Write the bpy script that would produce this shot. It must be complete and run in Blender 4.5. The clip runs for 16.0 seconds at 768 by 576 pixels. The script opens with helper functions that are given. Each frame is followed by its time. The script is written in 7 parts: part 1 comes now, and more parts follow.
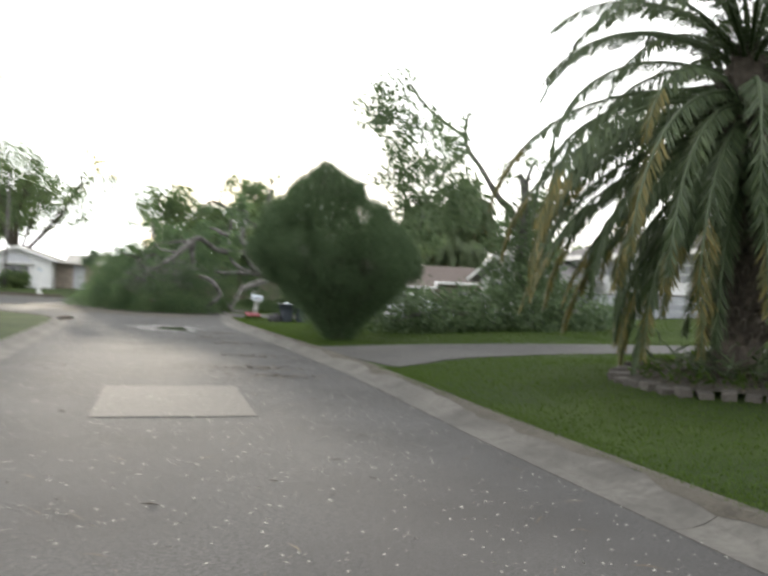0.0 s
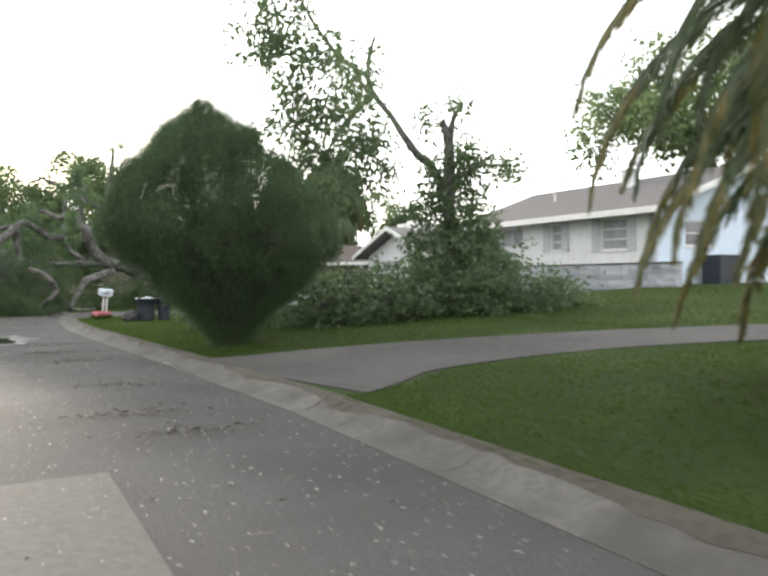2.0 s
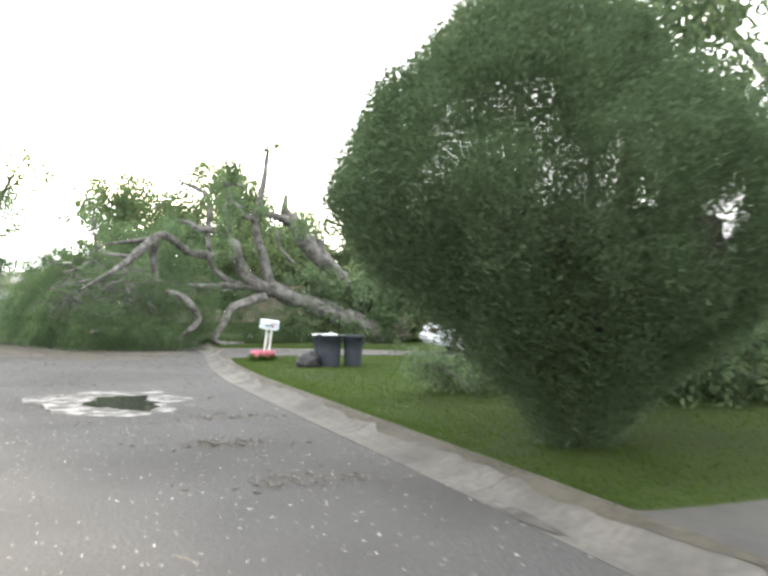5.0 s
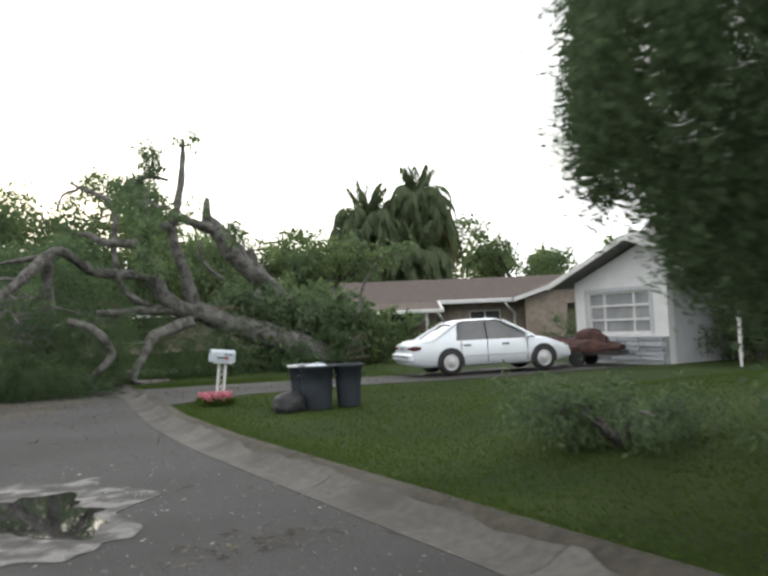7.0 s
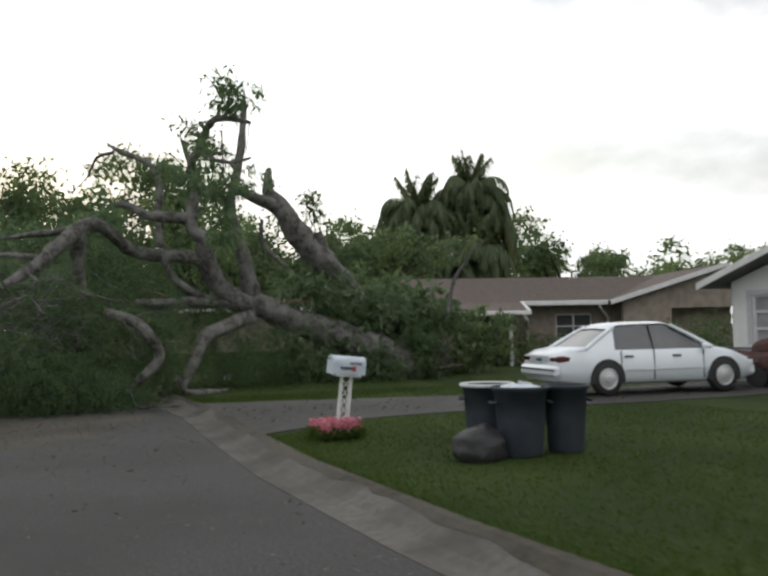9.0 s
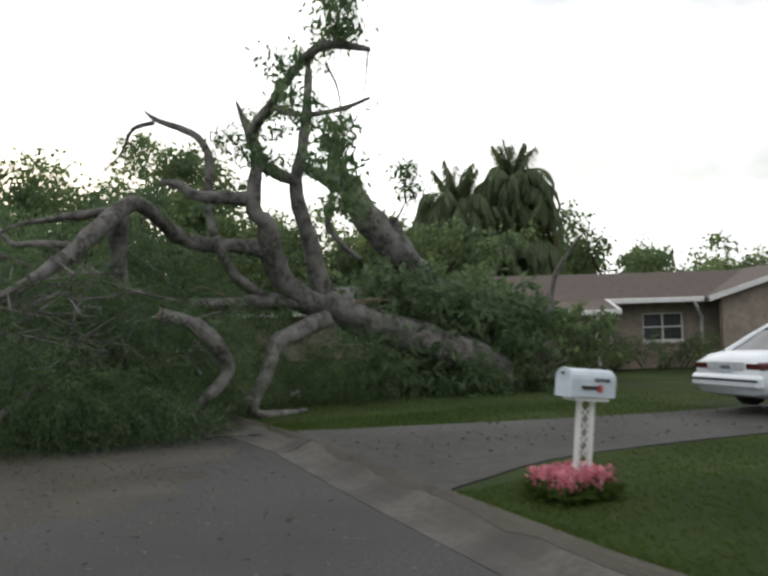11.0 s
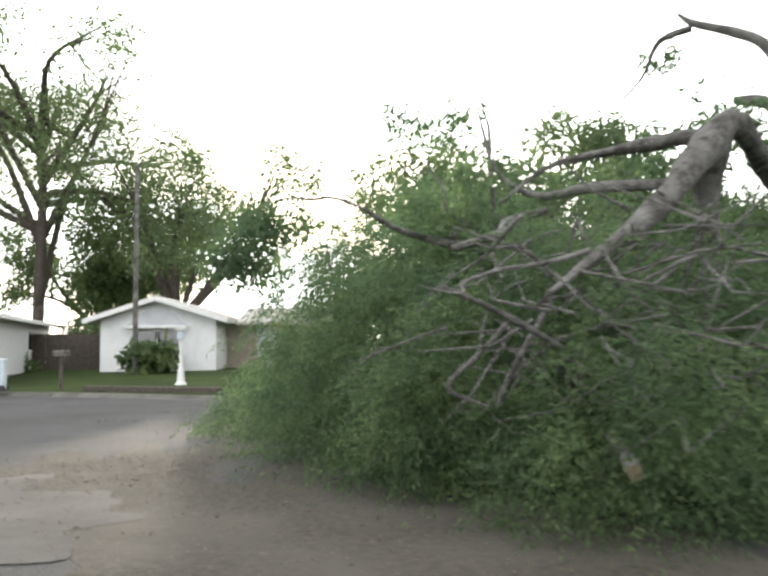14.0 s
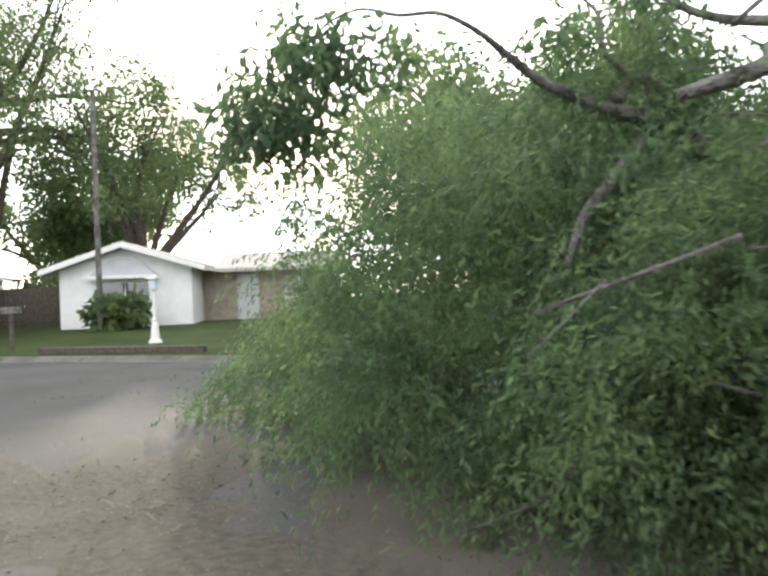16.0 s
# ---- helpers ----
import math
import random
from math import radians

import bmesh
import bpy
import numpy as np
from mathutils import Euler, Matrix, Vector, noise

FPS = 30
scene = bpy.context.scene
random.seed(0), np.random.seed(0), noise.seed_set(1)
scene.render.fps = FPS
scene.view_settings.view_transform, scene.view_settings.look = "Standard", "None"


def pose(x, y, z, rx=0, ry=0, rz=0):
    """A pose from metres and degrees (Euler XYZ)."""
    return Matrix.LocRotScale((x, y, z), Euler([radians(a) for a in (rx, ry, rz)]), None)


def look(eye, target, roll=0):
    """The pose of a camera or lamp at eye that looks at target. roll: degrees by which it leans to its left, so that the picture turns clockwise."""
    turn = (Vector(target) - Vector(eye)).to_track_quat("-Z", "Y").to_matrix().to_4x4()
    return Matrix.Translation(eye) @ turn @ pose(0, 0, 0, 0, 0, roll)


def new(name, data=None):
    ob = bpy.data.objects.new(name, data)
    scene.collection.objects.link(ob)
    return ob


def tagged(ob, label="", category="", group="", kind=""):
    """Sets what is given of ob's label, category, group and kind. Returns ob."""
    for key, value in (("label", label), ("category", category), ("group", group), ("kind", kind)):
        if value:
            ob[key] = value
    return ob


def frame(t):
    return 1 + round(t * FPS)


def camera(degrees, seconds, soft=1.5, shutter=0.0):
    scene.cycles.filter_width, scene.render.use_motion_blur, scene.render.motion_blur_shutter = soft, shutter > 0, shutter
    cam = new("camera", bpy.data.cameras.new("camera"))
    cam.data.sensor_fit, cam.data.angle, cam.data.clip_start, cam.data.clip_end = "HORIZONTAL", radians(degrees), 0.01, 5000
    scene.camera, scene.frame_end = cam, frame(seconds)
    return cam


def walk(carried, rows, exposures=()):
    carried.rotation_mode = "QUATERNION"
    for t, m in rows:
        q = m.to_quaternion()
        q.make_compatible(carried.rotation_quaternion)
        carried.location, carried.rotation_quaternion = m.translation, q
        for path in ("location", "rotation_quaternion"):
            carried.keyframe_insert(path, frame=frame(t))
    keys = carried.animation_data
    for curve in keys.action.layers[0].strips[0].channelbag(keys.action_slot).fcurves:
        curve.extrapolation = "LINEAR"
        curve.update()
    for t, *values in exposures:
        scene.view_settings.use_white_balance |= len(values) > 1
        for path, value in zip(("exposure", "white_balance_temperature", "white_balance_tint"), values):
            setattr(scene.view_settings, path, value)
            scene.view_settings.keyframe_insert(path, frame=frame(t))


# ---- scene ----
cam = camera(50.1, 16.0, soft=2.9, shutter=0.5)
PATH = [
    (0, (2.93, 1.619, 1.382), (2.735, 3.609, 1.395), 2.7),
    (0.5, (2.491, 2.765, 1.368), (2.522, 4.763, 1.291), 4.5),
    (1, (2.238, 4.122, 1.394), (2.356, 6.118, 1.356), 3.1),
    (1.5, (1.807, 5.325, 1.389), (1.933, 7.321, 1.393), 1.7),
    (2, (1.279, 6.823, 1.36), (1.454, 8.816, 1.337), -0.3),
    (2.5, (0.744, 8.064, 1.429), (0.933, 10.055, 1.42), 0.6),
    (3, (0.134, 9.553, 1.412), (0.361, 11.54, 1.413), 1.8),
    (3.5, (-0.419, 10.858, 1.381), (-0.257, 12.851, 1.397), 2.6),
    (4, (-1.07, 12.402, 1.338), (-1.013, 14.401, 1.364), 4.5),
    (4.5, (-1.19, 13.367, 1.331), (-1.225, 15.367, 1.361), 1.5),
    (5, (-1.656, 14.536, 1.377), (-1.753, 16.533, 1.428), 1.0),
    (7.3, (-3.846, 19.91, 1.381), (-3.641, 21.897, 1.472), -1.8),
    (7.5, (-4.059, 20.475, 1.376), (-3.821, 22.459, 1.469), 0.2),
    (7.8, (-4.39, 21.381, 1.392), (-4.223, 23.372, 1.478), -1.2),
    (8, (-4.577, 21.8, 1.374), (-4.424, 23.791, 1.484), -0.3),
    (8.2, (-4.758, 22.221, 1.383), (-4.63, 24.213, 1.501), -0.3),
    (10.3, (-6.545, 26.267, 1.379), (-6.364, 28.258, 1.445), -2.3),
    (10.5, (-6.712, 26.594, 1.376), (-6.535, 28.585, 1.446), -1.8),
    (10.6, (-6.82, 26.763, 1.371), (-6.675, 28.755, 1.468), -2.1),
    (11, (-7.178, 27.478, 1.375), (-7.037, 29.469, 1.492), -1.9),
    (11.5, (-7.599, 28.245, 1.361), (-7.424, 30.235, 1.453), 0.2),
    (12, (-8.08, 29.027, 1.371), (-7.997, 31.025, 1.421), -1.0),
    (12.5, (-8.898, 29.76, 1.436), (-9.175, 31.74, 1.512), -0.6),
    (13, (-9.62, 30.484, 1.392), (-10.07, 32.431, 1.475), 1.0),
    (13.5, (-10.231, 31.199, 1.386), (-10.772, 33.121, 1.494), -0.1),
    (14, (-10.93, 32.015, 1.38), (-11.581, 33.9, 1.528), -0.5),
    (14.5, (-11.552, 32.738, 1.365), (-12.233, 34.614, 1.497), -0.2),
    (15, (-12.273, 33.681, 1.356), (-12.988, 35.546, 1.47), -0.1),
    (15.5, (-12.648, 34.417, 1.374), (-13.412, 36.265, 1.41), -1.0),
    (15.9, (-13.113, 35.146, 1.377), (-13.843, 37.008, 1.378), 0.04),
    (15.96, (-13.18, 35.25, 1.376), (-13.77, 37.161, 1.391), -2.2),
    (16, (-13.21, 35.293, 1.376), (-13.793, 37.206, 1.391), -2.25),
]
walk(cam, [(t, look(eye, target, roll)) for t, eye, target, roll in PATH],
     exposures=[(0, 0.0), (2.5, 0.05), (3.5, 0.5), (5, 0.9), (7.3, -0.5), (7.6, -0.65), (8, -1.05), (8.2, -1.05), (10.3, -0.9), (11.5, -0.75), (12.5, -0.12), (14, 0.2), (15, 0.2), (16, 0.35)])

# ---- light ----
SUN_AZ, SUN_EL = -25.0, 7.5          # degrees from +y towards +x, and above the horizon
world = bpy.data.worlds.new("sky")
scene.world = world
world.use_nodes = True
wt = world.node_tree
wt.nodes.clear()
w_out = wt.nodes.new("ShaderNodeOutputWorld")
w_mix = wt.nodes.new("ShaderNodeMixShader")
w_sky = wt.nodes.new("ShaderNodeTexSky")
w_sky.sky_type = "NISHITA"
w_sky.sun_disc = False
w_sky.sun_elevation = radians(SUN_EL)
w_sky.sun_rotation = radians(SUN_AZ)
w_sky.dust_density = 2.5
w_b1 = wt.nodes.new("ShaderNodeBackground")
w_b1.inputs["Strength"].default_value = 0.4
w_b2 = wt.nodes.new("ShaderNodeBackground")
w_b2.inputs["Color"].default_value = (1.0, 1.0, 1.0, 1)
w_tc = wt.nodes.new("ShaderNodeTexCoord")
_az, _el = radians(SUN_AZ), radians(SUN_EL)
TO_SUN = Vector((math.sin(_az) * math.cos(_el), math.cos(_az) * math.cos(_el), math.sin(_el)))
# the cloud is thin and brilliant round the sun, greyer and broken by blue gaps away from it
w_dot = wt.nodes.new("ShaderNodeVectorMath")
w_dot.operation = "DOT_PRODUCT"
w_dot.inputs[1].default_value = TO_SUN
wt.links.new(w_tc.outputs["Generated"], w_dot.inputs[0])
w_no = wt.nodes.new("ShaderNodeTexNoise")
w_no.inputs["Scale"].default_value = 3.4
w_no.inputs["Detail"].default_value = 7
w_map = wt.nodes.new("ShaderNodeMapping")
w_map.inputs["Scale"].default_value = (1, 1, 2.0)
wt.links.new(w_tc.outputs["Generated"], w_map.inputs["Vector"])
wt.links.new(w_map.outputs["Vector"], w_no.inputs["Vector"])


def sky_range(source, a, b, c, d):
    n = wt.nodes.new("ShaderNodeMapRange")
    for key, value in (("From Min", a), ("From Max", b), ("To Min", c), ("To Max", d)):
        n.inputs[key].default_value = value
    wt.links.new(source, n.inputs["Value"])
    return n.outputs["Result"]


def sky_math(kind, a, b):
    n = wt.nodes.new("ShaderNodeMath")
    n.operation = kind
    wt.links.new(a, n.inputs[0])
    wt.links.new(b, n.inputs[1])
    return n.outputs[0]


w_gap = sky_range(w_no.outputs["Fac"], 0.34, 0.54, 0.35, 1.0)
w_veil = sky_range(w_dot.outputs["Value"], 0.62, 0.84, 0.0, 0.9)
wt.links.new(sky_math("MAXIMUM", w_gap, w_veil), w_mix.inputs["Fac"])
w_ramp = wt.nodes.new("ShaderNodeValToRGB")
for position, value in ((0.55, 0.62), (0.79, 0.45)):
    w_ramp.color_ramp.elements.new(position).color = (value, value, value, 1)
w_ramp.color_ramp.elements[0].color, w_ramp.color_ramp.elements[-1].position = (0.68, 0.68, 0.68, 1), 0.95
w_ramp.color_ramp.elements[-1].color = (0.85, 0.85, 0.85, 1)
wt.links.new(sky_range(w_dot.outputs["Value"], -1, 1, 0, 1), w_ramp.inputs["Fac"])
w_base = sky_range(w_ramp.outputs["Color"], 0, 1, 0, 4.0)
w_fold = sky_range(w_no.outputs["Fac"], 0.36, 0.66, 0.82, 1.35)
wt.links.new(sky_math("MULTIPLY", w_base, w_fold), w_b2.inputs["Strength"])
wt.links.new(w_sky.outputs["Color"], w_b1.inputs["Color"])
wt.links.new(w_b1.outputs["Background"], w_mix.inputs[1])
wt.links.new(w_b2.outputs["Background"], w_mix.inputs[2])
wt.links.new(w_mix.outputs["Shader"], w_out.inputs["Surface"])

sun = new("sun", bpy.data.lights.new("sun", "SUN"))
sun.data.energy = 5.0
sun.data.angle = radians(1.5)
sun.data.color = (1.0, 0.88, 0.72)
sun.matrix_world = look((0, 0, 40), Vector((0, 0, 40)) - TO_SUN)

# ---- the street's own axes: s along the kerb, n across it towards the houses ----
D0, U, V = Vector((-1.1, 20.87, 0)), Vector((-0.372, 0.928, 0)).normalized(), Vector((0.928, 0.372, 0)).normalized()
TURN = math.degrees(math.atan2(V.y, V.x))


def W(s, n, z=0.0):
    p = D0 + U * s + V * n
    return Vector((p.x, p.y, z))


def smooth(a, b, x):
    k = min(1.0, max(0.0, (x - a) / (b - a)))
    return k * k * (3 - 2 * k)


def spline(pts, per=6):
    """Points along a smooth curve through pts (tuples of any length)."""
    P = [np.array(p, float) for p in pts]
    P = [2 * P[0] - P[1]] + P + [2 * P[-1] - P[-2]]
    out = []
    for i in range(1, len(P) - 2):
        a, b, c, d = P[i - 1:i + 3]
        for k in range(per):
            t = k / per
            out.append(0.5 * ((2 * b) + (c - a) * t + (2 * a - 5 * b + 4 * c - d) * t * t + (3 * b - a - 3 * c + d) * t ** 3))
    out.append(P[-2])
    return out


EDGE_S, EDGE_N = (-60, -12, -6, 0, 6, 9, 12, 15, 18, 24, 60), (-0.2, -0.2, -0.06, -0.24, -0.5, -0.62, -0.58, -0.33, -0.02, 0, 0)


def kerb_shift(s):
    """The slight wander of the east kerb."""
    return float(np.interp(s, EDGE_S, EDGE_N))


RIGHT_EDGE = [(s, kerb_shift(s)) for s in (-60, -50)] + [(s, kerb_shift(s)) for s in range(-45, 25, 3)] + [tuple(p) for p in spline([(24, 0), (28, -0.6), (32, -3), (35.2, -6.4), (37.6, -10), (40, -14.5), (44, -24), (60, -60)], 5)]
LEFT_EDGE = [(-60, -5.6), (-50, -5.6)] + [(s, -5.6) for s in range(-45, 7, 3)] + [tuple(p) for p in spline([(6, -5.6), (9.5, -5.9), (12.6, -7.6), (14.8, -10.8), (17.2, -17), (22, -30), (34, -62)], 5)]
ROAD_RING = [tuple(p) for p in RIGHT_EDGE] + [tuple(p) for p in reversed(LEFT_EDGE)]
_RR = np.array(ROAD_RING, float)


def edge_distance(s, n):
    """Distance to the road's edge, below zero on the road."""
    a, b = _RR, np.roll(_RR, -1, 0)
    d = b - a
    q = np.array((s, n)) - a
    k = np.clip((q * d).sum(1) / np.maximum((d * d).sum(1), 1e-9), 0, 1)
    near = np.sqrt((((q - d * k[:, None])) ** 2).sum(1)).min()
    cross = ((a[:, 1] > n) != (b[:, 1] > n)) & (s < (b[:, 0] - a[:, 0]) * (n - a[:, 1]) / np.where(b[:, 1] == a[:, 1], 1e-9, b[:, 1] - a[:, 1]) + a[:, 0])
    return -near if cross.sum() % 2 else near


KERB = 0.42


def lawn(s, n):
    """Height of the grass beside the road."""
    if n > 0 and s < 34:
        bank = 0.12 + 0.065 * max(0.0, min(n, 17) - 0.65)
        flat = 0.12 + 0.03 * smooth(0.65, 2.0, n) - 0.04 * smooth(4, 7, n)
        k = smooth(4, 12, s)
        mound = 0.26 * math.exp(-((s + 10.0) ** 2 + (n - 4.4) ** 2) / 9.0)
        return bank * (1 - k) + flat * k + mound * smooth(0.5, 1.8, n)
    if s > 30:
        return 0.12 + 0.45 * smooth(1, 12, edge_distance(s, n))
    return 0.12


def ground_z(s, n):
    d = edge_distance(s, n)
    return -0.15 if d < KERB - 0.03 else lawn(s, n)


# ---- materials ----
def shader(name, colour, rough=0.8, second=None, scale=4.0, detail=6.0, bump=0.0, bump_scale=40.0, metal=0.0, dry=0.0, third=None, third_scale=0.6, vary=0.0, spec=0.5, lo=0.35, hi=0.65, relief=0.02):
    """A principled material: two colours mixed by fine noise, a third by coarse noise, relief, and a little change from thing to thing."""
    m = bpy.data.materials.new(name)
    m.use_nodes = True
    nt = m.node_tree
    N, K = nt.nodes, nt.links
    p = N["Principled BSDF"]
    p.inputs["Roughness"].default_value = rough
    p.inputs["Metallic"].default_value = metal
    p.inputs["Specular IOR Level"].default_value = spec
    tc = N.new("ShaderNodeTexCoord")
    second = second or tuple(c * 0.75 for c in colour)
    no = N.new("ShaderNodeTexNoise")
    no.inputs["Scale"].default_value = scale
    no.inputs["Detail"].default_value = detail
    K.new(tc.outputs["Object"], no.inputs["Vector"])
    rp = N.new("ShaderNodeValToRGB")
    rp.color_ramp.elements[0].position, rp.color_ramp.elements[1].position = lo, hi
    rp.color_ramp.elements[0].color, rp.color_ramp.elements[1].color = (*second, 1), (*colour, 1)
    K.new(no.outputs["Fac"], rp.inputs["Fac"])
    col = rp.outputs["Color"]
    if third:
        n3 = N.new("ShaderNodeTexNoise")
        n3.inputs["Scale"].default_value = third_scale
        n3.inputs["Detail"].default_value = 4
        K.new(tc.outputs["Object"], n3.inputs["Vector"])
        r3 = N.new("ShaderNodeMapRange")
        r3.inputs["From Min"].default_value, r3.inputs["From Max"].default_value = 0.42, 0.66
        K.new(n3.outputs["Fac"], r3.inputs["Value"])
        mx = N.new("ShaderNodeMix")
        mx.data_type = "RGBA"
        K.new(r3.outputs["Result"], mx.inputs["Factor"])
        K.new(col, mx.inputs["A"])
        mx.inputs["B"].default_value = (*third, 1)
        col = mx.outputs["Result"]
    if vary:
        oi = N.new("ShaderNodeObjectInfo")
        gi = N.new("ShaderNodeNewGeometry")
        ad = N.new("ShaderNodeMath")
        ad.operation = "ADD"
        K.new(oi.outputs["Random"], ad.inputs[0])
        K.new(gi.outputs["Random Per Island"], ad.inputs[1])
        fr = N.new("ShaderNodeMath")
        fr.operation = "FRACT"
        K.new(ad.outputs[0], fr.inputs[0])
        mr = N.new("ShaderNodeMapRange")
        mr.inputs["To Min"].default_value, mr.inputs["To Max"].default_value = 1 - vary, 1 + vary
        K.new(fr.outputs[0], mr.inputs["Value"])
        hs = N.new("ShaderNodeHueSaturation")
        K.new(mr.outputs["Result"], hs.inputs["Value"])
        K.new(col, hs.inputs["Color"])
        col = hs.outputs["Color"]
    K.new(col, p.inputs["Base Color"])
    if dry:
        # the film of water breaks up into drier spots
        nd = N.new("ShaderNodeTexNoise")
        nd.inputs["Scale"].default_value = 3.5
        nd.inputs["Detail"].default_value = 8
        K.new(tc.outputs["Object"], nd.inputs["Vector"])
        rd = N.new("ShaderNodeMapRange")
        rd.inputs["From Min"].default_value, rd.inputs["From Max"].default_value = 0.42, 0.58
        rd.inputs["To Min"].default_value, rd.inputs["To Max"].default_value = rough, dry
        K.new(nd.outputs["Fac"], rd.inputs["Value"])
        K.new(rd.outputs["Result"], p.inputs["Roughness"])
    if bump:
        nb = N.new("ShaderNodeTexNoise")
        nb.inputs["Scale"].default_value = bump_scale
        nb.inputs["Detail"].default_value = 5
        K.new(tc.outputs["Object"], nb.inputs["Vector"])
        bp = N.new("ShaderNodeBump")
        bp.inputs["Strength"].default_value = bump
        bp.inputs["Distance"].default_value = relief
        K.new(nb.outputs["Fac"], bp.inputs["Height"])
        K.new(bp.outputs["Normal"], p.inputs["Normal"])
    return m


def leaf_shader(name, colour, second, trans=0.35, rough=0.55, spec=0.35, patch=0.0):
    """Leaves: light comes through them, each leaf has its own tone; patch paints sunlit and shaded sprays."""
    m = bpy.data.materials.new(name)
    m.use_nodes = True
    nt = m.node_tree
    N, K = nt.nodes, nt.links
    p = N["Principled BSDF"]
    p.inputs["Roughness"].default_value = rough
    p.inputs["Specular IOR Level"].default_value = spec
    gi = N.new("ShaderNodeNewGeometry")
    rp = N.new("ShaderNodeValToRGB")
    rp.color_ramp.elements[0].color, rp.color_ramp.elements[1].color = (*second, 1), (*colour, 1)
    K.new(gi.outputs["Random Per Island"], rp.inputs["Fac"])
    tr = N.new("ShaderNodeBsdfTranslucent")
    hs = N.new("ShaderNodeHueSaturation")
    hs.inputs["Value"].default_value = 1.9
    tone = rp.outputs["Color"]
    # coarse noise colours some sprays cool as if shaded, others warm as if sunlit
    if patch:
        tc = N.new("ShaderNodeTexCoord")
        nz = N.new("ShaderNodeTexNoise")
        nz.inputs["Scale"].default_value = patch
        nz.inputs["Detail"].default_value = 3
        K.new(tc.outputs["Object"], nz.inputs["Vector"])
        sun_shade = N.new("ShaderNodeValToRGB")
        sun_shade.color_ramp.elements[0].position, sun_shade.color_ramp.elements[1].position = 0.36, 0.66
        sun_shade.color_ramp.elements[0].color, sun_shade.color_ramp.elements[1].color = (0.7, 0.76, 0.8, 1), (1.16, 1.12, 0.98, 1)
        K.new(nz.outputs["Fac"], sun_shade.inputs["Fac"])
        mul = N.new("ShaderNodeMixRGB")
        mul.blend_type = 'MULTIPLY'
        mul.inputs["Fac"].default_value = 1.0
        K.new(tone, mul.inputs["Color1"])
        K.new(sun_shade.outputs["Color"], mul.inputs["Color2"])
        tone = mul.outputs["Color"]
    K.new(tone, hs.inputs["Color"])
    K.new(hs.outputs["Color"], tr.inputs["Color"])
    K.new(tone, p.inputs["Base Color"])
    mx = N.new("ShaderNodeMixShader")
    mx.inputs["Fac"].default_value = trans
    K.new(p.outputs["BSDF"], mx.inputs[1])
    K.new(tr.outputs["BSDF"], mx.inputs[2])
    K.new(mx.outputs["Shader"], N["Material Output"].inputs["Surface"])
    return m


ASPHALT = shader("asphalt", (0.066, 0.065, 0.063), 0.86, (0.022, 0.022, 0.022), 40, 12, 0.9, 60, third=(0.028, 0.027, 0.026), third_scale=0.45)
PATCH = shader("road_patch_concrete", (0.092, 0.087, 0.078), 0.85, (0.064, 0.06, 0.054), 14, 8, 0.4, 70)
WET = shader("wet_asphalt", (0.054, 0.052, 0.048), 0.38, (0.034, 0.032, 0.03), 6, 8, 0.3, 60, dry=0.88)
WATER = shader("puddle_water", (0.03, 0.03, 0.028), 0.03, (0.02, 0.02, 0.02), 3)
CONCRETE = shader("concrete", (0.105, 0.099, 0.088), 0.88, (0.07, 0.066, 0.058), 14, 12, 0.45, 70, third=(0.048, 0.045, 0.039), third_scale=1.2, vary=0.14)
DRIVE = shader("driveway_concrete", (0.035, 0.0335, 0.031), 0.8, (0.016, 0.015, 0.014), 6, 12, 0.6, 50, third=(0.052, 0.05, 0.046), third_scale=0.4, vary=0.08)
GRASS = shader("lawn_grass", (0.023, 0.038, 0.009), 0.95, (0.018, 0.031, 0.007), 22, 10, 0.3, 120, third=(0.036, 0.054, 0.012), third_scale=0.5, spec=0.15)
BLADE = leaf_shader("grass_blades", (0.054, 0.084, 0.019), (0.036, 0.059, 0.013), 0.55, 0.8, 0.12)
BARK = shader("bark", (0.122, 0.116, 0.106), 0.95, (0.045, 0.042, 0.037), 11, 12, 1.0, 34, third=(0.18, 0.175, 0.165), third_scale=3.5, lo=0.42, hi=0.6, relief=0.06)
DARKBARK = shader("dark_bark", (0.08, 0.066, 0.053), 0.95, (0.038, 0.031, 0.025), 9, 10, 0.9, 22)
RAWWOOD = shader("raw_wood", (0.17, 0.125, 0.088), 0.85, (0.12, 0.085, 0.055), 20, 6, 0.3, 60)
LEAF = leaf_shader("fallen_tree_leaves", (0.115, 0.165, 0.078), (0.045, 0.078, 0.04), 0.6, patch=1.6)
LEAF2 = leaf_shader("oak_leaves", (0.125, 0.17, 0.075), (0.06, 0.09, 0.04), 0.5, patch=0.7)
PILELEAF = leaf_shader("broken_tree_leaves", (0.105, 0.145, 0.072), (0.04, 0.066, 0.032), 0.45, 0.55, 0.25)
CEDAR = leaf_shader("cedar_needles", (0.088, 0.132, 0.064), (0.042, 0.068, 0.032), 0.25, 0.7)
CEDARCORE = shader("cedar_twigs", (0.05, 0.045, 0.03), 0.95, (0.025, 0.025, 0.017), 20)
# near fronds: green darkened for the backlit look of the date palm
FROND = leaf_shader("palm_frond", (0.078, 0.105, 0.05), (0.032, 0.05, 0.023), 0.25, 0.5)
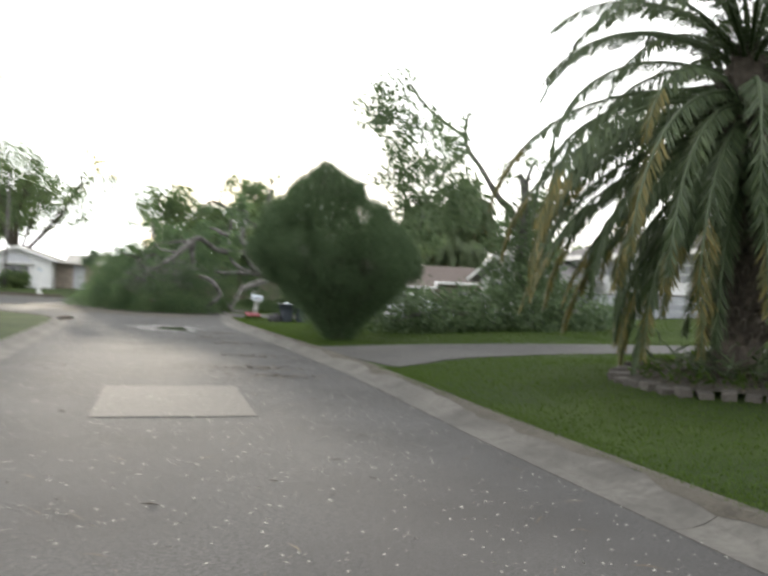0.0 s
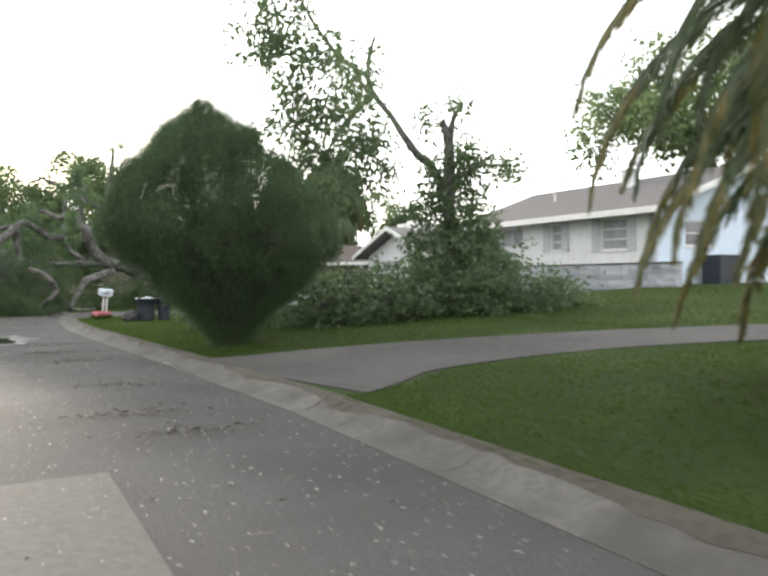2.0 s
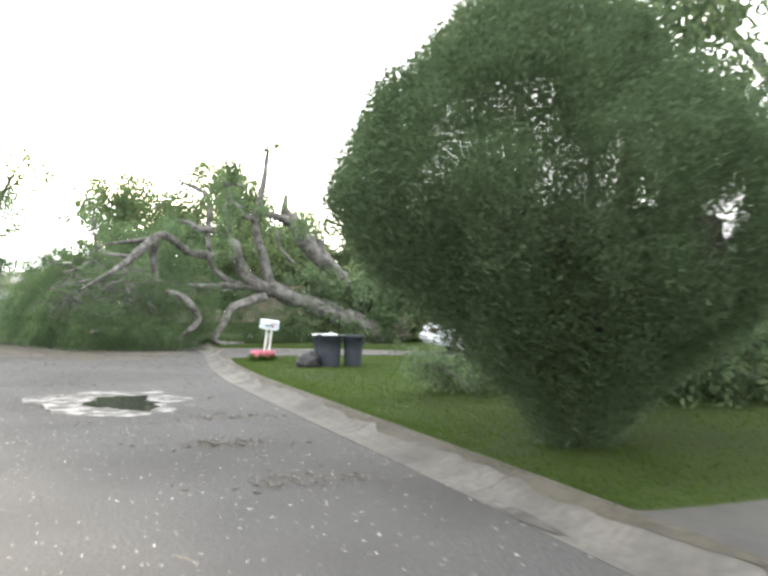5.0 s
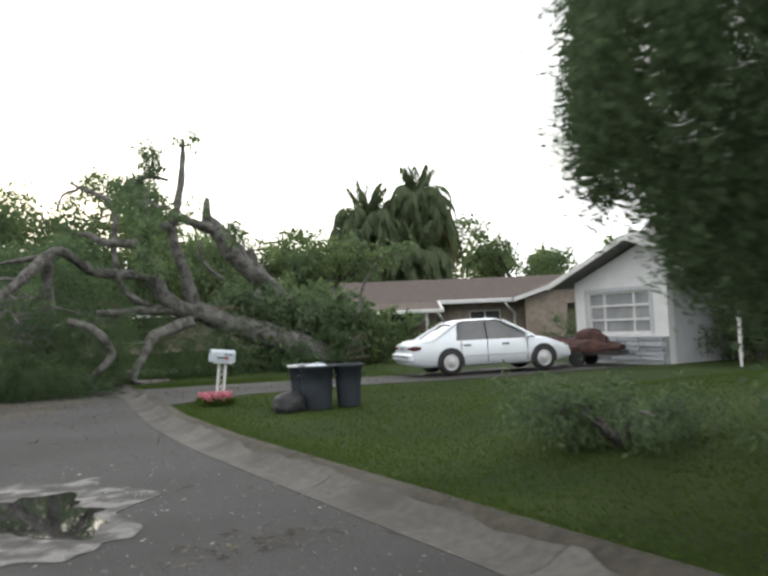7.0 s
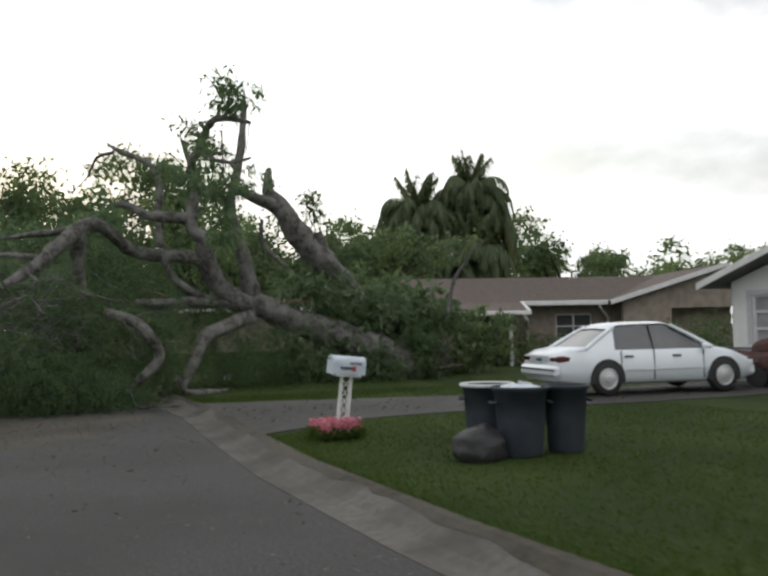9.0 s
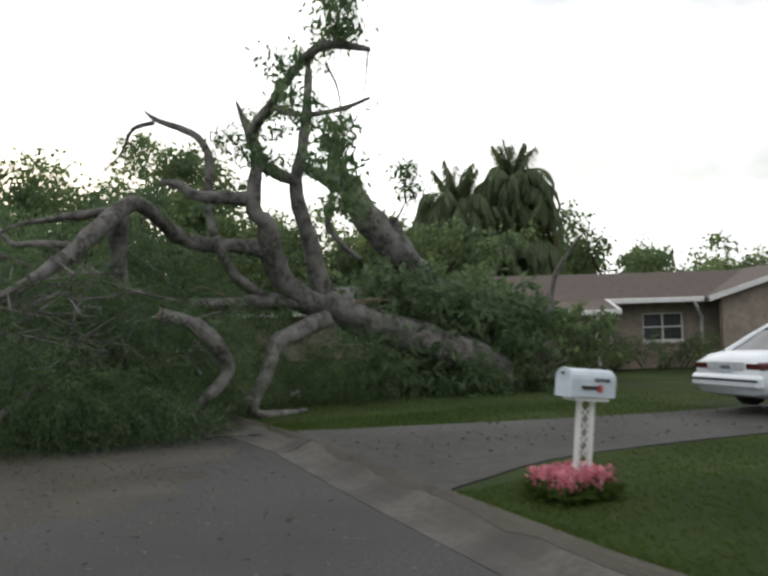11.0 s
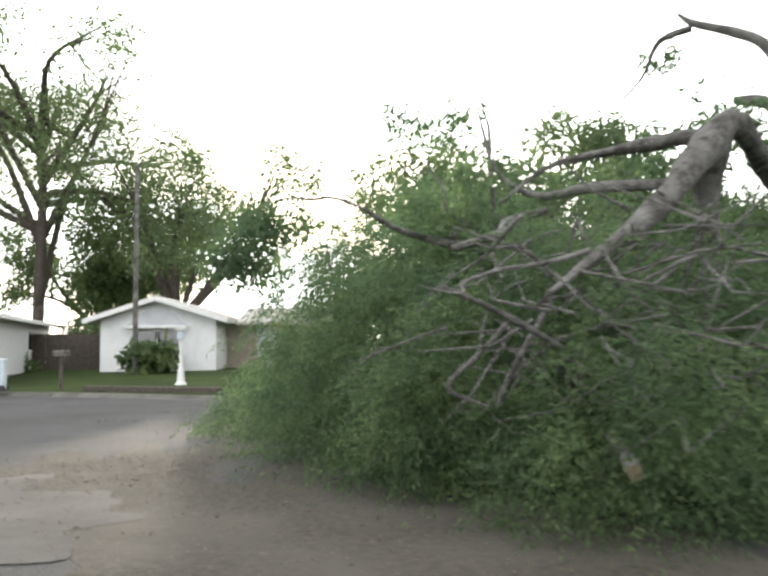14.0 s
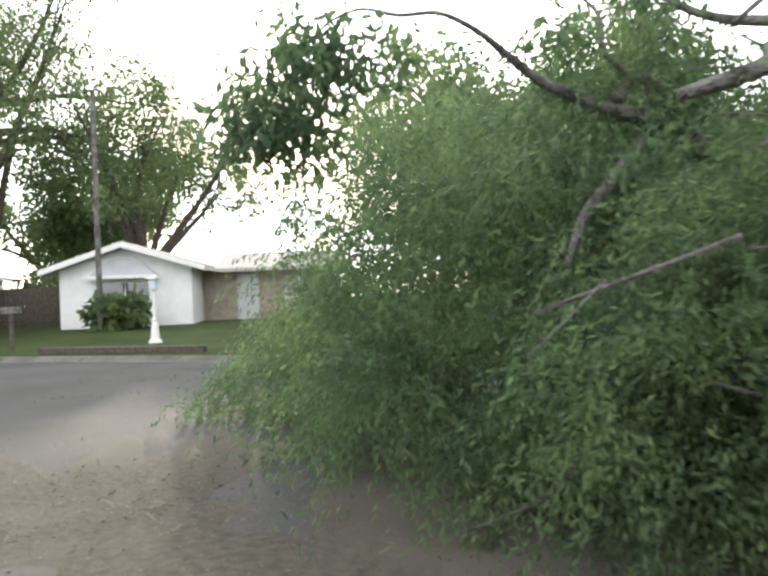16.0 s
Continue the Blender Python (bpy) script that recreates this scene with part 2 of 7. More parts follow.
# the same fronds in a lighter copy, distance haze put into the colour
HAZEFROND = leaf_shader("hazed_palm_frond", (0.12, 0.155, 0.075), (0.055, 0.08, 0.037), 0.4, 0.5)
OLDFROND = leaf_shader("old_palm_frond", (0.14, 0.115, 0.036), (0.06, 0.07, 0.027), 0.25, 0.6)
WHITEPAINT = shader("white_paint", (0.64, 0.645, 0.645), 0.6, (0.58, 0.585, 0.58), 3, 6, 0.1, 40)
TRIM = shader("white_trim", (0.62, 0.62, 0.61), 0.55, (0.54, 0.54, 0.53), 5)
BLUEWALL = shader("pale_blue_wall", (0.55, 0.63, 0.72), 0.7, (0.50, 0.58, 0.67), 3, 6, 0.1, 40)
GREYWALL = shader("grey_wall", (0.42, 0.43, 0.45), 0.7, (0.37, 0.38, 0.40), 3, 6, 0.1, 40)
SHUTTER = shader("grey_shutter", (0.46, 0.47, 0.49), 0.6, (0.40, 0.41, 0.43), 8)
SHINGLE = shader("grey_shingle", (0.165, 0.16, 0.16), 0.95, (0.11, 0.105, 0.105), 10, 8, 0.6, 30, third=(0.14, 0.135, 0.135), third_scale=0.7)
BROWNSHINGLE = shader("brown_shingle", (0.135, 0.108, 0.095), 0.95, (0.09, 0.07, 0.062), 10, 8, 0.6, 30)
TILE = shader("roof_tile", (0.44, 0.42, 0.39), 0.85, (0.34, 0.32, 0.29), 6, 8, 0.5, 20)
STONE = shader("ledge_stone", (0.41, 0.425, 0.45), 0.9, (0.26, 0.275, 0.30), 7, 8, 0.7, 25, vary=0.25)
BRICK = shader("tan_brick", (0.29, 0.245, 0.205), 0.9, (0.21, 0.175, 0.145), 4, 8, 0.5, 30)
GLASS = shader("window_glass", (0.045, 0.05, 0.055), 0.06, (0.03, 0.033, 0.036), 2, spec=0.8)
CURTAIN = shader("window_blind", (0.30, 0.31, 0.32), 0.35, (0.22, 0.23, 0.24), 2)
DARK = shader("dark_interior", (0.03, 0.028, 0.026), 0.9)
CARPAINT = shader("white_car_paint", (0.66, 0.70, 0.745), 0.25, (0.62, 0.66, 0.70), 2, spec=0.7)
RUBBER = shader("black_rubber", (0.022, 0.022, 0.022), 0.8)
HUBCAP = shader("hubcap", (0.55, 0.55, 0.56), 0.35, (0.48, 0.48, 0.49), 4, metal=0.6)
REDLENS = shader("red_lens", (0.07, 0.012, 0.012), 0.25)
BINGREY = shader("dark_grey_plastic", (0.030, 0.037, 0.047), 0.65, (0.021, 0.026, 0.034), 5, spec=0.3)
BLACKBAG = shader("black_bag", (0.016, 0.016, 0.018), 0.6, (0.012, 0.012, 0.013), 6, 6, 0.6, 14)
RIMLIGHT = shader("light_plastic", (0.6, 0.62, 0.63), 0.5)
MAILMETAL = shader("mailbox_paint", (0.46, 0.52, 0.57), 0.45, (0.38, 0.43, 0.48), 8)
BLACK = shader("black_paint", (0.02, 0.02, 0.02), 0.5)
REDPAINT = shader("red_paint", (0.42, 0.05, 0.04), 0.5)
PINK = leaf_shader("pink_petals", (0.56, 0.23, 0.28), (0.38, 0.11, 0.15), 0.3)
BROWNTARP = shader("brown_tarp", (0.072, 0.03, 0.024), 0.8, (0.036, 0.016, 0.013), 5, 8, 0.6, 10)
LITTER = leaf_shader("dead_leaves", (0.15, 0.13, 0.10), (0.06, 0.051, 0.038), 0.1, 0.9)
PALELITTER = leaf_shader("pale_leaves", (0.36, 0.36, 0.32), (0.12, 0.117, 0.10), 0.1, 0.8)
MULCH = shader("sandy_mulch", (0.06, 0.052, 0.038), 0.95, (0.025, 0.022, 0.015), 12, 12, 0.9, 50, third=(0.07, 0.063, 0.05), third_scale=0.6)
SILT = shader("damp_silt", (0.044, 0.041, 0.035), 0.85, (0.029, 0.027, 0.022), 5, 10, 0.2, 50, third=(0.06, 0.056, 0.05), third_scale=0.9)
RINGSTONE = shader("edging_block", (0.085, 0.076, 0.066), 0.9, (0.045, 0.04, 0.034), 8, 8, 0.6, 30, vary=0.2)


# ---- building blocks ----
def link(name, bm, material, parent=None, label="", smooth_faces=False):
    me = bpy.data.meshes.new(name)
    bm.normal_update()
    bm.to_mesh(me)
    bm.free()
    me.materials.append(material)
    if smooth_faces:
        me.polygons.foreach_set("use_smooth", [True] * len(me.polygons))
    ob = new(name, me)
    if parent:
        ob.parent = parent
    if label:
        tagged(ob, label)
    return ob


def part(name, bm, material, parent, label="", smooth_faces=False):
    return link(name, bm, material, parent, label, smooth_faces)


def thing(name, m, label, category, group="", kind=""):
    ob = new(name)
    ob.empty_display_size = 0.2
    ob.matrix_world = m
    return tagged(ob, label, category, group, kind)


def box(bm, x0, x1, y0, y1, z0, z1, bevel=0.0):
    r = bmesh.ops.create_cube(bm, size=1, matrix=Matrix.LocRotScale(((x0 + x1) / 2, (y0 + y1) / 2, (z0 + z1) / 2), None, (x1 - x0, y1 - y0, z1 - z0)))
    if bevel:
        es = {e for v in r["verts"] for e in v.link_edges}
        bmesh.ops.bevel(bm, geom=list(es), offset=bevel, segments=1, affect="EDGES")


def boxed(x0, x1, y0, y1, z0, z1, bevel=0.0):
    bm = bmesh.new()
    box(bm, x0, x1, y0, y1, z0, z1, bevel)
    return bm


def prism(bm, ring, x0, x1):
    """A ring of (y, z) drawn out along x."""
    a = [bm.verts.new((x0, y, z)) for y, z in ring]
    b = [bm.verts.new((x1, y, z)) for y, z in ring]
    bm.faces.new(a)
    bm.faces.new(list(reversed(b)))
    for i in range(len(ring)):
        j = (i + 1) % len(ring)
        bm.faces.new((a[j], a[i], b[i], b[j]))


def holed_wall(bm, x0, x1, y0, y1, z0, z1, holes):
    """A wall across y and z, with openings (y0, y1, z0, z1) right through it."""
    ys = sorted({y0, y1, *(h[0] for h in holes), *(h[1] for h in holes)})
    zs = sorted({z0, z1, *(h[2] for h in holes), *(h[3] for h in holes)})
    for a, b in zip(ys, ys[1:]):
        for c, d in zip(zs, zs[1:]):
            if not any(h[0] <= a and b <= h[1] and h[2] <= c and d <= h[3] for h in holes):
                box(bm, x0, x1, a, b, c, d)
    bmesh.ops.remove_doubles(bm, verts=bm.verts[:], dist=0.001)


def tube(bm, pts, radii, seg=8, wobble=0.0, cap=True):
    """A round limb along pts."""
    pts = [Vector(p) for p in pts]
    rings = []
    side = Vector((0.3, 0.2, 1)).normalized()
    for i, p in enumerate(pts):
        d = (pts[min(i + 1, len(pts) - 1)] - pts[max(i - 1, 0)]).normalized()
        a = side - d * side.dot(d)
        a = a.normalized() if a.length > 1e-3 else d.orthogonal().normalized()
        b = d.cross(a)
        side = a
        ring = []
        for k in range(seg):
            th = 2 * math.pi * k / seg
            r = radii[i] * (1 + wobble * noise.noise(p * 2.3 + Vector((math.cos(th), math.sin(th), 0)) * 1.4))
            ring.append(bm.verts.new(p + a * (math.cos(th) * r) + b * (math.sin(th) * r)))
        rings.append(ring)
    for r0, r1 in zip(rings, rings[1:]):
        for k in range(seg):
            bm.faces.new((r0[k], r0[(k + 1) % seg], r1[(k + 1) % seg], r1[k]))
    if cap:
        bm.faces.new(list(reversed(rings[0])))
        bm.faces.new(rings[-1])


def limb(bm, pts, per=4, seg=8, wobble=0.18):
    """A limb through (x, y, z, radius)."""
    q = spline(pts, per)
    tube(bm, [p[:3] for p in q], [max(0.006, p[3]) for p in q], seg, wobble)


def leaf_mesh(name, P, D, size, width, material, parent, rng, label="", spread=0.35, flat=False):
    """One mesh of many folded leaves at the points P, pointing along D."""
    n = len(P)
    D = D / np.maximum(np.linalg.norm(D, axis=1, keepdims=True), 1e-6)
    R = rng.normal(size=(n, 3)) * (0.2 if flat else 1.0) + np.array((0, 0, 1.0 if flat else 0.0))
    S = np.cross(D, R)
    S /= np.maximum(np.linalg.norm(S, axis=1, keepdims=True), 1e-6)
    Nn = np.cross(S, D)
    L = size * (1 + spread * rng.uniform(-1, 1, (n, 1)))
    Wd = width * (1 + spread * rng.uniform(-1, 1, (n, 1)))
    verts = np.empty((n, 4, 3))
    verts[:, 0] = P
    verts[:, 1] = P + D * L * 0.5 + S * Wd * 0.5 + Nn * Wd * 0.12
    verts[:, 2] = P + D * L - Nn * L * 0.10
    verts[:, 3] = P + D * L * 0.5 - S * Wd * 0.5 + Nn * Wd * 0.12
    me = bpy.data.meshes.new(name)
    me.vertices.add(4 * n)
    me.vertices.foreach_set("co", verts.ravel())
    me.loops.add(4 * n)
    me.polygons.add(n)
    me.loops.foreach_set("vertex_index", np.arange(4 * n, dtype=np.int32))
    me.polygons.foreach_set("loop_start", np.arange(0, 4 * n, 4, dtype=np.int32))
    me.update(calc_edges=True)
    me.materials.append(material)
    ob = new(name, me)
    if parent:
        ob.parent = parent
    if label:
        tagged(ob, label)
    return ob


def clump_points(blobs, rng, per_m2=26, per_clump=34, sigma=0.17, squash=0.9):
    """Leaf bases and directions: small clumps over blobs (x, y, z, r), denser towards their skins."""
    PP, DD = [], []
    for x, y, z, r in blobs:
        k = max(4, int(4 * math.pi * r * r * per_m2 / per_clump))
        d = rng.normal(size=(k, 3))
        d /= np.linalg.norm(d, axis=1, keepdims=True)
        rad = r * rng.uniform(0.35, 1.0, (k, 1)) ** 0.45 * (1 + 0.22 * rng.normal(size=(k, 1)))
        c = np.array((x, y, z)) + d * rad * np.array((1, 1, squash))
        q = np.repeat(c, per_clump, 0) + rng.normal(size=(k * per_clump, 3)) * sigma * np.array((1, 1, 0.8))
        v = np.repeat(d, per_clump, 0) * 0.5 + rng.normal(size=(k * per_clump, 3)) * 0.6 + np.array((0, 0, -0.55))
        PP.append(q)
        DD.append(v)
    return np.concatenate(PP), np.concatenate(DD)


def drooping_points(blobs, rng, per_m2=500, strands=5, per=11, reach=0.42):
    """Leaf bases and directions: hanging sprays that start on the blobs' skins, arch outwards and droop."""
    PP, DD = [], []
    u = np.linspace(0.1, 1.0, per)[None, :, None]
    down = np.array((0, 0, -1.0))
    for x, y, z, r in blobs:
        k = max(3, int(4 * math.pi * r * r * per_m2 / (strands * per)))
        d = rng.normal(size=(k, 3))
        d /= np.linalg.norm(d, axis=1, keepdims=True)
        c = np.array((x, y, z)) + d * r * rng.uniform(0.3, 1.0, (k, 1)) ** 0.5
        c = np.repeat(c, strands, 0)
        n = len(c)
        way = np.repeat(d, strands, 0) * 0.7 + rng.normal(size=(n, 3)) * 0.5
        way = (way / np.linalg.norm(way, axis=1, keepdims=True))[:, None, :]
        L = reach * rng.uniform(0.5, 1.35, (n, 1, 1))
        P = c[:, None, :] + way * L * u + down * (0.65 * L * u * u)
        T = way + down * (1.3 * u)
        T = T / np.linalg.norm(T, axis=2, keepdims=True)
        PP.append((P + rng.normal(size=P.shape) * 0.02).reshape(-1, 3))
        DD.append((T + rng.normal(size=P.shape) * 0.5 + down * 0.25).reshape(-1, 3))
    return np.concatenate(PP), np.concatenate(DD)


def lumps(blobs, rng, count=11, share=0.36):
    """Each blob broken up into smaller rounded masses with gaps between them."""
    out = []
    for x, y, z, r in blobs:
        d = rng.normal(size=(count, 3))
        d /= np.linalg.norm(d, axis=1, keepdims=True)
        for v in d:
            q = r * share * rng.uniform(0.45, 1.45)
            c = np.array((x, y, z)) + v * (r - 0.6 * q)
            out.append((*c, q))
    return out


def hollowed(P, D, size=0.42, cut=0.2):
    """Leaves taken out in rounded hollows, so that the crown falls into separate sprays with dark depths between."""
    h = np.array([noise.noise(Vector((x / size, y / size, z / (size * 0.8)))) for x, y, z in P.tolist()])
    ok = (h < cut) | (P[:, 2] < 0.75)
    return P[ok], D[ok]


def above(P, D, floor=0.03):
    ok = P[:, 2] > floor
    return P[ok], D[ok]


# ---- ground, road, kerbs, driveways ----
def build_ground():
    ss = [-600, -250, -120, -70, -45] + list(np.arange(-30, 48.01, 0.6)) + [52, 58, 66, 80, 110, 180, 350, 700]
    nn = [-700, -350, -160, -90, -60, -45] + list(np.arange(-34, -9.1, 0.4)) + list(np.arange(-9, -6.2, 0.2)) + [-6.1, -6.04, -5.6] + list(np.arange(-5, -1.4, 0.5)) + [-1.0, -0.4, 0.0, 0.36, 0.40, 0.5, 0.8, 1.1, 1.5, 2.0, 2.6, 3.4, 4.2, 5, 6, 7, 8, 9.5, 11, 12.5, 14, 16, 18, 21, 25, 32, 45, 70, 120, 250, 600]
    verts, faces = [], []
    for s in ss:
        for n in nn:
            if -1.5 < n < 12:
                n += kerb_shift(s) * (1 - abs(n) / 12)
            near = -60 < s < 60 and -60 < n < 40
            z = ground_z(s, n) if near else lawn(s, n)
            if near and z > 0.1:
                z += 0.012 * noise.noise(Vector((s * 0.6, n * 0.6, 0)))
            verts.append(W(s, n, z))
    k = len(nn)
    for i in range(len(ss) - 1):
        for j in range(k - 1):
            faces.append((i * k + j, i * k + j + 1, (i + 1) * k + j + 1, (i + 1) * k + j))
    me = bpy.data.meshes.new("ground")
    me.from_pydata(verts, [], faces)
    me.materials.append(GRASS)
    me.polygons.foreach_set("use_smooth", [True] * len(me.polygons))
    return tagged(new("ground", me), "short green lawn with worn and yellowish patches", "ground", kind="structure")


def flat_sheet(name, ring, z, material, label, category, kind="structure", thick=0.0):
    bm = bmesh.new()
    top = [bm.verts.new(W(s, n, z)) for s, n in ring]
    f = bm.faces.new(top)
    if thick:
        r = bmesh.ops.extrude_face_region(bm, geom=[f])
        bmesh.ops.translate(bm, vec=(0, 0, -thick), verts=[g for g in r["geom"] if isinstance(g, bmesh.types.BMVert)])
    bmesh.ops.recalc_face_normals(bm, faces=bm.faces[:])
    if bm.faces[0].normal.z < 0 and not thick:
        bmesh.ops.reverse_faces(bm, faces=bm.faces[:])
    bmesh.ops.triangulate(bm, faces=bm.faces[:])
    if material is MULCH:
        # the litter thins out to nothing at its rim
        cs, cn = sum(s for s, n in ring) / len(ring), sum(n for s, n in ring) / len(ring)
        rim = []
        for s, n in ring:
            d = Vector((s - cs, n - cn)).normalized() * 0.16
            rim.append(bm.verts.new(W(s + d.x, n + d.y, -0.003)))
        for i in range(len(top)):
            k = (i + 1) % len(top)
            bm.faces.new((top[i], rim[i], rim[k], top[k]))
        bmesh.ops.recalc_face_normals(bm, faces=bm.faces[:])
        if sum(f.normal.z for f in bm.faces) < 0:
            bmesh.ops.reverse_faces(bm, faces=bm.faces[:])
    return tagged(link(name, bm, material), label, category, kind=kind)


def ragged(s, n, rs, rn, seed, count=40, rough=0.28):
    """An uneven closed outline round (s, n)."""
    out = []
    for i in range(count):
        a = 2 * math.pi * i / count
        k = 1 + rough * noise.noise(Vector((math.cos(a) * 1.3, math.sin(a) * 1.3, seed))) + 0.5 * rough * noise.noise(Vector((math.cos(a) * 4, math.sin(a) * 4, seed + 9)))
        out.append((s + rs * k * math.cos(a), n + rn * k * math.sin(a)))
    return out


ground = build_ground()
road = flat_sheet("road", ROAD_RING, 0.0, ASPHALT, "worn grey asphalt street bending to one side", "road")


def kerb_run(edge, sign, name, label):
    """Concrete kerb slabs along an edge of the road; the profile rises from the gutter to the grass."""
    root = thing(name, Matrix(), label, "kerb", kind="structure")
    prof = [(-0.02, 0.006), (0.12, 0.012), (0.22, 0.035), (0.34, 0.10), (KERB, 0.13), (KERB + 0.03, 0.12), (KERB + 0.03, -0.14), (-0.02, -0.14)]
    pts = [Vector((*p, 0)) for p in edge]
    for a, b in zip(pts, pts[1:]):
        if a.x < -46 or a.x > 50:
            continue
        d = (b - a).normalized()
        q = Vector((-d.y, d.x, 0)) * sign
        bm = bmesh.new()
        rows = []
        for e in (a + d * 0.006, b - d * 0.006):
            rows.append([bm.verts.new(W(*(e + q * o).to_2d(), z)) for o, z in prof])
        k = len(prof)
        for i in range(k):
            bm.faces.new((rows[0][i], rows[0][(i + 1) % k], rows[1][(i + 1) % k], rows[1][i]))
        bm.faces.new(rows[0])
        bm.faces.new(list(reversed(rows[1])))
        bmesh.ops.recalc_face_normals(bm, faces=bm.faces[:])
        part("kerb_slab", bm, CONCRETE, root)
    return root


kerb_run(RIGHT_EDGE, 1, "kerb_east", "low rolled concrete kerb with joints beside the lawns")


def soil_edge():
    """Soil and dead grass that creep from the lawn over the back of the kerb, with a ragged edge."""
    prof = ((-0.02, 0.006), (0.12, 0.012), (0.22, 0.035), (0.34, 0.10), (KERB, 0.13), (KERB + 0.12, 0.13))
    verts, faces = [], []
    steps = np.arange(-24, 23.6, 0.12)
    for s in steps:
        o = 0.36 + 0.11 * noise.noise(Vector((s * 0.7, 3.1, 0))) + 0.07 * noise.noise(Vector((s * 2.9, 7.7, 0)))
        o = min(max(o, 0.16), 0.43)
        for q in (o, (o + KERB + 0.1) / 2, KERB + 0.1):
            verts.append(W(s, q + kerb_shift(s), float(np.interp(q, [p[0] for p in prof], [p[1] for p in prof])) + (0.004 if q == o else 0.016)))
    for i in range(len(steps) - 1):
        for j in range(2):
            b = 3 * i + j
            faces.append((b, b + 1, b + 4, b + 3))
    me = bpy.data.meshes.new("soil_edge")
    me.from_pydata(verts, [], faces)
    me.materials.append(MULCH)
    tagged(new("soil_edge", me), "brown soil and dead grass creeping over the kerb", "soil", kind="structure")


soil_edge()
kerb_run(LEFT_EDGE, -1, "kerb_west", "low rolled concrete kerb round the street corner")

patch = flat_sheet("road_patch", [(-10.65, -3.9), (-8.05, -3.86), (-7.9, -2.15), (-10.55, -2.2)], 0.008, PATCH, "paler rectangular concrete repair patch in the asphalt", "road patch")
wet = flat_sheet("wet_patch", ragged(6.5, -2.6, 1.7, 1.0, 3, 140, 0.45), 0.006, WET, "wet glistening asphalt round the puddle", "road patch")
puddle = flat_sheet("puddle", ragged(6.4, -2.5, 0.85, 0.5, 7, 120, 0.55), 0.012, WATER, "shallow puddle reflecting the bright sky", "puddle")
gutter_puddle = flat_sheet("gutter_puddle", ragged(-0.8, kerb_shift(-0.8) + 0.05, 0.45, 0.06, 12, rough=0.4), 0.014, WET, "small puddle lying in the gutter", "puddle")
flat_sheet("gutter_puddle", ragged(11.2, -6.0, 1.6, 0.25, 15, rough=0.4), 0.012, WATER, "narrow puddle in the gutter of the corner", "puddle")
sand = flat_sheet("sandy_litter", ragged(22.5, -7.6, 3.8, 2.0, 21, 160, 0.8), 0.004, MULCH, "brown sandy leaf litter washed over the asphalt", "litter")
flat_sheet("sandy_litter", ragged(17.8, -3.0, 2.0, 1.9, 25, 160, 0.8), 0.007, MULCH, "brown crushed bark and leaf litter on the asphalt", "litter")
flat_sheet("sandy_litter", ragged(20.6, -5.4, 3.2, 1.9, 33, 160, 0.7), 0.0055, MULCH, "brown leaf mould and sand under the fallen crown", "litter")


silt = flat_sheet("silt_patch", ragged(20.6, -9.3, 2.1, 2.0, 41, 200, 1.1), 0.0085, SILT, "pale damp silt washed flat over the asphalt", "road patch")


def drive_strip(name, centre, widths, label, step=1.6):
    """A driveway of concrete slabs lying on the lawn along a centre line of (s, n)."""
    root = thing(name, Matrix(), label, "driveway", kind="structure")
    q = spline([(*c, w) for c, w in zip(centre, widths)], 5)
    rows = []
    for i, p in enumerate(q):
        a, b = q[max(i - 1, 0)], q[min(i + 1, len(q) - 1)]
        d = Vector((b[0] - a[0], b[1] - a[1]))
        d.normalize()
        o = Vector((-d.y, d.x))
        row = [(p[0] + o.x * p[2] * k, max(p[1] + o.y * p[2] * k, KERB + 0.025)) for k in (-0.5, -0.17, 0.17, 0.5)]
        rows.append([(s, n + kerb_shift(s) * max(0.0, 1 - n / 6)) for s, n in row])
    group = 3
    for i in range(0, len(rows) - 1, group):
        bm = bmesh.new()
        part_rows = rows[i:i + group + 1]
        vv = []
        for j, r in enumerate(part_rows):
            tops = [bm.verts.new(W(s, n, lawn(s, n) + 0.016)) for s, n in r]
            lows = [bm.verts.new(W(s, n, lawn(s, n) - 0.2)) for s, n in r]
            vv.append((tops, lows))
        for (t0, l0), (t1, l1) in zip(vv, vv[1:]):
            for k in range(3):
                bm.faces.new((t0[k], t0[k + 1], t1[k + 1], t1[k]))
            bm.faces.new((t0[0], t1[0], l1[0], l0[0]))
            bm.faces.new((t0[3], l0[3], l1[3], t1[3]))
        for tops, lows in (vv[0], vv[-1]):
            for k in range(3):
                bm.faces.new((tops[k], tops[k + 1], lows[k + 1], lows[k]))
        bmesh.ops.recalc_face_normals(bm, faces=bm.faces[:])
        part("slab", bm, DRIVE, root)
    return root


drive_strip("driveway_south", [(-3.6, KERB + 0.025), (-3.4, 2.0), (-3.8, 3.8), (-4.7, 5.6), (-6.3, 7.4), (-8.6, 9.0), (-12, 10.2), (-20, 10.6)], [4.9, 3.8, 3.0, 2.5, 2.4, 2.4, 2.4, 2.4], "curved grey concrete driveway across the sloping lawn")
drive_strip("driveway_north", [(16.6, KERB + 0.025), (16.5, 2.0), (16.2, 4.5), (16.1, 7), (16.1, 10), (16.1, 11.6)], [5.0, 3.4, 2.6, 2.7, 2.9, 3.0], "straight grey concrete driveway with the parked car")


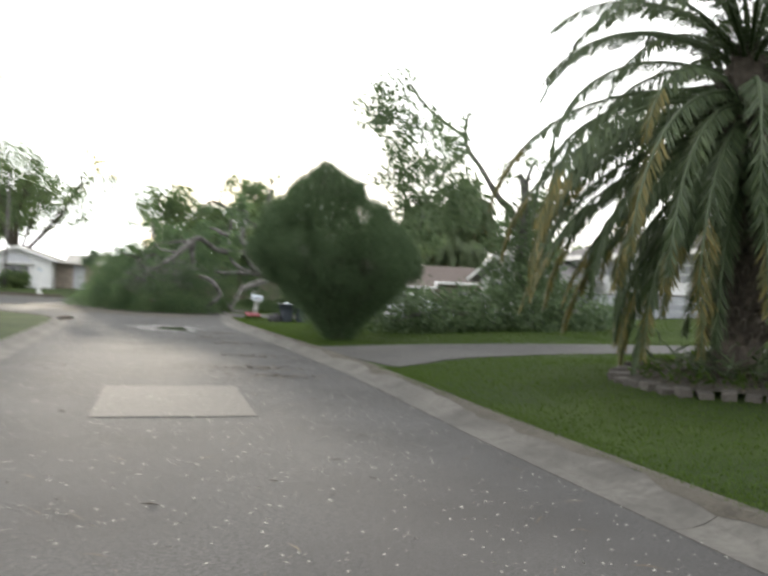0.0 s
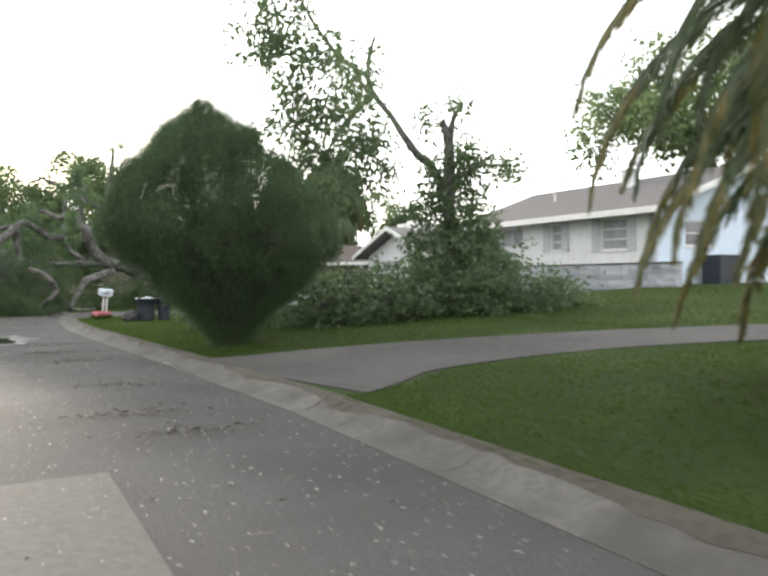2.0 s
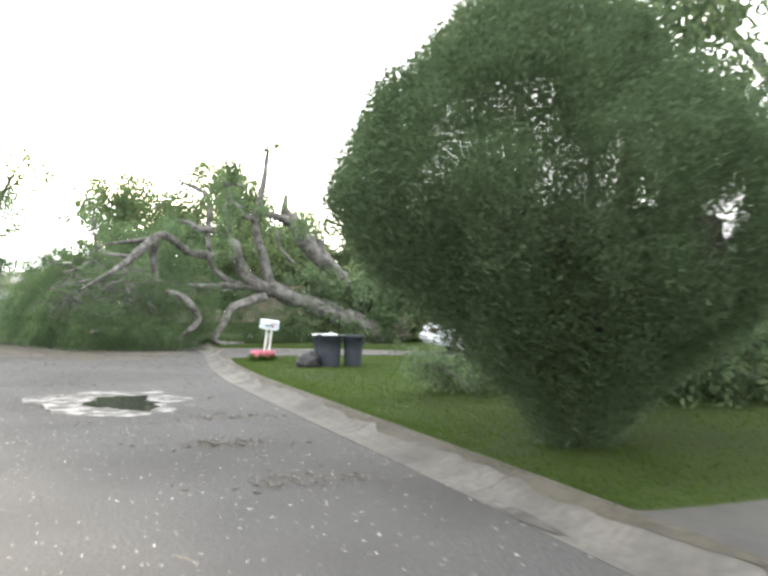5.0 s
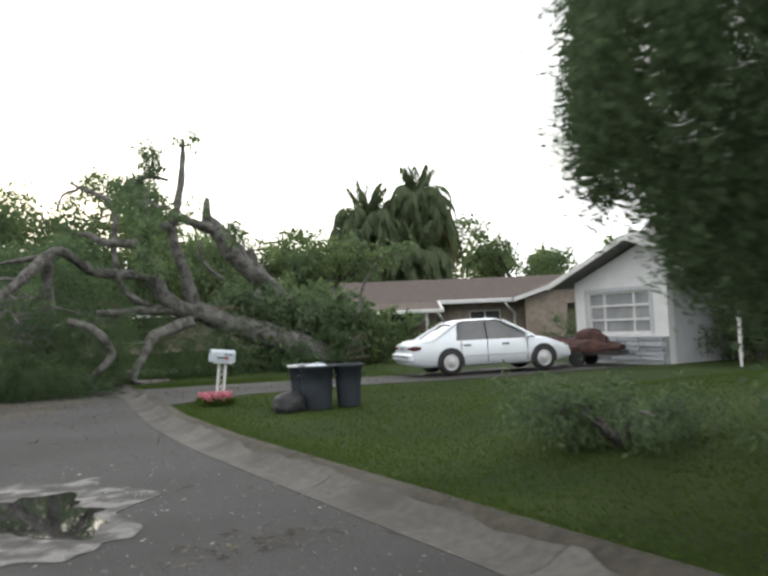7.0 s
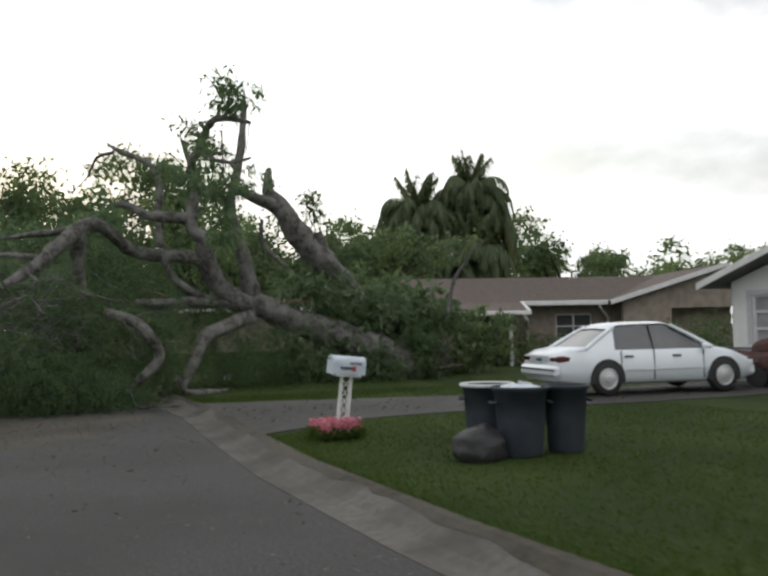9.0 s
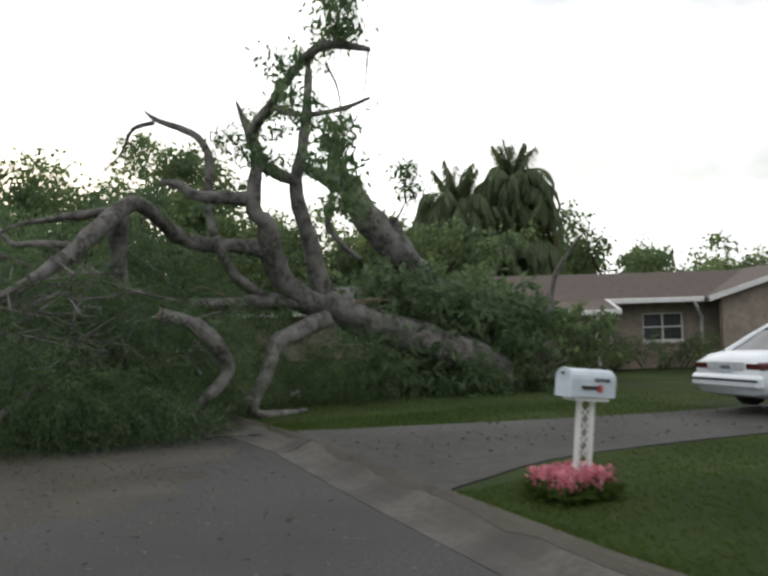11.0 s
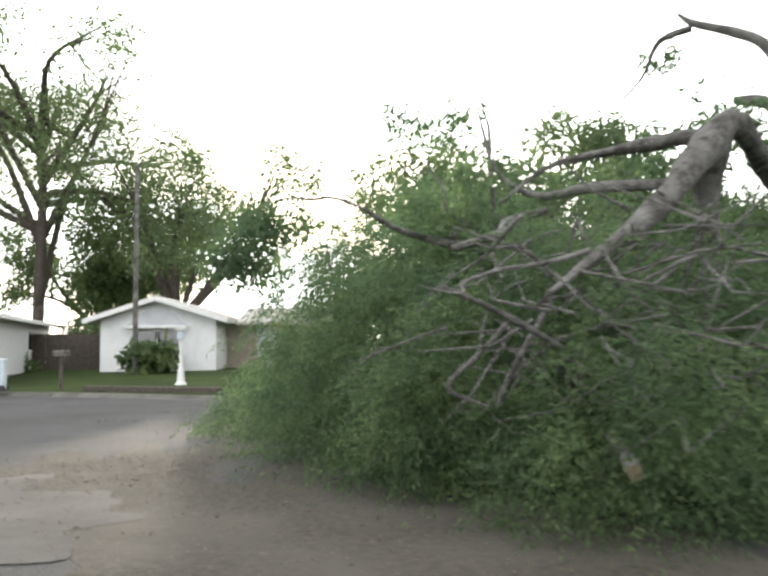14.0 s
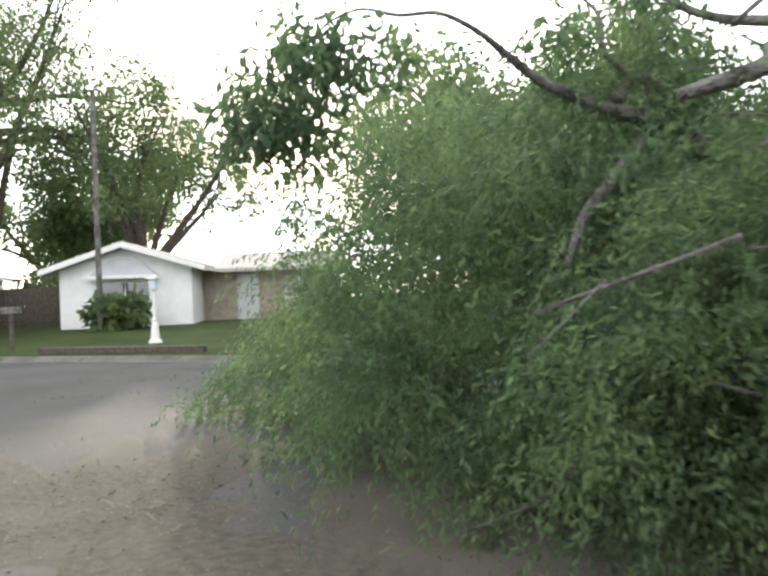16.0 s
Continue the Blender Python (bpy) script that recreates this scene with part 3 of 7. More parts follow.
# ---- houses ----
def window(parent, x, y0, y1, z0, z1, cols, rows, glass=GLASS, bar=0.045, sill=True, name="window", widths=None):
    """A framed window in a wall that faces -x: frame bars, panes behind them, a sill."""
    bm = bmesh.new()
    cuts = [0.0] + list(np.cumsum(widths) / sum(widths)) if widths else [i / cols for i in range(cols + 1)]
    ys = [y0 + (y1 - y0) * c for c in cuts]
    zs = [z0 + (z1 - z0) * i / rows for i in range(rows + 1)]
    lows = [(a + (bar if a == y0 else bar / 2), b - (bar if b == ys[-1] else bar / 2)) for a, b in zip(ys, ys[1:])]
    highs = [(c + (bar if c == z0 else bar / 2), d - (bar if d == zs[-1] else bar / 2)) for c, d in zip(zs, zs[1:])]
    holed_wall(bm, x - 0.03, x + 0.05, y0, ys[-1], z0, zs[-1], [(*p, *q) for p in lows for q in highs])
    fr = part(name, bm, TRIM, parent, "white-painted window frame")
    for a, b in zip(ys, ys[1:]):
        for c, d in zip(zs, zs[1:]):
            part("pane", boxed(x + 0.012, x + 0.022, a + bar * 0.4, b - bar * 0.4, c + bar * 0.4, d - bar * 0.4), glass, fr)
    if sill:
        part("sill", boxed(x - 0.10, x + 0.02, y0 - 0.06, y1 + 0.06, z0 - 0.08, z0 - 0.002, 0.012), TRIM, fr)
    return fr


def stone_courses(parent, x, y0, y1, z0, z1, rng, courses=6):
    """Ledge stones, proud of the wall by different amounts."""
    shapes = []
    for k in range(5):
        bm = bmesh.new()
        box(bm, -0.5, 0.5, -0.5, 0.5, -0.5, 0.5)
        for v in bm.verts:
            v.co += Vector((rng.uniform(-0.1, 0.1), rng.uniform(-0.02, 0.02), rng.uniform(-0.07, 0.07)))
        me = bpy.data.meshes.new("stone")
        bm.to_mesh(me)
        bm.free()
        me.materials.append(STONE)
        shapes.append(me)
    h = (z1 - z0) / courses
    for c in range(courses):
        y = y0
        while y < y1 - 0.05:
            L = min(rng.uniform(0.35, 1.1), y1 - y)
            ob = new("stone", shapes[rng.randint(0, 4)])
            ob.parent = parent
            ob.matrix_basis = Matrix.LocRotScale((x - 0.02, y + L / 2, z0 + h * (c + 0.5)), None, (rng.uniform(0.08, 0.13), L - 0.025, h - 0.02))
            y += L


def gable_roof(parent, ridge_axis, x0, x1, y0, y1, z_eave, z_ridge, material, thick=0.12, name="roof", label=""):
    """Two sloping slabs. ridge_axis 'x' or 'y': the way in which the ridge runs."""
    bm = bmesh.new()
    if ridge_axis == "x":
        m = (y0 + y1) / 2
        prism(bm, [(y0, z_eave), (m, z_ridge), (y1, z_eave), (y1, z_eave - thick), (m, z_ridge - thick), (y0, z_eave - thick)], x0, x1)
    else:
        m = (x0 + x1) / 2
        prism(bm, [(x0, z_eave), (m, z_ridge), (x1, z_eave), (x1, z_eave - thick), (m, z_ridge - thick), (x0, z_eave - thick)], y0, y1)
        for v in bm.verts:
            v.co = Vector((v.co.y, v.co.x, v.co.z))
    bmesh.ops.recalc_face_normals(bm, faces=bm.faces[:])
    roof = part(name, bm, material, parent, label)
    return roof


def shingle_rows(roof, along, a0, a1, low, high, count, material):
    """Proud butt edges of the shingle courses on a slope, from low (o, z) to high (o, z)."""
    bm = bmesh.new()
    for i in range(count):
        k = i / count
        o, z = low[0] + (high[0] - low[0]) * k, low[1] + (high[1] - low[1]) * k
        e = 0.16 * (1 if high[0] > low[0] else -1)
        lo, hi = min(o, o + e), max(o, o + e)
        slope = (high[1] - low[1]) / (high[0] - low[0])
        n = 14
        for j in range(n):
            p, q = a0 + (a1 - a0) * j / n, a0 + (a1 - a0) * (j + 1) / n - 0.006
            zz = [z + slope * (v - o) for v in (lo, hi)]
            ring = [(p, lo, zz[0] + (0.014 if e > 0 else 0.004)), (q, lo, zz[0] + (0.014 if e > 0 else 0.004)), (q, hi, zz[1] + (0.004 if e > 0 else 0.014)), (p, hi, zz[1] + (0.004 if e > 0 else 0.014))]
            vs = [bm.verts.new((v[1], v[0], v[2]) if along == "y" else (v[0], v[1], v[2])) for v in ring]
            bm.faces.new(vs)
    bmesh.ops.recalc_face_normals(bm, faces=bm.faces[:])
    return part("shingles", bm, material, roof)


def house_south():
    """The white house on the bank: local x away from the street, y along it, the origin at its south-west corner."""
    rng = random.Random(5)
    h = thing("house", Matrix.Translation(W(4.5, 15.4, 1.02)) @ pose(0, 0, 0, 0, 0, TURN), "low white house with grey shutters, stone base and grey shingle roof", "house")
    L, D, E = 10.2, 7.6, 2.36
    wins = [(1.1, 2.28, 1.22, 2.22), (4.28, 4.85, 1.28, 2.2), (6.5, 8.7, 1.5, 2.2)]
    bm = bmesh.new()
    holed_wall(bm, 0, 0.2, 0, L, 0.0, E, wins)
    part("wall", bm, WHITEPAINT, h)
    bm = bmesh.new()
    holed_wall(bm, 0, 0.2, -D, 0, 0.0, E, [(-2.55, -1.35, 1.3, 2.1)])
    for v in bm.verts:
        v.co = Vector((-v.co.y, v.co.x, v.co.z))
    ring = [bm.verts.new((x, 0.0, z)) for x, z in ((0, E), (D, E), (D / 2, E + 1.42))]
    ring2 = [bm.verts.new((x, 0.2, z)) for x, z in ((0, E), (D, E), (D / 2, E + 1.42))]
    bm.faces.new(ring)
    bm.faces.new(list(reversed(ring2)))
    bmesh.ops.recalc_face_normals(bm, faces=bm.faces[:])
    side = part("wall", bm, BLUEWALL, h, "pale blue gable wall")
    part("wall", boxed(D - 0.2, D, 0.2, L, 0, E), WHITEPAINT, h)
    part("wall", boxed(0.2, D - 0.2, L - 0.2, L, 0, E), WHITEPAINT, h)
    part("floor", boxed(0.2, D - 0.2, 0.2, L - 0.2, -0.3, 0.02), DARK, h)
    window(h, 0.07, *wins[0], 1, 3, CURTAIN)
    window(h, 0.07, *wins[1], 1, 3, CURTAIN)
    window(h, 0.07, *wins[2], 3, 1, CURTAIN)
    for y0, y1, z0, z1 in wins:
        for a, b in ((y0 - 0.42, y0 - 0.03), (y1 + 0.03, y1 + 0.42)):
            if y0 > 6:
                continue
            sh = part("shutter", boxed(-0.035, -0.001, a, b, z0 - 0.06, z1 + 0.05, 0.006), SHUTTER, h, "grey louvred shutter")
            k = 9
            for i in range(k):
                z = z0 + (z1 - z0) * (i + 0.5) / k
                part("slat", boxed(-0.05, -0.034, a + 0.05, b - 0.05, z - 0.03, z + 0.03), SHUTTER, sh)
    w = window(h, 0.07, -2.55, -1.35, 1.3, 2.1, 1, 2)
    w.matrix_basis = pose(0, 0, 0, 0, 0, 90)
    roof = gable_roof(h, "y", -0.55, D + 0.55, -0.75, L + 0.6, E + 0.05, E + 1.62, SHINGLE, 0.14)
    shingle_rows(roof, "y", -0.75, L + 0.6, (-0.55, E + 0.05), (D / 2, E + 1.62), 18, SHINGLE)
    part("fascia", boxed(-0.60, -0.552, -0.75, L + 0.6, E - 0.12, E + 0.07), TRIM, h)
    part("soffit", boxed(-0.55, 0.0, -0.75, L + 0.6, E - 0.10, E - 0.092), TRIM, h)
    bm = bmesh.new()
    prism(bm, [(-0.58, E + 0.07), (D / 2, E + 1.645), (D + 0.58, E + 0.07), (D + 0.58, E - 0.12), (D / 2, E + 1.45), (-0.58, E - 0.12)], -0.80, -0.752)
    for v in bm.verts:
        v.co = Vector((v.co.y, v.co.x, v.co.z))
    bmesh.ops.recalc_face_normals(bm, faces=bm.faces[:])
    part("rake_board", bm, TRIM, h)
    bm = bmesh.new()
    box(bm, 2.5, 2.95, 3.6, 4.05, E + 0.9, E + 1.75, 0.02)
    box(bm, 2.45, 3.0, 3.55, 4.1, E + 1.75, E + 1.83, 0.02)
    box(bm, 2.6, 2.85, 3.7, 3.95, E + 1.83, E + 1.9, 0.02)
    part("chimney", bm, WHITEPAINT, h)
    bm = bmesh.new()
    tube(bm, [(1.9, 7.0, E + 0.75), (1.9, 7.0, E + 1.22)], [0.045, 0.045])
    part("vent_pipe", bm, TRIM, h)
    base = part("stone_base", boxed(-0.16, -0.004, -1.15, L, -0.25, 0.74), STONE, h, "pale ledge stone base")
    stone_courses(base, -0.16, -1.15, L, -0.05, 0.73, rng, 5)
    part("stone_cap", boxed(-0.24, 0.0, -1.18, L, 0.742, 0.79, 0.01), CONCRETE, h)
    return h


house_south()


def house_gable():
    """The white gable house: its gable faces the street, with a recessed porch on its south side."""
    rng = random.Random(8)
    h = thing("house", Matrix.Translation(W(11.6, 12.3, 0.08)) @ pose(0, 0, 0, 0, 0, TURN), "white gable-fronted house with picture window, stone base and dark porch", "house")
    w0, w1, E, RZ = 2.7, 6.15, 2.2, 3.2
    pw = (3.3, 5.62, 0.80, 1.92)
    bm = bmesh.new()
    holed_wall(bm, 0, 0.2, w0, w1, 0, E, [pw])
    part("wall", bm, WHITEPAINT, h)
    bm = bmesh.new()
    prism(bm, [(0.6, E), (w1, E), (w1, E + 0.03), (3.5, RZ - 0.08), (0.6, E + 0.03)], 0.0, 0.18)
    bmesh.ops.recalc_face_normals(bm, faces=bm.faces[:])
    part("gable", bm, WHITEPAINT, h)
    # recessed porch walls and ceiling: grey in place of white, porch shade in the colour
    bm = bmesh.new()
    box(bm, 3.2, 3.4, 0.2, w0, 0, E)
    part("porch_wall", bm, GREYWALL, h, "porch wall with the porch shade painted in as grey")
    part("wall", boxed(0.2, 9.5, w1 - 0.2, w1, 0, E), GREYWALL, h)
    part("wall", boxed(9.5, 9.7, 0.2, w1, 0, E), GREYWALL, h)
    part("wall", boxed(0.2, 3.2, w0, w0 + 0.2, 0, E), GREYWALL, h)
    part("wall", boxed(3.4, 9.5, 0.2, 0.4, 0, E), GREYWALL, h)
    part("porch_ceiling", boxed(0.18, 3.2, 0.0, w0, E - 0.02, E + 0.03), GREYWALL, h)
    part("floor", boxed(-0.02, 9.5, 0.2, w1, -0.3, 0.02), CONCRETE, h)
    fr = window(h, 0.07, *pw, 3, 3, CURTAIN, 0.06, True, "picture_window", [0.26, 0.48, 0.26])
    part("casing", boxed(-0.02, -0.001, pw[0] - 0.12, pw[0], pw[2], pw[3] + 0.1), SHUTTER, h)
    part("casing", boxed(-0.02, -0.001, pw[1], pw[1] + 0.12, pw[2], pw[3] + 0.1), SHUTTER, h)
    part("casing", boxed(-0.02, -0.001, pw[0], pw[1], pw[3], pw[3] + 0.1), SHUTTER, h)
    roof = gable_roof(h, "x", -0.5, 10.2, 0.38, 6.62, E + 0.02, RZ + 0.12, SHINGLE, 0.12)
    bm = bmesh.new()
    prism(bm, [(0.33, E + 0.03), (3.5, RZ + 0.14), (6.67, E + 0.03), (6.67, E - 0.12), (3.5, RZ - 0.01), (0.33, E - 0.12)], -0.55, -0.502)
    bmesh.ops.recalc_face_normals(bm, faces=bm.faces[:])
    part("rake_board", bm, TRIM, h)
    part("fascia", boxed(-0.5, 10.2, 0.32, 0.378, E - 0.17, E + 0.03), TRIM, h)
    bm = bmesh.new()
    box(bm, 0.6, 1.5, 3.2, 4.7, E + 0.3, RZ + 0.32, 0.02)
    box(bm, 0.8, 1.3, 3.6, 4.3, RZ + 0.32, RZ + 0.44, 0.02)
    part("chimney", bm, WHITEPAINT, h)
    base = part("stone_base", boxed(-0.14, -0.004, w0, w1, -0.2, 0.72), STONE, h, "grey ledge stone base")
    stone_courses(base, -0.14, w0, w1, 0.0, 0.72, rng, 6)
    base2 = part("stone_base", boxed(3.06, 3.196, 0.2, w0, -0.2, 0.72), STONE, h, "grey ledge stone base")
    stone_courses(base2, 3.06, 0.2, w0, 0.0, 0.72, rng, 6)
    bm = bmesh.new()
    tube(bm, [(0.1, 0.7, 0.0), (0.1, 0.7, E)], [0.035, 0.035])
    for i in range(10):
        tube(bm, [(0.1, 0.62, 0.3 + i * 0.18), (0.1, 0.78, 0.39 + i * 0.18)], [0.012, 0.012], 5)
    part("porch_post", bm, TRIM, h, "white scrolled iron porch post")
    return h


house_gable()


def house_brick():
    """The long brick house with the brown roof, facing down the street."""
    h = thing("house", pose(9.0, 52.4, 0.1, 0, 0, 90), "long tan brick house with brown shingle roof and white gutters", "house")
    # local x away from the viewer's side of the street, y towards the west
    L, E = 11.0, 2.1
    wins = [(5.1, 6.4, 0.85, 1.72), (9.75, 10.55, 0.7, 1.7)]
    bm = bmesh.new()
    holed_wall(bm, 0, 0.2, 0, L, 0, E, wins)
    part("wall", bm, BRICK, h)
    part("wall", boxed(0.2, 8, 0, 0.2, 0, E), BRICK, h)
    part("wall", boxed(0.2, 8, L - 0.2, L, 0, E), BRICK, h)
    part("wall", boxed(7.8, 8, 0.2, L - 0.2, 0, E), BRICK, h)
    part("floor", boxed(0.2, 7.8, 0.2, L - 0.2, -0.3, 0.02), DARK, h)
    window(h, 0.07, *wins[0], 2, 2)
    window(h, 0.07, *wins[1], 1, 2)
    roof = gable_roof(h, "y", -0.8, 8.6, -0.6, L + 0.6, E + 0.05, E + 1.15, BROWNSHINGLE, 0.14)
    shingle_rows(roof, "y", -0.6, L + 0.6, (-0.8, E + 0.05), (3.9, E + 1.15), 16, BROWNSHINGLE)
    # the roof runs on lower over the porch
    ys = 7.84
    bm = bmesh.new()
    prism(bm, [(-0.79, E + 0.05), (-1.85, E - 0.28), (-1.85, E - 0.40), (-0.79, E - 0.08)], ys, L + 0.6)
    for v in bm.verts:
        v.co = Vector((v.co.y, v.co.x, v.co.z))
    bmesh.ops.recalc_face_normals(bm, faces=bm.faces[:])
    part("porch_roof", bm, BROWNSHINGLE, h)
    bm = bmesh.new()
    prism(bm, [(-0.78, E + 0.07), (-1.88, E - 0.27), (-1.88, E - 0.42), (-0.78, E - 0.08)], ys - 0.10, ys - 0.002)
    for v in bm.verts:
        v.co = Vector((v.co.y, v.co.x, v.co.z))
    bmesh.ops.recalc_face_normals(bm, faces=bm.faces[:])
    part("rake_board", bm, TRIM, h)
    part("gutter", boxed(-0.91, -0.802, 4.8, ys - 0.1, E - 0.10, E + 0.06, 0.02), TRIM, h, "white metal gutter")
    part("gutter", boxed(-1.96, -1.852, ys - 0.1, L + 0.6, E - 0.42, E - 0.28, 0.02), TRIM, h, "white metal gutter")
    # the wing that faces the street, with a dark car port in it
    gable_roof(h, "x", -1.3, 6.0, -3.2, 4.8, E + 0.03, E + 1.24, BROWNSHINGLE, 0.12, "wing_roof")
    bm = bmesh.new()
    prism(bm, [(-3.25, E + 0.05), (0.8, E + 1.27), (4.85, E + 0.05), (4.85, E - 0.11), (0.8, E + 1.11), (-3.25, E - 0.11)], -1.36, -1.302)
    bmesh.ops.recalc_face_normals(bm, faces=bm.faces[:])
    part("rake_board", bm, TRIM, h)
    bm = bmesh.new()
    holed_wall(bm, -0.95, -0.75, -2.7, 4.3, 0, E - 0.02, [(-1.6, 2.6, 0, 1.85)])
    part("wing_wall", bm, BRICK, h)
    bm = bmesh.new()
    prism(bm, [(-2.7, E - 0.02), (4.3, E - 0.02), (0.8, E + 1.05)], -0.95, -0.75)
    bmesh.ops.recalc_face_normals(bm, faces=bm.faces[:])
    part("gable", bm, BRICK, h)
    for y, x0 in ((5.1, -0.85), (ys + 0.15, -1.9)):
        dz = 0.0 if x0 > -1 else -0.32
        bm = bmesh.new()
        tube(bm, [(x0, y, E - 0.1 + dz), (x0 + 0.05, y - 0.1, E - 0.25 + dz), (-0.12, y - 0.55, E - 0.55 + dz), (-0.06, y - 0.55, E - 0.8 + dz), (-0.06, y - 0.55, 0.1)], [0.05] * 5)
        part("downspout", bm, TRIM, h)
    for y in (ys + 0.5, ys + 2.4):
        part("porch_post", boxed(-1.75, -1.65, y, y + 0.1, 0, E - 0.36), TRIM, h)
    part("door", boxed(-0.03, -0.001, ys + 0.9, ys + 1.8, 0.05, 1.95), DARK, h, "dark shaded front door")
    part("lintel", boxed(-0.02, -0.001, 0, L, E - 0.14, E), BRICK, h)
    return h


house_brick()


def house_far():
    """A low house behind the fallen tree."""
    h = thing("house", pose(-2.5, 58.5, 0.2, 0, 0, 90), "low house with white fascia behind the fallen tree", "house")
    L, E = 15.0, 2.1
    bm = bmesh.new()
    holed_wall(bm, 0, 0.2, 0, L, 0, E, [(3, 4.2, 0.9, 1.8), (9, 10.2, 0.9, 1.8)])
    part("wall", bm, BRICK, h)
    part("wall", boxed(0.2, 7, 0, 0.2, 0, E), BRICK, h)
    part("wall", boxed(0.2, 7, L - 0.2, L, 0, E), BRICK, h)
    part("wall", boxed(6.8, 7, 0.2, L - 0.2, 0, E), BRICK, h)
    part("floor", boxed(0.2, 6.8, 0.2, L - 0.2, -0.3, 0.02), DARK, h)
    window(h, 0.07, 3, 4.2, 0.9, 1.8, 2, 2)
    window(h, 0.07, 9, 10.2, 0.9, 1.8, 2, 2)
    gable_roof(h, "y", -0.8, 7.8, -0.5, L + 0.5, E + 0.05, E + 1.2, SHINGLE, 0.14)
    part("fascia", boxed(-0.86, -0.802, -0.5, L + 0.5, E - 0.10, E + 0.07), TRIM, h)
    return h


house_far()


def house_white():
    """The small white house with the arched window hood at the end of the street."""
    h = thing("house", pose(-29.5, 63.4, 0.5, 0, 0, 110), "small white house with gable, arched window hood and pale tile roof", "house")
    # local -x looks at the street, y runs to the west along the front
    L, E, RZ = 5.0, 2.25, 3.05
    win = (1.6, 3.5, 0.95, 1.75)
    bm = bmesh.new()
    holed_wall(bm, 0, 0.2, 0, L, 0, E, [win])
    part("wall", bm, WHITEPAINT, h)
    bm = bmesh.new()
    prism(bm, [(0, E), (L, E), (L / 2, RZ)], 0.0, 0.2)
    bmesh.ops.recalc_face_normals(bm, faces=bm.faces[:])
    part("gable", bm, WHITEPAINT, h)
    part("wall", boxed(0.2, 9, 0, 0.2, 0, E), WHITEPAINT, h)
    part("wall", boxed(0.2, 9, L - 0.2, L, 0, E), WHITEPAINT, h)
    part("wall", boxed(8.8, 9, 0.2, L - 0.2, 0, E), WHITEPAINT, h)
    part("floor", boxed(0.2, 8.8, 0.2, L - 0.2, -0.6, 0.02), DARK, h)
    part("foundation", boxed(-0.02, 9, 0.0, L, -0.6, -0.002), CONCRETE, h)
    window(h, 0.07, *win, 2, 1)
    bm = bmesh.new()
    ring = [(1.3, 1.95), (3.8, 1.95), (3.8, 2.02)] + [(2.55 + 1.05 * math.cos(a), 2.02 + 0.62 * math.sin(a)) for a in [math.pi * k / 14 for k in range(1, 14)]] + [(1.3, 2.02)]
    prism(bm, ring, -0.22, -0.003)
    bmesh.ops.recalc_face_normals(bm, faces=bm.faces[:])
    part("window_hood", bm, GREYWALL, h, "grey arched hood over the window")
    bm = bmesh.new()
    box(bm, -0.45, -0.22, 1.2, 3.9, 1.85, 1.97, 0.01)
    part("awning", bm, TRIM, h)
    roof = gable_roof(h, "x", -0.55, 9.6, -0.55, L + 0.55, E - 0.02, RZ + 0.15, TILE, 0.14)
    bm = bmesh.new()
    for i in range(34):
        x = -0.45 + i * 0.295
        for sgn in (0, 1):
            y_e, y_r = (-0.55, L / 2) if sgn == 0 else (L + 0.55, L / 2)
            tube(bm, [(x, y_e, E + 0.0), (x, y_r, RZ + 0.17)], [0.06, 0.06], 6)
    part("roof_tiles", bm, TILE, roof, smooth_faces=True)
    bm = bmesh.new()
    prism(bm, [(-0.6, E), (L / 2, RZ + 0.18), (L + 0.6, E), (L + 0.6, E - 0.2), (L / 2, RZ - 0.02), (-0.6, E - 0.2)], -0.6, -0.552)
    bmesh.ops.recalc_face_normals(bm, faces=bm.faces[:])
    part("rake_board", bm, TRIM, h)
    # the lower wing set back on the east side
    bm = bmesh.new()
    holed_wall(bm, 2.6, 2.8, -5.5, 0, 0, E - 0.1, [(-2.3, -1.4, 0.05, 1.95), (-4.6, -3.4, 0.9, 1.8)])
    part("wing_wall", bm, BRICK, h, "shaded tan wing wall")
    part("wing_wall", boxed(2.8, 9, -5.5, -5.3, 0, E - 0.1), BRICK, h, "shaded tan wing wall")
    part("door", boxed(2.66, 2.72, -2.3, -1.4, 0.05, 1.95), GREYWALL, h)
    window(h, 2.67, -4.6, -3.4, 0.9, 1.8, 2, 1)
    bm = bmesh.new()
    prism(bm, [(2.0, E - 0.05), (5.6, E + 0.75), (9.3, E - 0.05), (9.3, E - 0.2), (5.6, E + 0.6), (2.0, E - 0.2)], -6.0, -0.555)
    for v in bm.verts:
        v.co = Vector((v.co.y, v.co.x, v.co.z))
    bmesh.ops.recalc_face_normals(bm, faces=bm.faces[:])
    part("wing_roof", bm, TILE, h)
    return h


house_white()


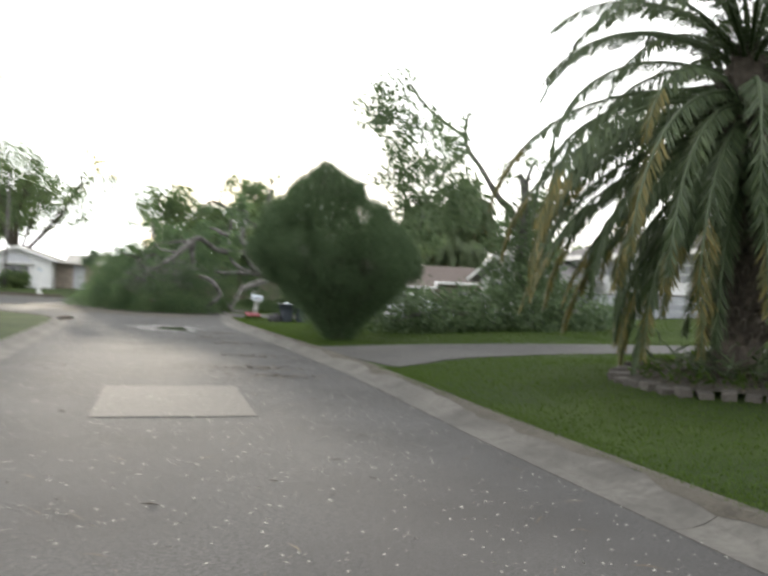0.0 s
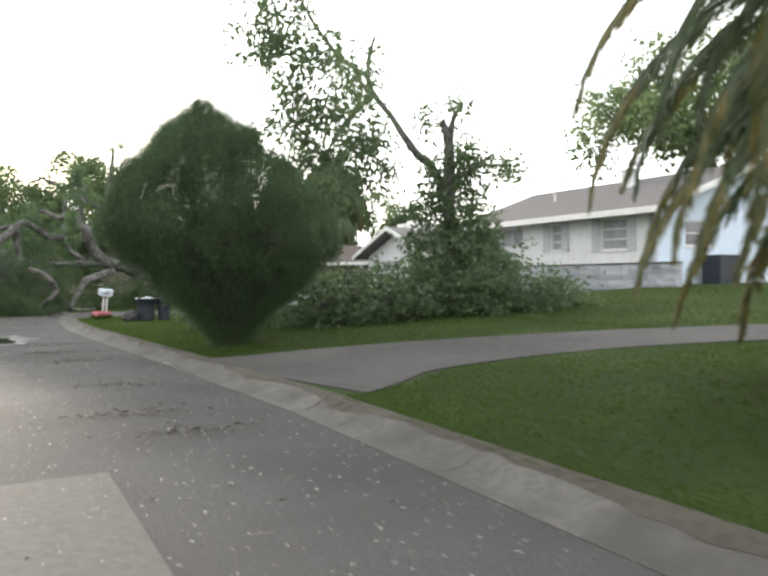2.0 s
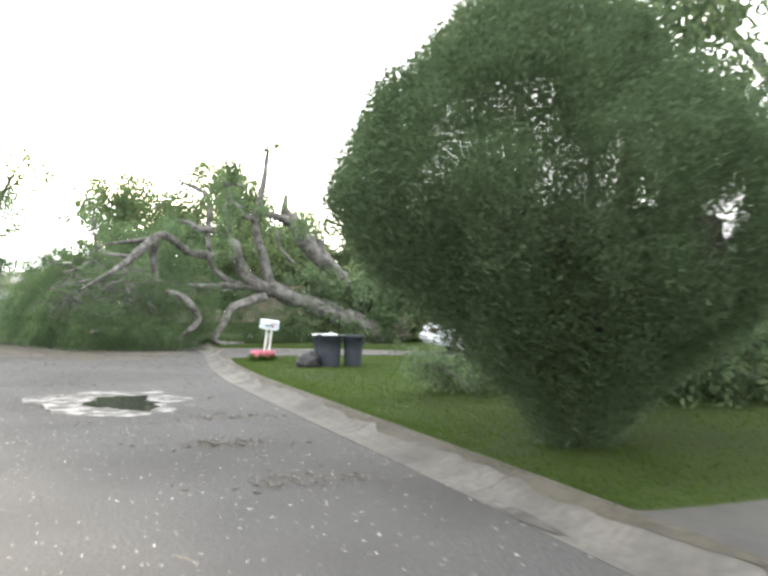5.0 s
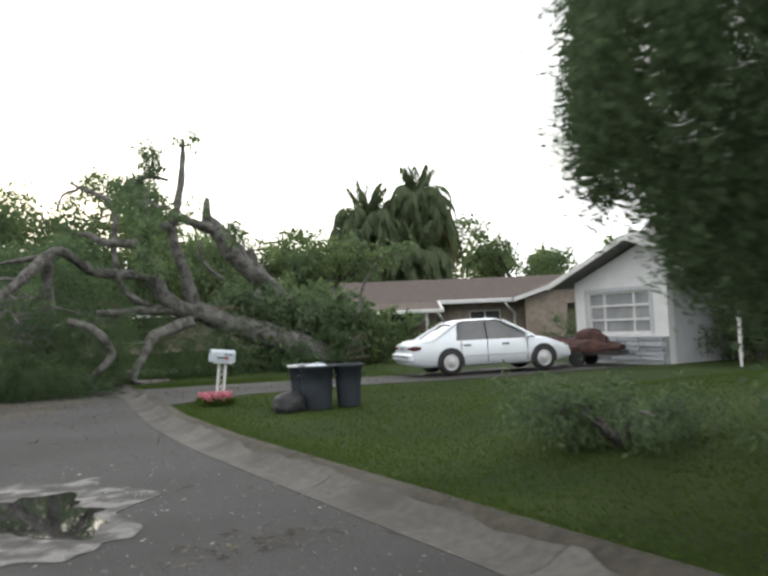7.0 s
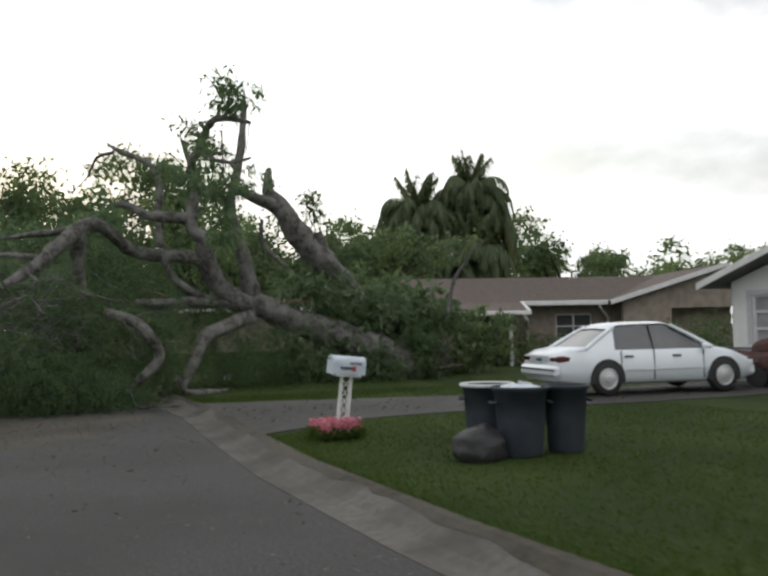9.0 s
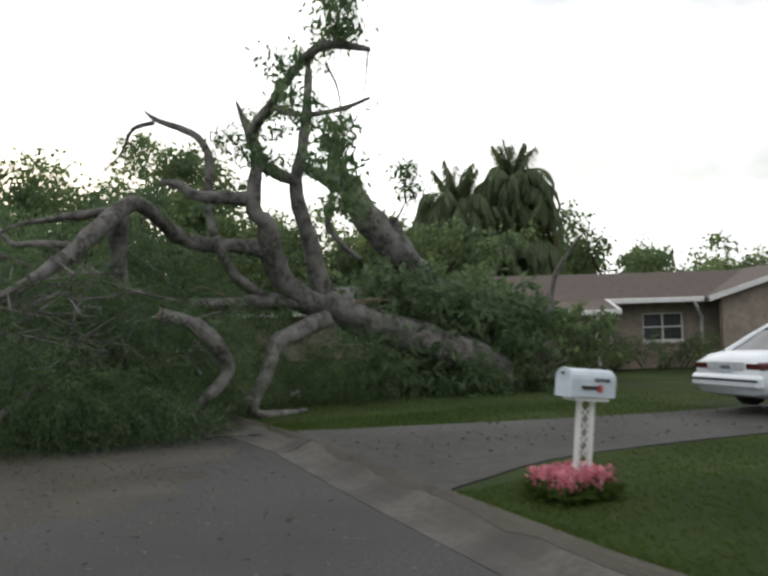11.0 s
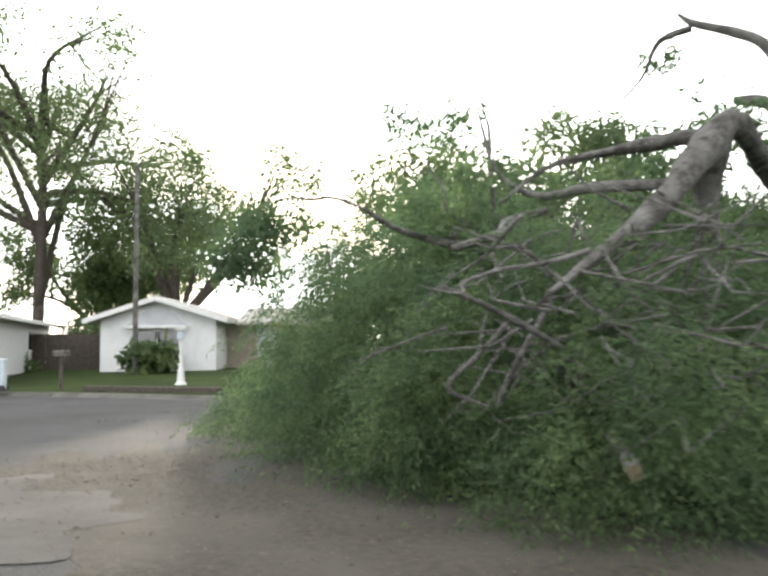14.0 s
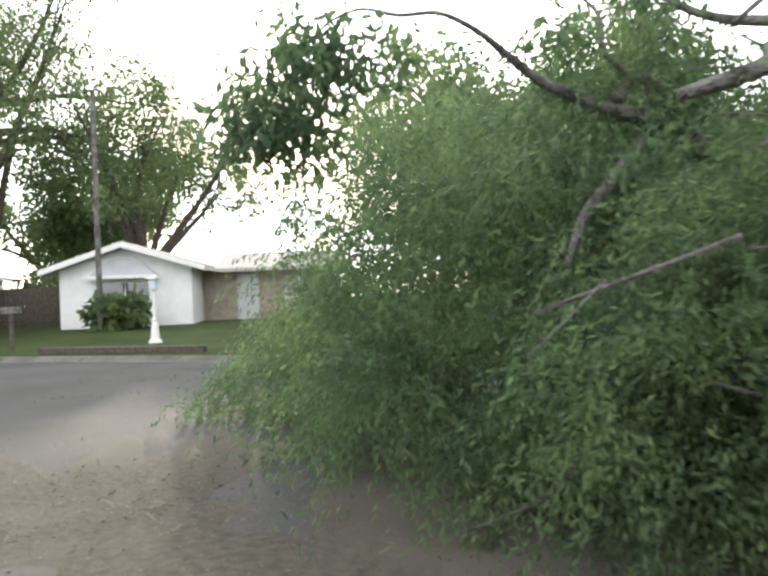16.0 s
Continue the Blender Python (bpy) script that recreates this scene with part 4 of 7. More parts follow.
def house_west():
    h = thing("house", pose(-42.0, 67.5, 0.45, 0, 0, 212.7), "white flat-roofed house with one small window", "house")
    L, E = 14.0, 2.3
    win = (5.0, 6.0, 1.0, 1.9)
    bm = bmesh.new()
    holed_wall(bm, 0, 0.2, 0, L, 0, E, [win])
    part("wall", bm, WHITEPAINT, h)
    part("wall", boxed(0.2, 8, 0, 0.2, 0, E), WHITEPAINT, h)
    part("wall", boxed(0.2, 8, L - 0.2, L, 0, E), WHITEPAINT, h)
    part("wall", boxed(7.8, 8, 0.2, L - 0.2, 0, E), WHITEPAINT, h)
    part("floor", boxed(0.2, 7.8, 0.2, L - 0.2, -0.5, 0.02), DARK, h)
    part("foundation", boxed(-0.02, 8, 0.0, L, -0.6, -0.002), CONCRETE, h)
    window(h, 0.07, *win, 1, 1)
    gable_roof(h, "y", -0.6, 8.6, -0.6, L + 0.6, E, E + 0.7, TILE, 0.12)
    part("fascia", boxed(-0.66, -0.602, -0.6, L + 0.6, E - 0.14, E + 0.02), TRIM, h)
    return h


house_west()


# ---- the fallen tree across the street ----
def fallen_tree():
    rng = np.random.default_rng(11)
    t = thing("fallen_tree", Matrix(), "large uprooted tree lying across the street in full leaf", "tree")
    bm = bmesh.new()
    limb(bm, [(-3.40, 45.14, 0.10, 0.62), (-3.96, 44.86, 0.64, 0.5), (-4.53, 44.62, 0.97, 0.42), (-5.38, 44.48, 1.33, 0.37), (-6.18, 44.29, 1.61, 0.33), (-6.80, 44.15, 1.87, 0.3), (-7.27, 43.82, 2.15, 0.25)], 5, 12, 0.25)
    part("trunk", bm, BARK, t, smooth_faces=True)

    def branch(pts, seg=8, name="limb"):
        b = bmesh.new()
        limb(b, pts, 6, seg + 2, 0.34)
        return part(name, b, BARK, t, smooth_faces=True)

    branch([(-7.06, 44.01, 1.99, 0.26), (-7.65, 43.63, 2.15, 0.25), (-8.00, 43.30, 2.49, 0.22), (-8.17, 42.88, 3.01, 0.21), (-8.23, 42.70, 3.52, 0.19), (-8.44, 42.53, 3.69, 0.15), (-8.45, 42.53, 4.03, 0.13), (-8.41, 42.66, 4.43, 0.115), (-8.31, 42.84, 4.71, 0.11)], 10)
    branch([(-8.16, 42.88, 3.05, 0.160), (-8.78, 42.75, 3.13, 0.144), (-9.36, 42.45, 3.15, 0.133), (-9.75, 42.06, 3.26, 0.125), (-10.01, 41.54, 3.52, 0.125), (-10.25, 40.95, 3.66, 0.133), (-10.53, 40.42, 3.32, 0.152), (-10.85, 39.84, 2.79, 0.125), (-11.22, 39.20, 2.35, 0.075), (-11.57, 38.60, 2.00, 0.04), (-11.8, 38.2, 1.75, 0.018)], 10)
    branch([(-10.35, 40.88, 3.55, 0.070), (-10.90, 40.73, 3.46, 0.077), (-11.49, 40.65, 3.38, 0.049), (-12.08, 40.65, 3.27, 0.028), (-12.6, 40.6, 2.9, 0.014)])
    branch([(-10.41, 40.65, 3.46, 0.14), (-10.53, 41.03, 2.86, 0.13), (-10.47, 41.17, 2.08, 0.1), (-10.58, 41.10, 1.20, 0.07)])
    branch([(-8.48, 42.53, 3.96, 0.13), (-8.93, 42.45, 3.98, 0.12), (-9.45, 42.41, 4.03, 0.1), (-9.78, 42.41, 4.23, 0.083), (-10.12, 42.37, 4.27, 0.05)])
    branch([(-9.25, 43.16, 3.29, 0.08), (-9.42, 43.58, 4.14, 0.08), (-9.39, 43.73, 4.73, 0.085), (-9.45, 43.82, 5.14, 0.09), (-9.63, 43.82, 5.44, 0.08), (-9.97, 43.82, 5.62, 0.07), (-10.45, 43.87, 5.82, 0.06), (-10.67, 43.87, 5.99, 0.025)])
    branch([(-10.49, 43.87, 5.77, 0.05), (-10.93, 43.92, 5.64, 0.04), (-11.17, 43.96, 5.17, 0.025), (-11.52, 43.92, 4.80, 0.012)], 6)
    branch([(-7.25, 44.01, 2.20, 0.23), (-7.41, 43.77, 3.10, 0.175), (-7.63, 43.54, 3.83, 0.15), (-7.70, 43.54, 4.49, 0.14), (-7.55, 43.5, 5.15, 0.125), (-7.45, 43.7, 5.93, 0.1), (-7.42, 43.9, 6.6, 0.08), (-7.40, 44.0, 7.2, 0.045)], 10)
    branch([(-7.71, 43.54, 4.48, 0.13), (-8.06, 43.35, 4.60, 0.13), (-8.33, 43.02, 4.74, 0.115), (-8.49, 43.06, 5.15, 0.097), (-8.59, 42.97, 5.41, 0.077), (-8.72, 42.97, 5.76, 0.05), (-8.78, 42.97, 5.95, 0.015)])
    branch([(-8.31, 42.97, 4.74, 0.115), (-8.45, 42.5, 5.0, 0.105), (-8.3, 41.7, 5.12, 0.095), (-8.02, 40.66, 5.1, 0.085), (-7.62, 38.8, 5.0, 0.07), (-7.21, 36.95, 4.76, 0.058), (-6.9, 36.75, 4.73, 0.05), (-6.6, 36.64, 4.64, 0.032)])
    branch([(-6.62, 36.66, 4.64, 0.012), (-6.66, 36.66, 4.3, 0.008), (-6.7, 36.65, 4.0, 0.004)], 5)
    branch([(-7.0, 36.8, 4.72, 0.03), (-6.95, 36.75, 5.05, 0.018), (-6.8, 36.7, 5.4, 0.008)], 6)
    branch([(-7.95, 40.4, 5.05, 0.05), (-7.5, 39.2, 4.6, 0.042), (-6.95, 37.6, 4.22, 0.034), (-6.62, 36.8, 4.12, 0.02)], 6)
    branch([(-4.06, 45.52, 1.02, 0.28), (-4.53, 45.95, 2.09, 0.28), (-5.14, 45.81, 2.84, 0.29), (-5.70, 45.52, 3.36, 0.33), (-6.23, 45.33, 3.99, 0.3), (-6.61, 45.14, 4.55, 0.265), (-6.9, 45.1, 4.95, 0.19), (-6.93, 45.2, 5.3, 0.14), (-6.92, 45.3, 5.62, 0.09)], 10)
    branch([(-6.62, 45.14, 4.57, 0.2), (-7.10, 44.62, 4.71, 0.15), (-7.51, 43.87, 4.80, 0.123), (-7.70, 43.63, 4.71, 0.11)])
    branch([(-5.51, 45.52, 3.36, 0.125), (-5.57, 45.47, 3.74, 0.136), (-5.67, 45.47, 3.97, 0.12)])
    branch([(-7.05, 44.62, 4.23, 0.05), (-7.06, 44.67, 3.69, 0.06), (-6.71, 44.67, 3.23, 0.06), (-6.42, 44.67, 3.00, 0.04)], 6)
    branch([(-7.64, 43.63, 2.08, 0.16), (-8.44, 42.97, 2.11, 0.143), (-9.08, 42.17, 2.04, 0.107), (-9.48, 41.61, 2.05, 0.07)])
    branch([(-8.31, 43.11, 2.20, 0.106), (-8.77, 42.62, 2.50, 0.1), (-9.01, 42.45, 2.92, 0.083), (-9.09, 42.29, 3.25, 0.06)])
    branch([(-7.19, 42.88, 1.73, 0.17), (-7.73, 42.10, 1.50, 0.16), (-8.06, 41.68, 1.29, 0.146), (-8.17, 41.32, 0.91, 0.116), (-8.36, 41.06, 0.45, 0.105), (-8.44, 40.95, 0.06, 0.08)])
    branch([(-8.45, 40.69, 0.48, 0.07), (-8.35, 40.88, 0.20, 0.075), (-8.00, 41.10, 0.16, 0.07), (-7.56, 41.39, 0.18, 0.05)], 6)
    c = branch([(-9.53, 39.43, 1.78, 0.096), (-9.10, 39.53, 1.64, 0.111), (-8.78, 39.66, 1.32, 0.113), (-8.66, 39.88, 0.96, 0.1), (-8.92, 39.75, 0.60, 0.085), (-9.26, 39.84, 0.31, 0.07)])
    branch([(-12.02, 37.78, 1.94, 0.016), (-12.27, 37.60, 1.84, 0.012), (-12.25, 37.45, 1.75, 0.009), (-12.5, 37.3, 1.8, 0.004)], 6)
    branch([(-11.47, 38.30, 2.10, 0.025), (-11.72, 38.00, 2.00, 0.020), (-12.02, 37.78, 1.94, 0.016)], 6)
    branch([(-12.46, 37.70, 1.82, 0.020), (-12.21, 37.95, 1.70, 0.023), (-11.99, 38.20, 1.57, 0.027), (-11.72, 38.50, 1.38, 0.028)], 6)
    branch([(-12.08, 38.20, 1.56, 0.019), (-12.27, 37.95, 1.32, 0.020), (-12.42, 37.70, 1.10, 0.017), (-12.20, 38.00, 0.95, 0.012)], 6)
    branch([(-11.80, 38.65, 1.78, 0.025), (-11.94, 38.45, 1.47, 0.025), (-12.07, 38.20, 1.18, 0.024), (-12.17, 38.20, 0.94, 0.019)], 6)
    branch([(-12.95, 39.95, 2.37, 0.036), (-12.5, 40.05, 2.51, 0.048), (-12.42, 40.18, 2.65, 0.049), (-12.06, 40.42, 2.78, 0.037)], 6)
    branch([(-10.84, 40.09, 2.89, 0.066), (-11.61, 40.42, 2.98, 0.055), (-12.3, 41.3, 3.1, 0.044), (-12.9, 42.0, 3.6, 0.033), (-13.2, 42.4, 4.5, 0.017)])
    branch([(-13.02, 42.55, 2.87, 0.05), (-13.07, 42.47, 3.68, 0.035), (-13.07, 42.43, 4.27, 0.022), (-13.22, 42.34, 4.79, 0.01)], 6)

    branch([(-12.65, 41.77, 2.30, 0.075), (-12.92, 41.56, 2.53, 0.064), (-13.31, 41.19, 2.58, 0.048), (-13.69, 40.72, 2.69, 0.035), (-13.84, 40.45, 2.77, 0.031), (-14.03, 40.15, 2.91, 0.018), (-14.21, 39.87, 2.96, 0.014), (-14.40, 39.69, 2.92, 0.012), (-14.57, 39.51, 2.92, 0.009), (-14.72, 39.35, 2.80, 0.007), (-14.79, 39.32, 2.66, 0.004)])
    branch([(-12.86, 41.58, 2.66, 0.045), (-13.12, 41.37, 2.83, 0.04), (-13.29, 41.20, 2.65, 0.045)], 6)
    branch([(-13.15, 41.36, 2.84, 0.027), (-13.34, 41.28, 3.00, 0.022), (-13.38, 41.27, 3.28, 0.018), (-13.57, 41.20, 3.48, 0.01)], 6)
    branch([(-13.12, 41.16, 2.34, 0.04), (-13.33, 40.86, 2.05, 0.04), (-13.50, 40.69, 1.82, 0.034), (-13.61, 40.54, 1.50, 0.022)], 6)

    def cut(p, d, r):
        b = bmesh.new()
        d = Vector(d).normalized()
        tube(b, [Vector(p), Vector(p) + d * 0.02], [r, r * 0.98], 10)
        part("cut_end", b, RAWWOOD, t, "freshly sawn pale wood")

    cut((-9.56, 39.44, 1.79), (-1, -0.25, 0.3), 0.095)
    cut((-11.17, 37.74, 0.55), (0.25, -1, 0.05), 0.055)
    b = bmesh.new()
    limb(b, [(-11.5, 39.39, 0.66, 0.06), (-11.3, 38.60, 0.60, 0.055), (-11.17, 37.77, 0.55, 0.055)])
    part("limb", b, BARK, t, smooth_faces=True)
    branch([(-2.3, 45.3, 1.7, 0.06), (-2.12, 45.23, 2.61, 0.05), (-1.8, 45.09, 3.13, 0.035), (-1.4, 44.9, 3.66, 0.012)], 6)
    branch([(-5.75, 44.6, 3.7, 0.03), (-5.7, 43.0, 3.75, 0.02), (-5.72, 41.8, 3.85, 0.012), (-5.75, 41.35, 4.35, 0.005)], 6)
    branch([(-7.1, 37.0, 4.6, 0.02), (-6.98, 36.2, 4.0, 0.012), (-6.95, 36.0, 3.3, 0.005)], 5)
    # torn splinters of pale wood
    for p, q in (((-6.64, 43.98, 2.07), (-5.87, 43.92, 2.09)), ((-9.0, 42.3, 2.2), (-9.6, 41.9, 2.35))):
        b = bmesh.new()
        tube(b, [p, (Vector(p) + Vector(q)) / 2 + Vector((0, 0, 0.03)), q], [0.03, 0.035, 0.006], 6, 0.4)
        part("splinter", b, RAWWOOD, t, "pale torn wood splinter")
    # bare broken limbs sticking through the leaves
    r3 = random.Random(12)
    for i in range(24):
        x = r3.uniform(-13.2, -8.4)
        y = 38.9 + 0.45 * abs(x + 11.0) + r3.uniform(-0.2, 1.6)
        p = Vector((x, y, r3.uniform(0.3, 2.5)))
        d = Vector((r3.uniform(-1, 1), r3.uniform(-0.9, 0.2), r3.uniform(-0.9, 0.7))).normalized()
        L, w = r3.uniform(0.7, 1.7), r3.uniform(0.010, 0.024)
        e = Vector((r3.uniform(-1, 1), r3.uniform(-0.5, 0.5), r3.uniform(-1, 1))) * 0.2 * L
        q = [p, p + d * L * 0.3 + e * 0.7, p + d * L * 0.65 + e, p + d * L]
        q = [Vector((v.x, v.y, max(0.06, v.z))) for v in q]
        branch([(*q[0], w), (*q[1], w * 0.9), (*q[2], w * 0.7), (*q[3], w * 0.35)], 5)
    # thin bare twigs in the broken crown
    b = bmesh.new()
    r2 = random.Random(4)
    for i in range(110):
        x, y, z = r2.uniform(-12.4, -10.4), r2.uniform(38.2, 40.2), r2.uniform(1.0, 2.5)
        d = Vector((r2.uniform(-1, 1), r2.uniform(-1, 0.6), r2.uniform(-0.8, 0.6))).normalized()
        p = Vector((x, y, z))
        L = r2.uniform(0.4, 1.2)
        e = Vector((r2.uniform(-1, 1), r2.uniform(-1, 1), r2.uniform(-1, 1))) * 0.15
        tube(b, [p, p + d * L * 0.5 + e, p + d * L], [r2.uniform(0.01, 0.022), 0.011, 0.004], 5)
    for i in range(30):
        x = r2.uniform(-13.3, -8.8)
        y = 38.7 + 0.35 * abs(x + 11.2) + r2.uniform(-0.4, 1.6)
        p = Vector((x, y, r2.uniform(0.3, 1.9)))
        d = Vector((r2.uniform(-1, 1), r2.uniform(-1, 0.1), r2.uniform(-0.6, 0.9))).normalized()
        L = r2.uniform(0.6, 1.7)
        e = Vector((r2.uniform(-1, 1), r2.uniform(-1, 1), r2.uniform(-1, 1))) * 0.22
        w = r2.uniform(0.008, 0.018)
        tube(b, [p, p + d * L * 0.35 - e * 0.6, p + d * L * 0.7 + e, p + d * L], [w, w * 0.85, w * 0.6, 0.004], 5)
    tagged(part("twig_tangle", b, BARK, t), kind="stuff")

    # the roots torn out of the lawn
    for i in range(16):
        b = bmesh.new()
        a = i * 0.6
        p = Vector((-3.2, 45.1, 0.3))
        d = Vector((0.75, 0.25 + 0.6 * math.cos(a), 0.7 * math.sin(a))).normalized()
        q = [p + d * k for k in (-0.27, 0.50, 0.90, 1.3)]
        q = [Vector((v.x, v.y, max(0.05, v.z))) for v in q]
        tube(b, q, [0.2, 0.12, 0.06, 0.02], 6, 0.3)
        part("root", b, DARKBARK, t)

    front = [(-16.75, 43.9, 0.7, 0.8), (-15.9, 43.9, 2.1, 1.0), (-14.8, 42.3, 1.6, 1.5), (-14.3, 43.6, 2.6, 1.0), (-15.7, 44.7, 2.9, 0.8), (-12.6, 40.7, 2.0, 0.9), (-13.4, 41.8, 2.4, 0.9), (-12.2, 39.8, 1.7, 0.8), (-14.1, 41.0, 0.6, 1.2), (-13.3, 40.6, 1.2, 1.2), (-12.6, 40.2, 0.5, 1.1), (-12.20, 40.42, 0.41, 1.1), (-15.1, 45.2, 2.5, 1.0), (-14.3, 46.0, 3.0, 0.8), (-17.8, 43.7, 0.15, 0.55), (-13.0, 43.4, 1.8, 1.2)]
    mid = [(-16.2, 43.3, 0.6, 0.8), (-14.0, 42.9, 1.9, 0.95), (-12.8, 42.6, 1.7, 1.0), (-13.5, 41.6, 0.9, 1.3), (-14.9, 41.7, 0.4, 1.1), (-12.5, 41.6, 0.8, 1.3), (-15.3, 44.5, 1.9, 1.3), (-16.8, 44.9, 0.7, 0.9)]
    low = [(-11.67, 38.90, 0.90, 1.3), (-10.77, 39.20, 0.80, 1.3), (-9.86, 39.66, 0.80, 1.2), (-9.45, 40.26, 0.61, 1), (-12.07, 40.80, 1.55, 1.0), (-11.08, 40.95, 1.59, 1.2), (-8.98, 42.13, 1.59, 0.9), (-8.90, 41.68, 0.82, 0.9), (-12.4, 39.3, 0.8, 1.0), (-10.18, 41.17, 0.91, 1.2), (-7.55, 43.35, 1.02, 0.9), (-6.61, 43.82, 0.64, 0.9)]
    high = [(-14.1, 46.0, 3.2, 0.5), (-10.48, 42.97, 4.42, 0.4), (-10.7, 42.6, 3.75, 0.4), (-13.22, 42.44, 3.52, 0.46), (-13.29, 42.37, 4.3, 0.31), (-14.0, 42.08, 4.37, 0.23), (-12.6, 47.1, 3.2, 0.6), (-13.01, 41.73, 3.52, 0.36)]
    tufts = [(-8.64, 42.97, 5.27, 0.55), (-7.68, 38.69, 4.85, 0.3), (-7.66, 37.43, 4.8, 0.24), (-7.47, 38.58, 4.55, 0.28), (-7.06, 36.75, 5.1, 0.26), (-7.08, 44.01, 5.2, 0.45), (-6.79, 36.62, 4.9, 0.22), (-7.02, 36.69, 5.32, 0.22), (-8.69, 43.06, 4.80, 0.4), (-9.44, 43.82, 4.04, 0.35), (-8.39, 41.53, 4.8, 0.36), (-8.1, 41.62, 4.5, 0.36), (-8.79, 41.86, 4.95, 0.36), (-7.33, 42.51, 4.85, 0.34), (-7.73, 39.98, 4.65, 0.3), (-7.5, 44.0, 7.2, 0.3), (-7.2, 44.0, 7.3, 0.22), (-8.2, 42.3, 5.5, 0.28), (-6.95, 36.1, 3.6, 0.14), (-6.97, 36.0, 3.35, 0.16), (-6.93, 36.0, 3.05, 0.15), (-6.98, 36.0, 2.8, 0.1), (-10.96, 43.92, 5.37, 0.2), (-7.36, 43.44, 4.99, 0.4)]
    hanging = [(-14.97, 39.25, 2.34, 0.2), (-14.87, 39.29, 2.50, 0.19), (-14.99, 39.24, 2.18, 0.2), (-15.09, 39.20, 2.23, 0.13), (-14.67, 39.37, 2.55, 0.19), (-14.77, 39.33, 2.72, 0.13), (-14.45, 39.56, 2.64, 0.14), (-14.82, 39.31, 2.15, 0.13), (-14.89, 39.28, 2.66, 0.12), (-13.73, 41.13, 3.17, 0.25), (-13.60, 41.18, 2.96, 0.2), (-13.12, 41.37, 3.21, 0.28), (-12.80, 41.50, 3.00, 0.26), (-12.93, 41.34, 2.73, 0.2)]
    root = [(-3.6, 44.3, 0.6, 0.85), (-3.2, 44.8, 0.9, 0.7), (-3.5, 45.4, 1.4, 0.7), (-5.47, 45.24, 2.44, 0.9), (-5.66, 44.95, 0.74, 1), (-6.51, 44.86, 2.25, 0.7), (-4.34, 45.71, 1.87, 1.1), (-3.7, 46.09, 1.1, 0.8), (-3.96, 45.81, 0.64, 1), (-4.81, 46.28, 2.3, 0.8), (-4.44, 44.01, 0.64, 0.8)]
    behind = [(-10.4, 42.6, 2.2, 1.0), (-9.4, 43.2, 2.2, 0.9), (-11.5, 42.6, 2.3, 1.0), (-8.7, 43.7, 1.9, 0.9), (-12.5, 43.6, 2.5, 1.0), (-11.2, 43.8, 2.7, 0.9), (-13.6, 44.6, 2.7, 1.0), (-9.9, 44.3, 2.6, 0.8)]
    rump = [(-2.9, 45.4, 0.7, 0.6), (-3.2, 45.9, 1.9, 0.6), (-4.0, 45.2, 1.7, 0.8), (-5.0, 45.0, 1.9, 0.7), (-5.9, 44.7, 2.3, 0.6), (-4.6, 44.3, 0.6, 0.6), (-6.0, 44.0, 0.6, 0.7)]
    tufts += [(-5.72, 41.4, 4.15, 0.15), (-5.68, 41.4, 3.9, 0.13), (-10.9, 41.2, 3.45, 0.5), (-10.2, 41.5, 3.75, 0.35), (-9.9, 41.9, 3.45, 0.4)]
    for blobs, dens, leaf, reach in ((front + mid, 900, 0.07, 0.62), (low, 1150, 0.056, 0.6), (behind, 420, 0.09, 0.45), ([(x, y, z * 0.9, r * 0.8) for x, y, z, r in root], 330, 0.10, 0.4)):
        P, D = hollowed(*above(*drooping_points(lumps(blobs, rng, 9, 0.36), rng, dens, 7, 15, reach)))
        leaf_mesh("crown", P, D, leaf, leaf * 0.28, LEAF, t, rng)
    for blobs, dens, leaf in ((high, 95, 0.12), (tufts, 85, 0.11), (hanging, 95, 0.09)):
        P, D = above(*clump_points(blobs, rng, dens, 50, 0.11))
        D[:, 2] -= 0.35
        leaf_mesh("crown", P, D, leaf, leaf * 0.36, LEAF, t, rng)
    P, D = above(*clump_points(rump, rng, 75, 9, 0.24))
    leaf_mesh("crown", P, D, 0.27, 0.085, PILELEAF, t, rng, "broad leathery leaves round the torn roots")
    return t


fallen_tree()


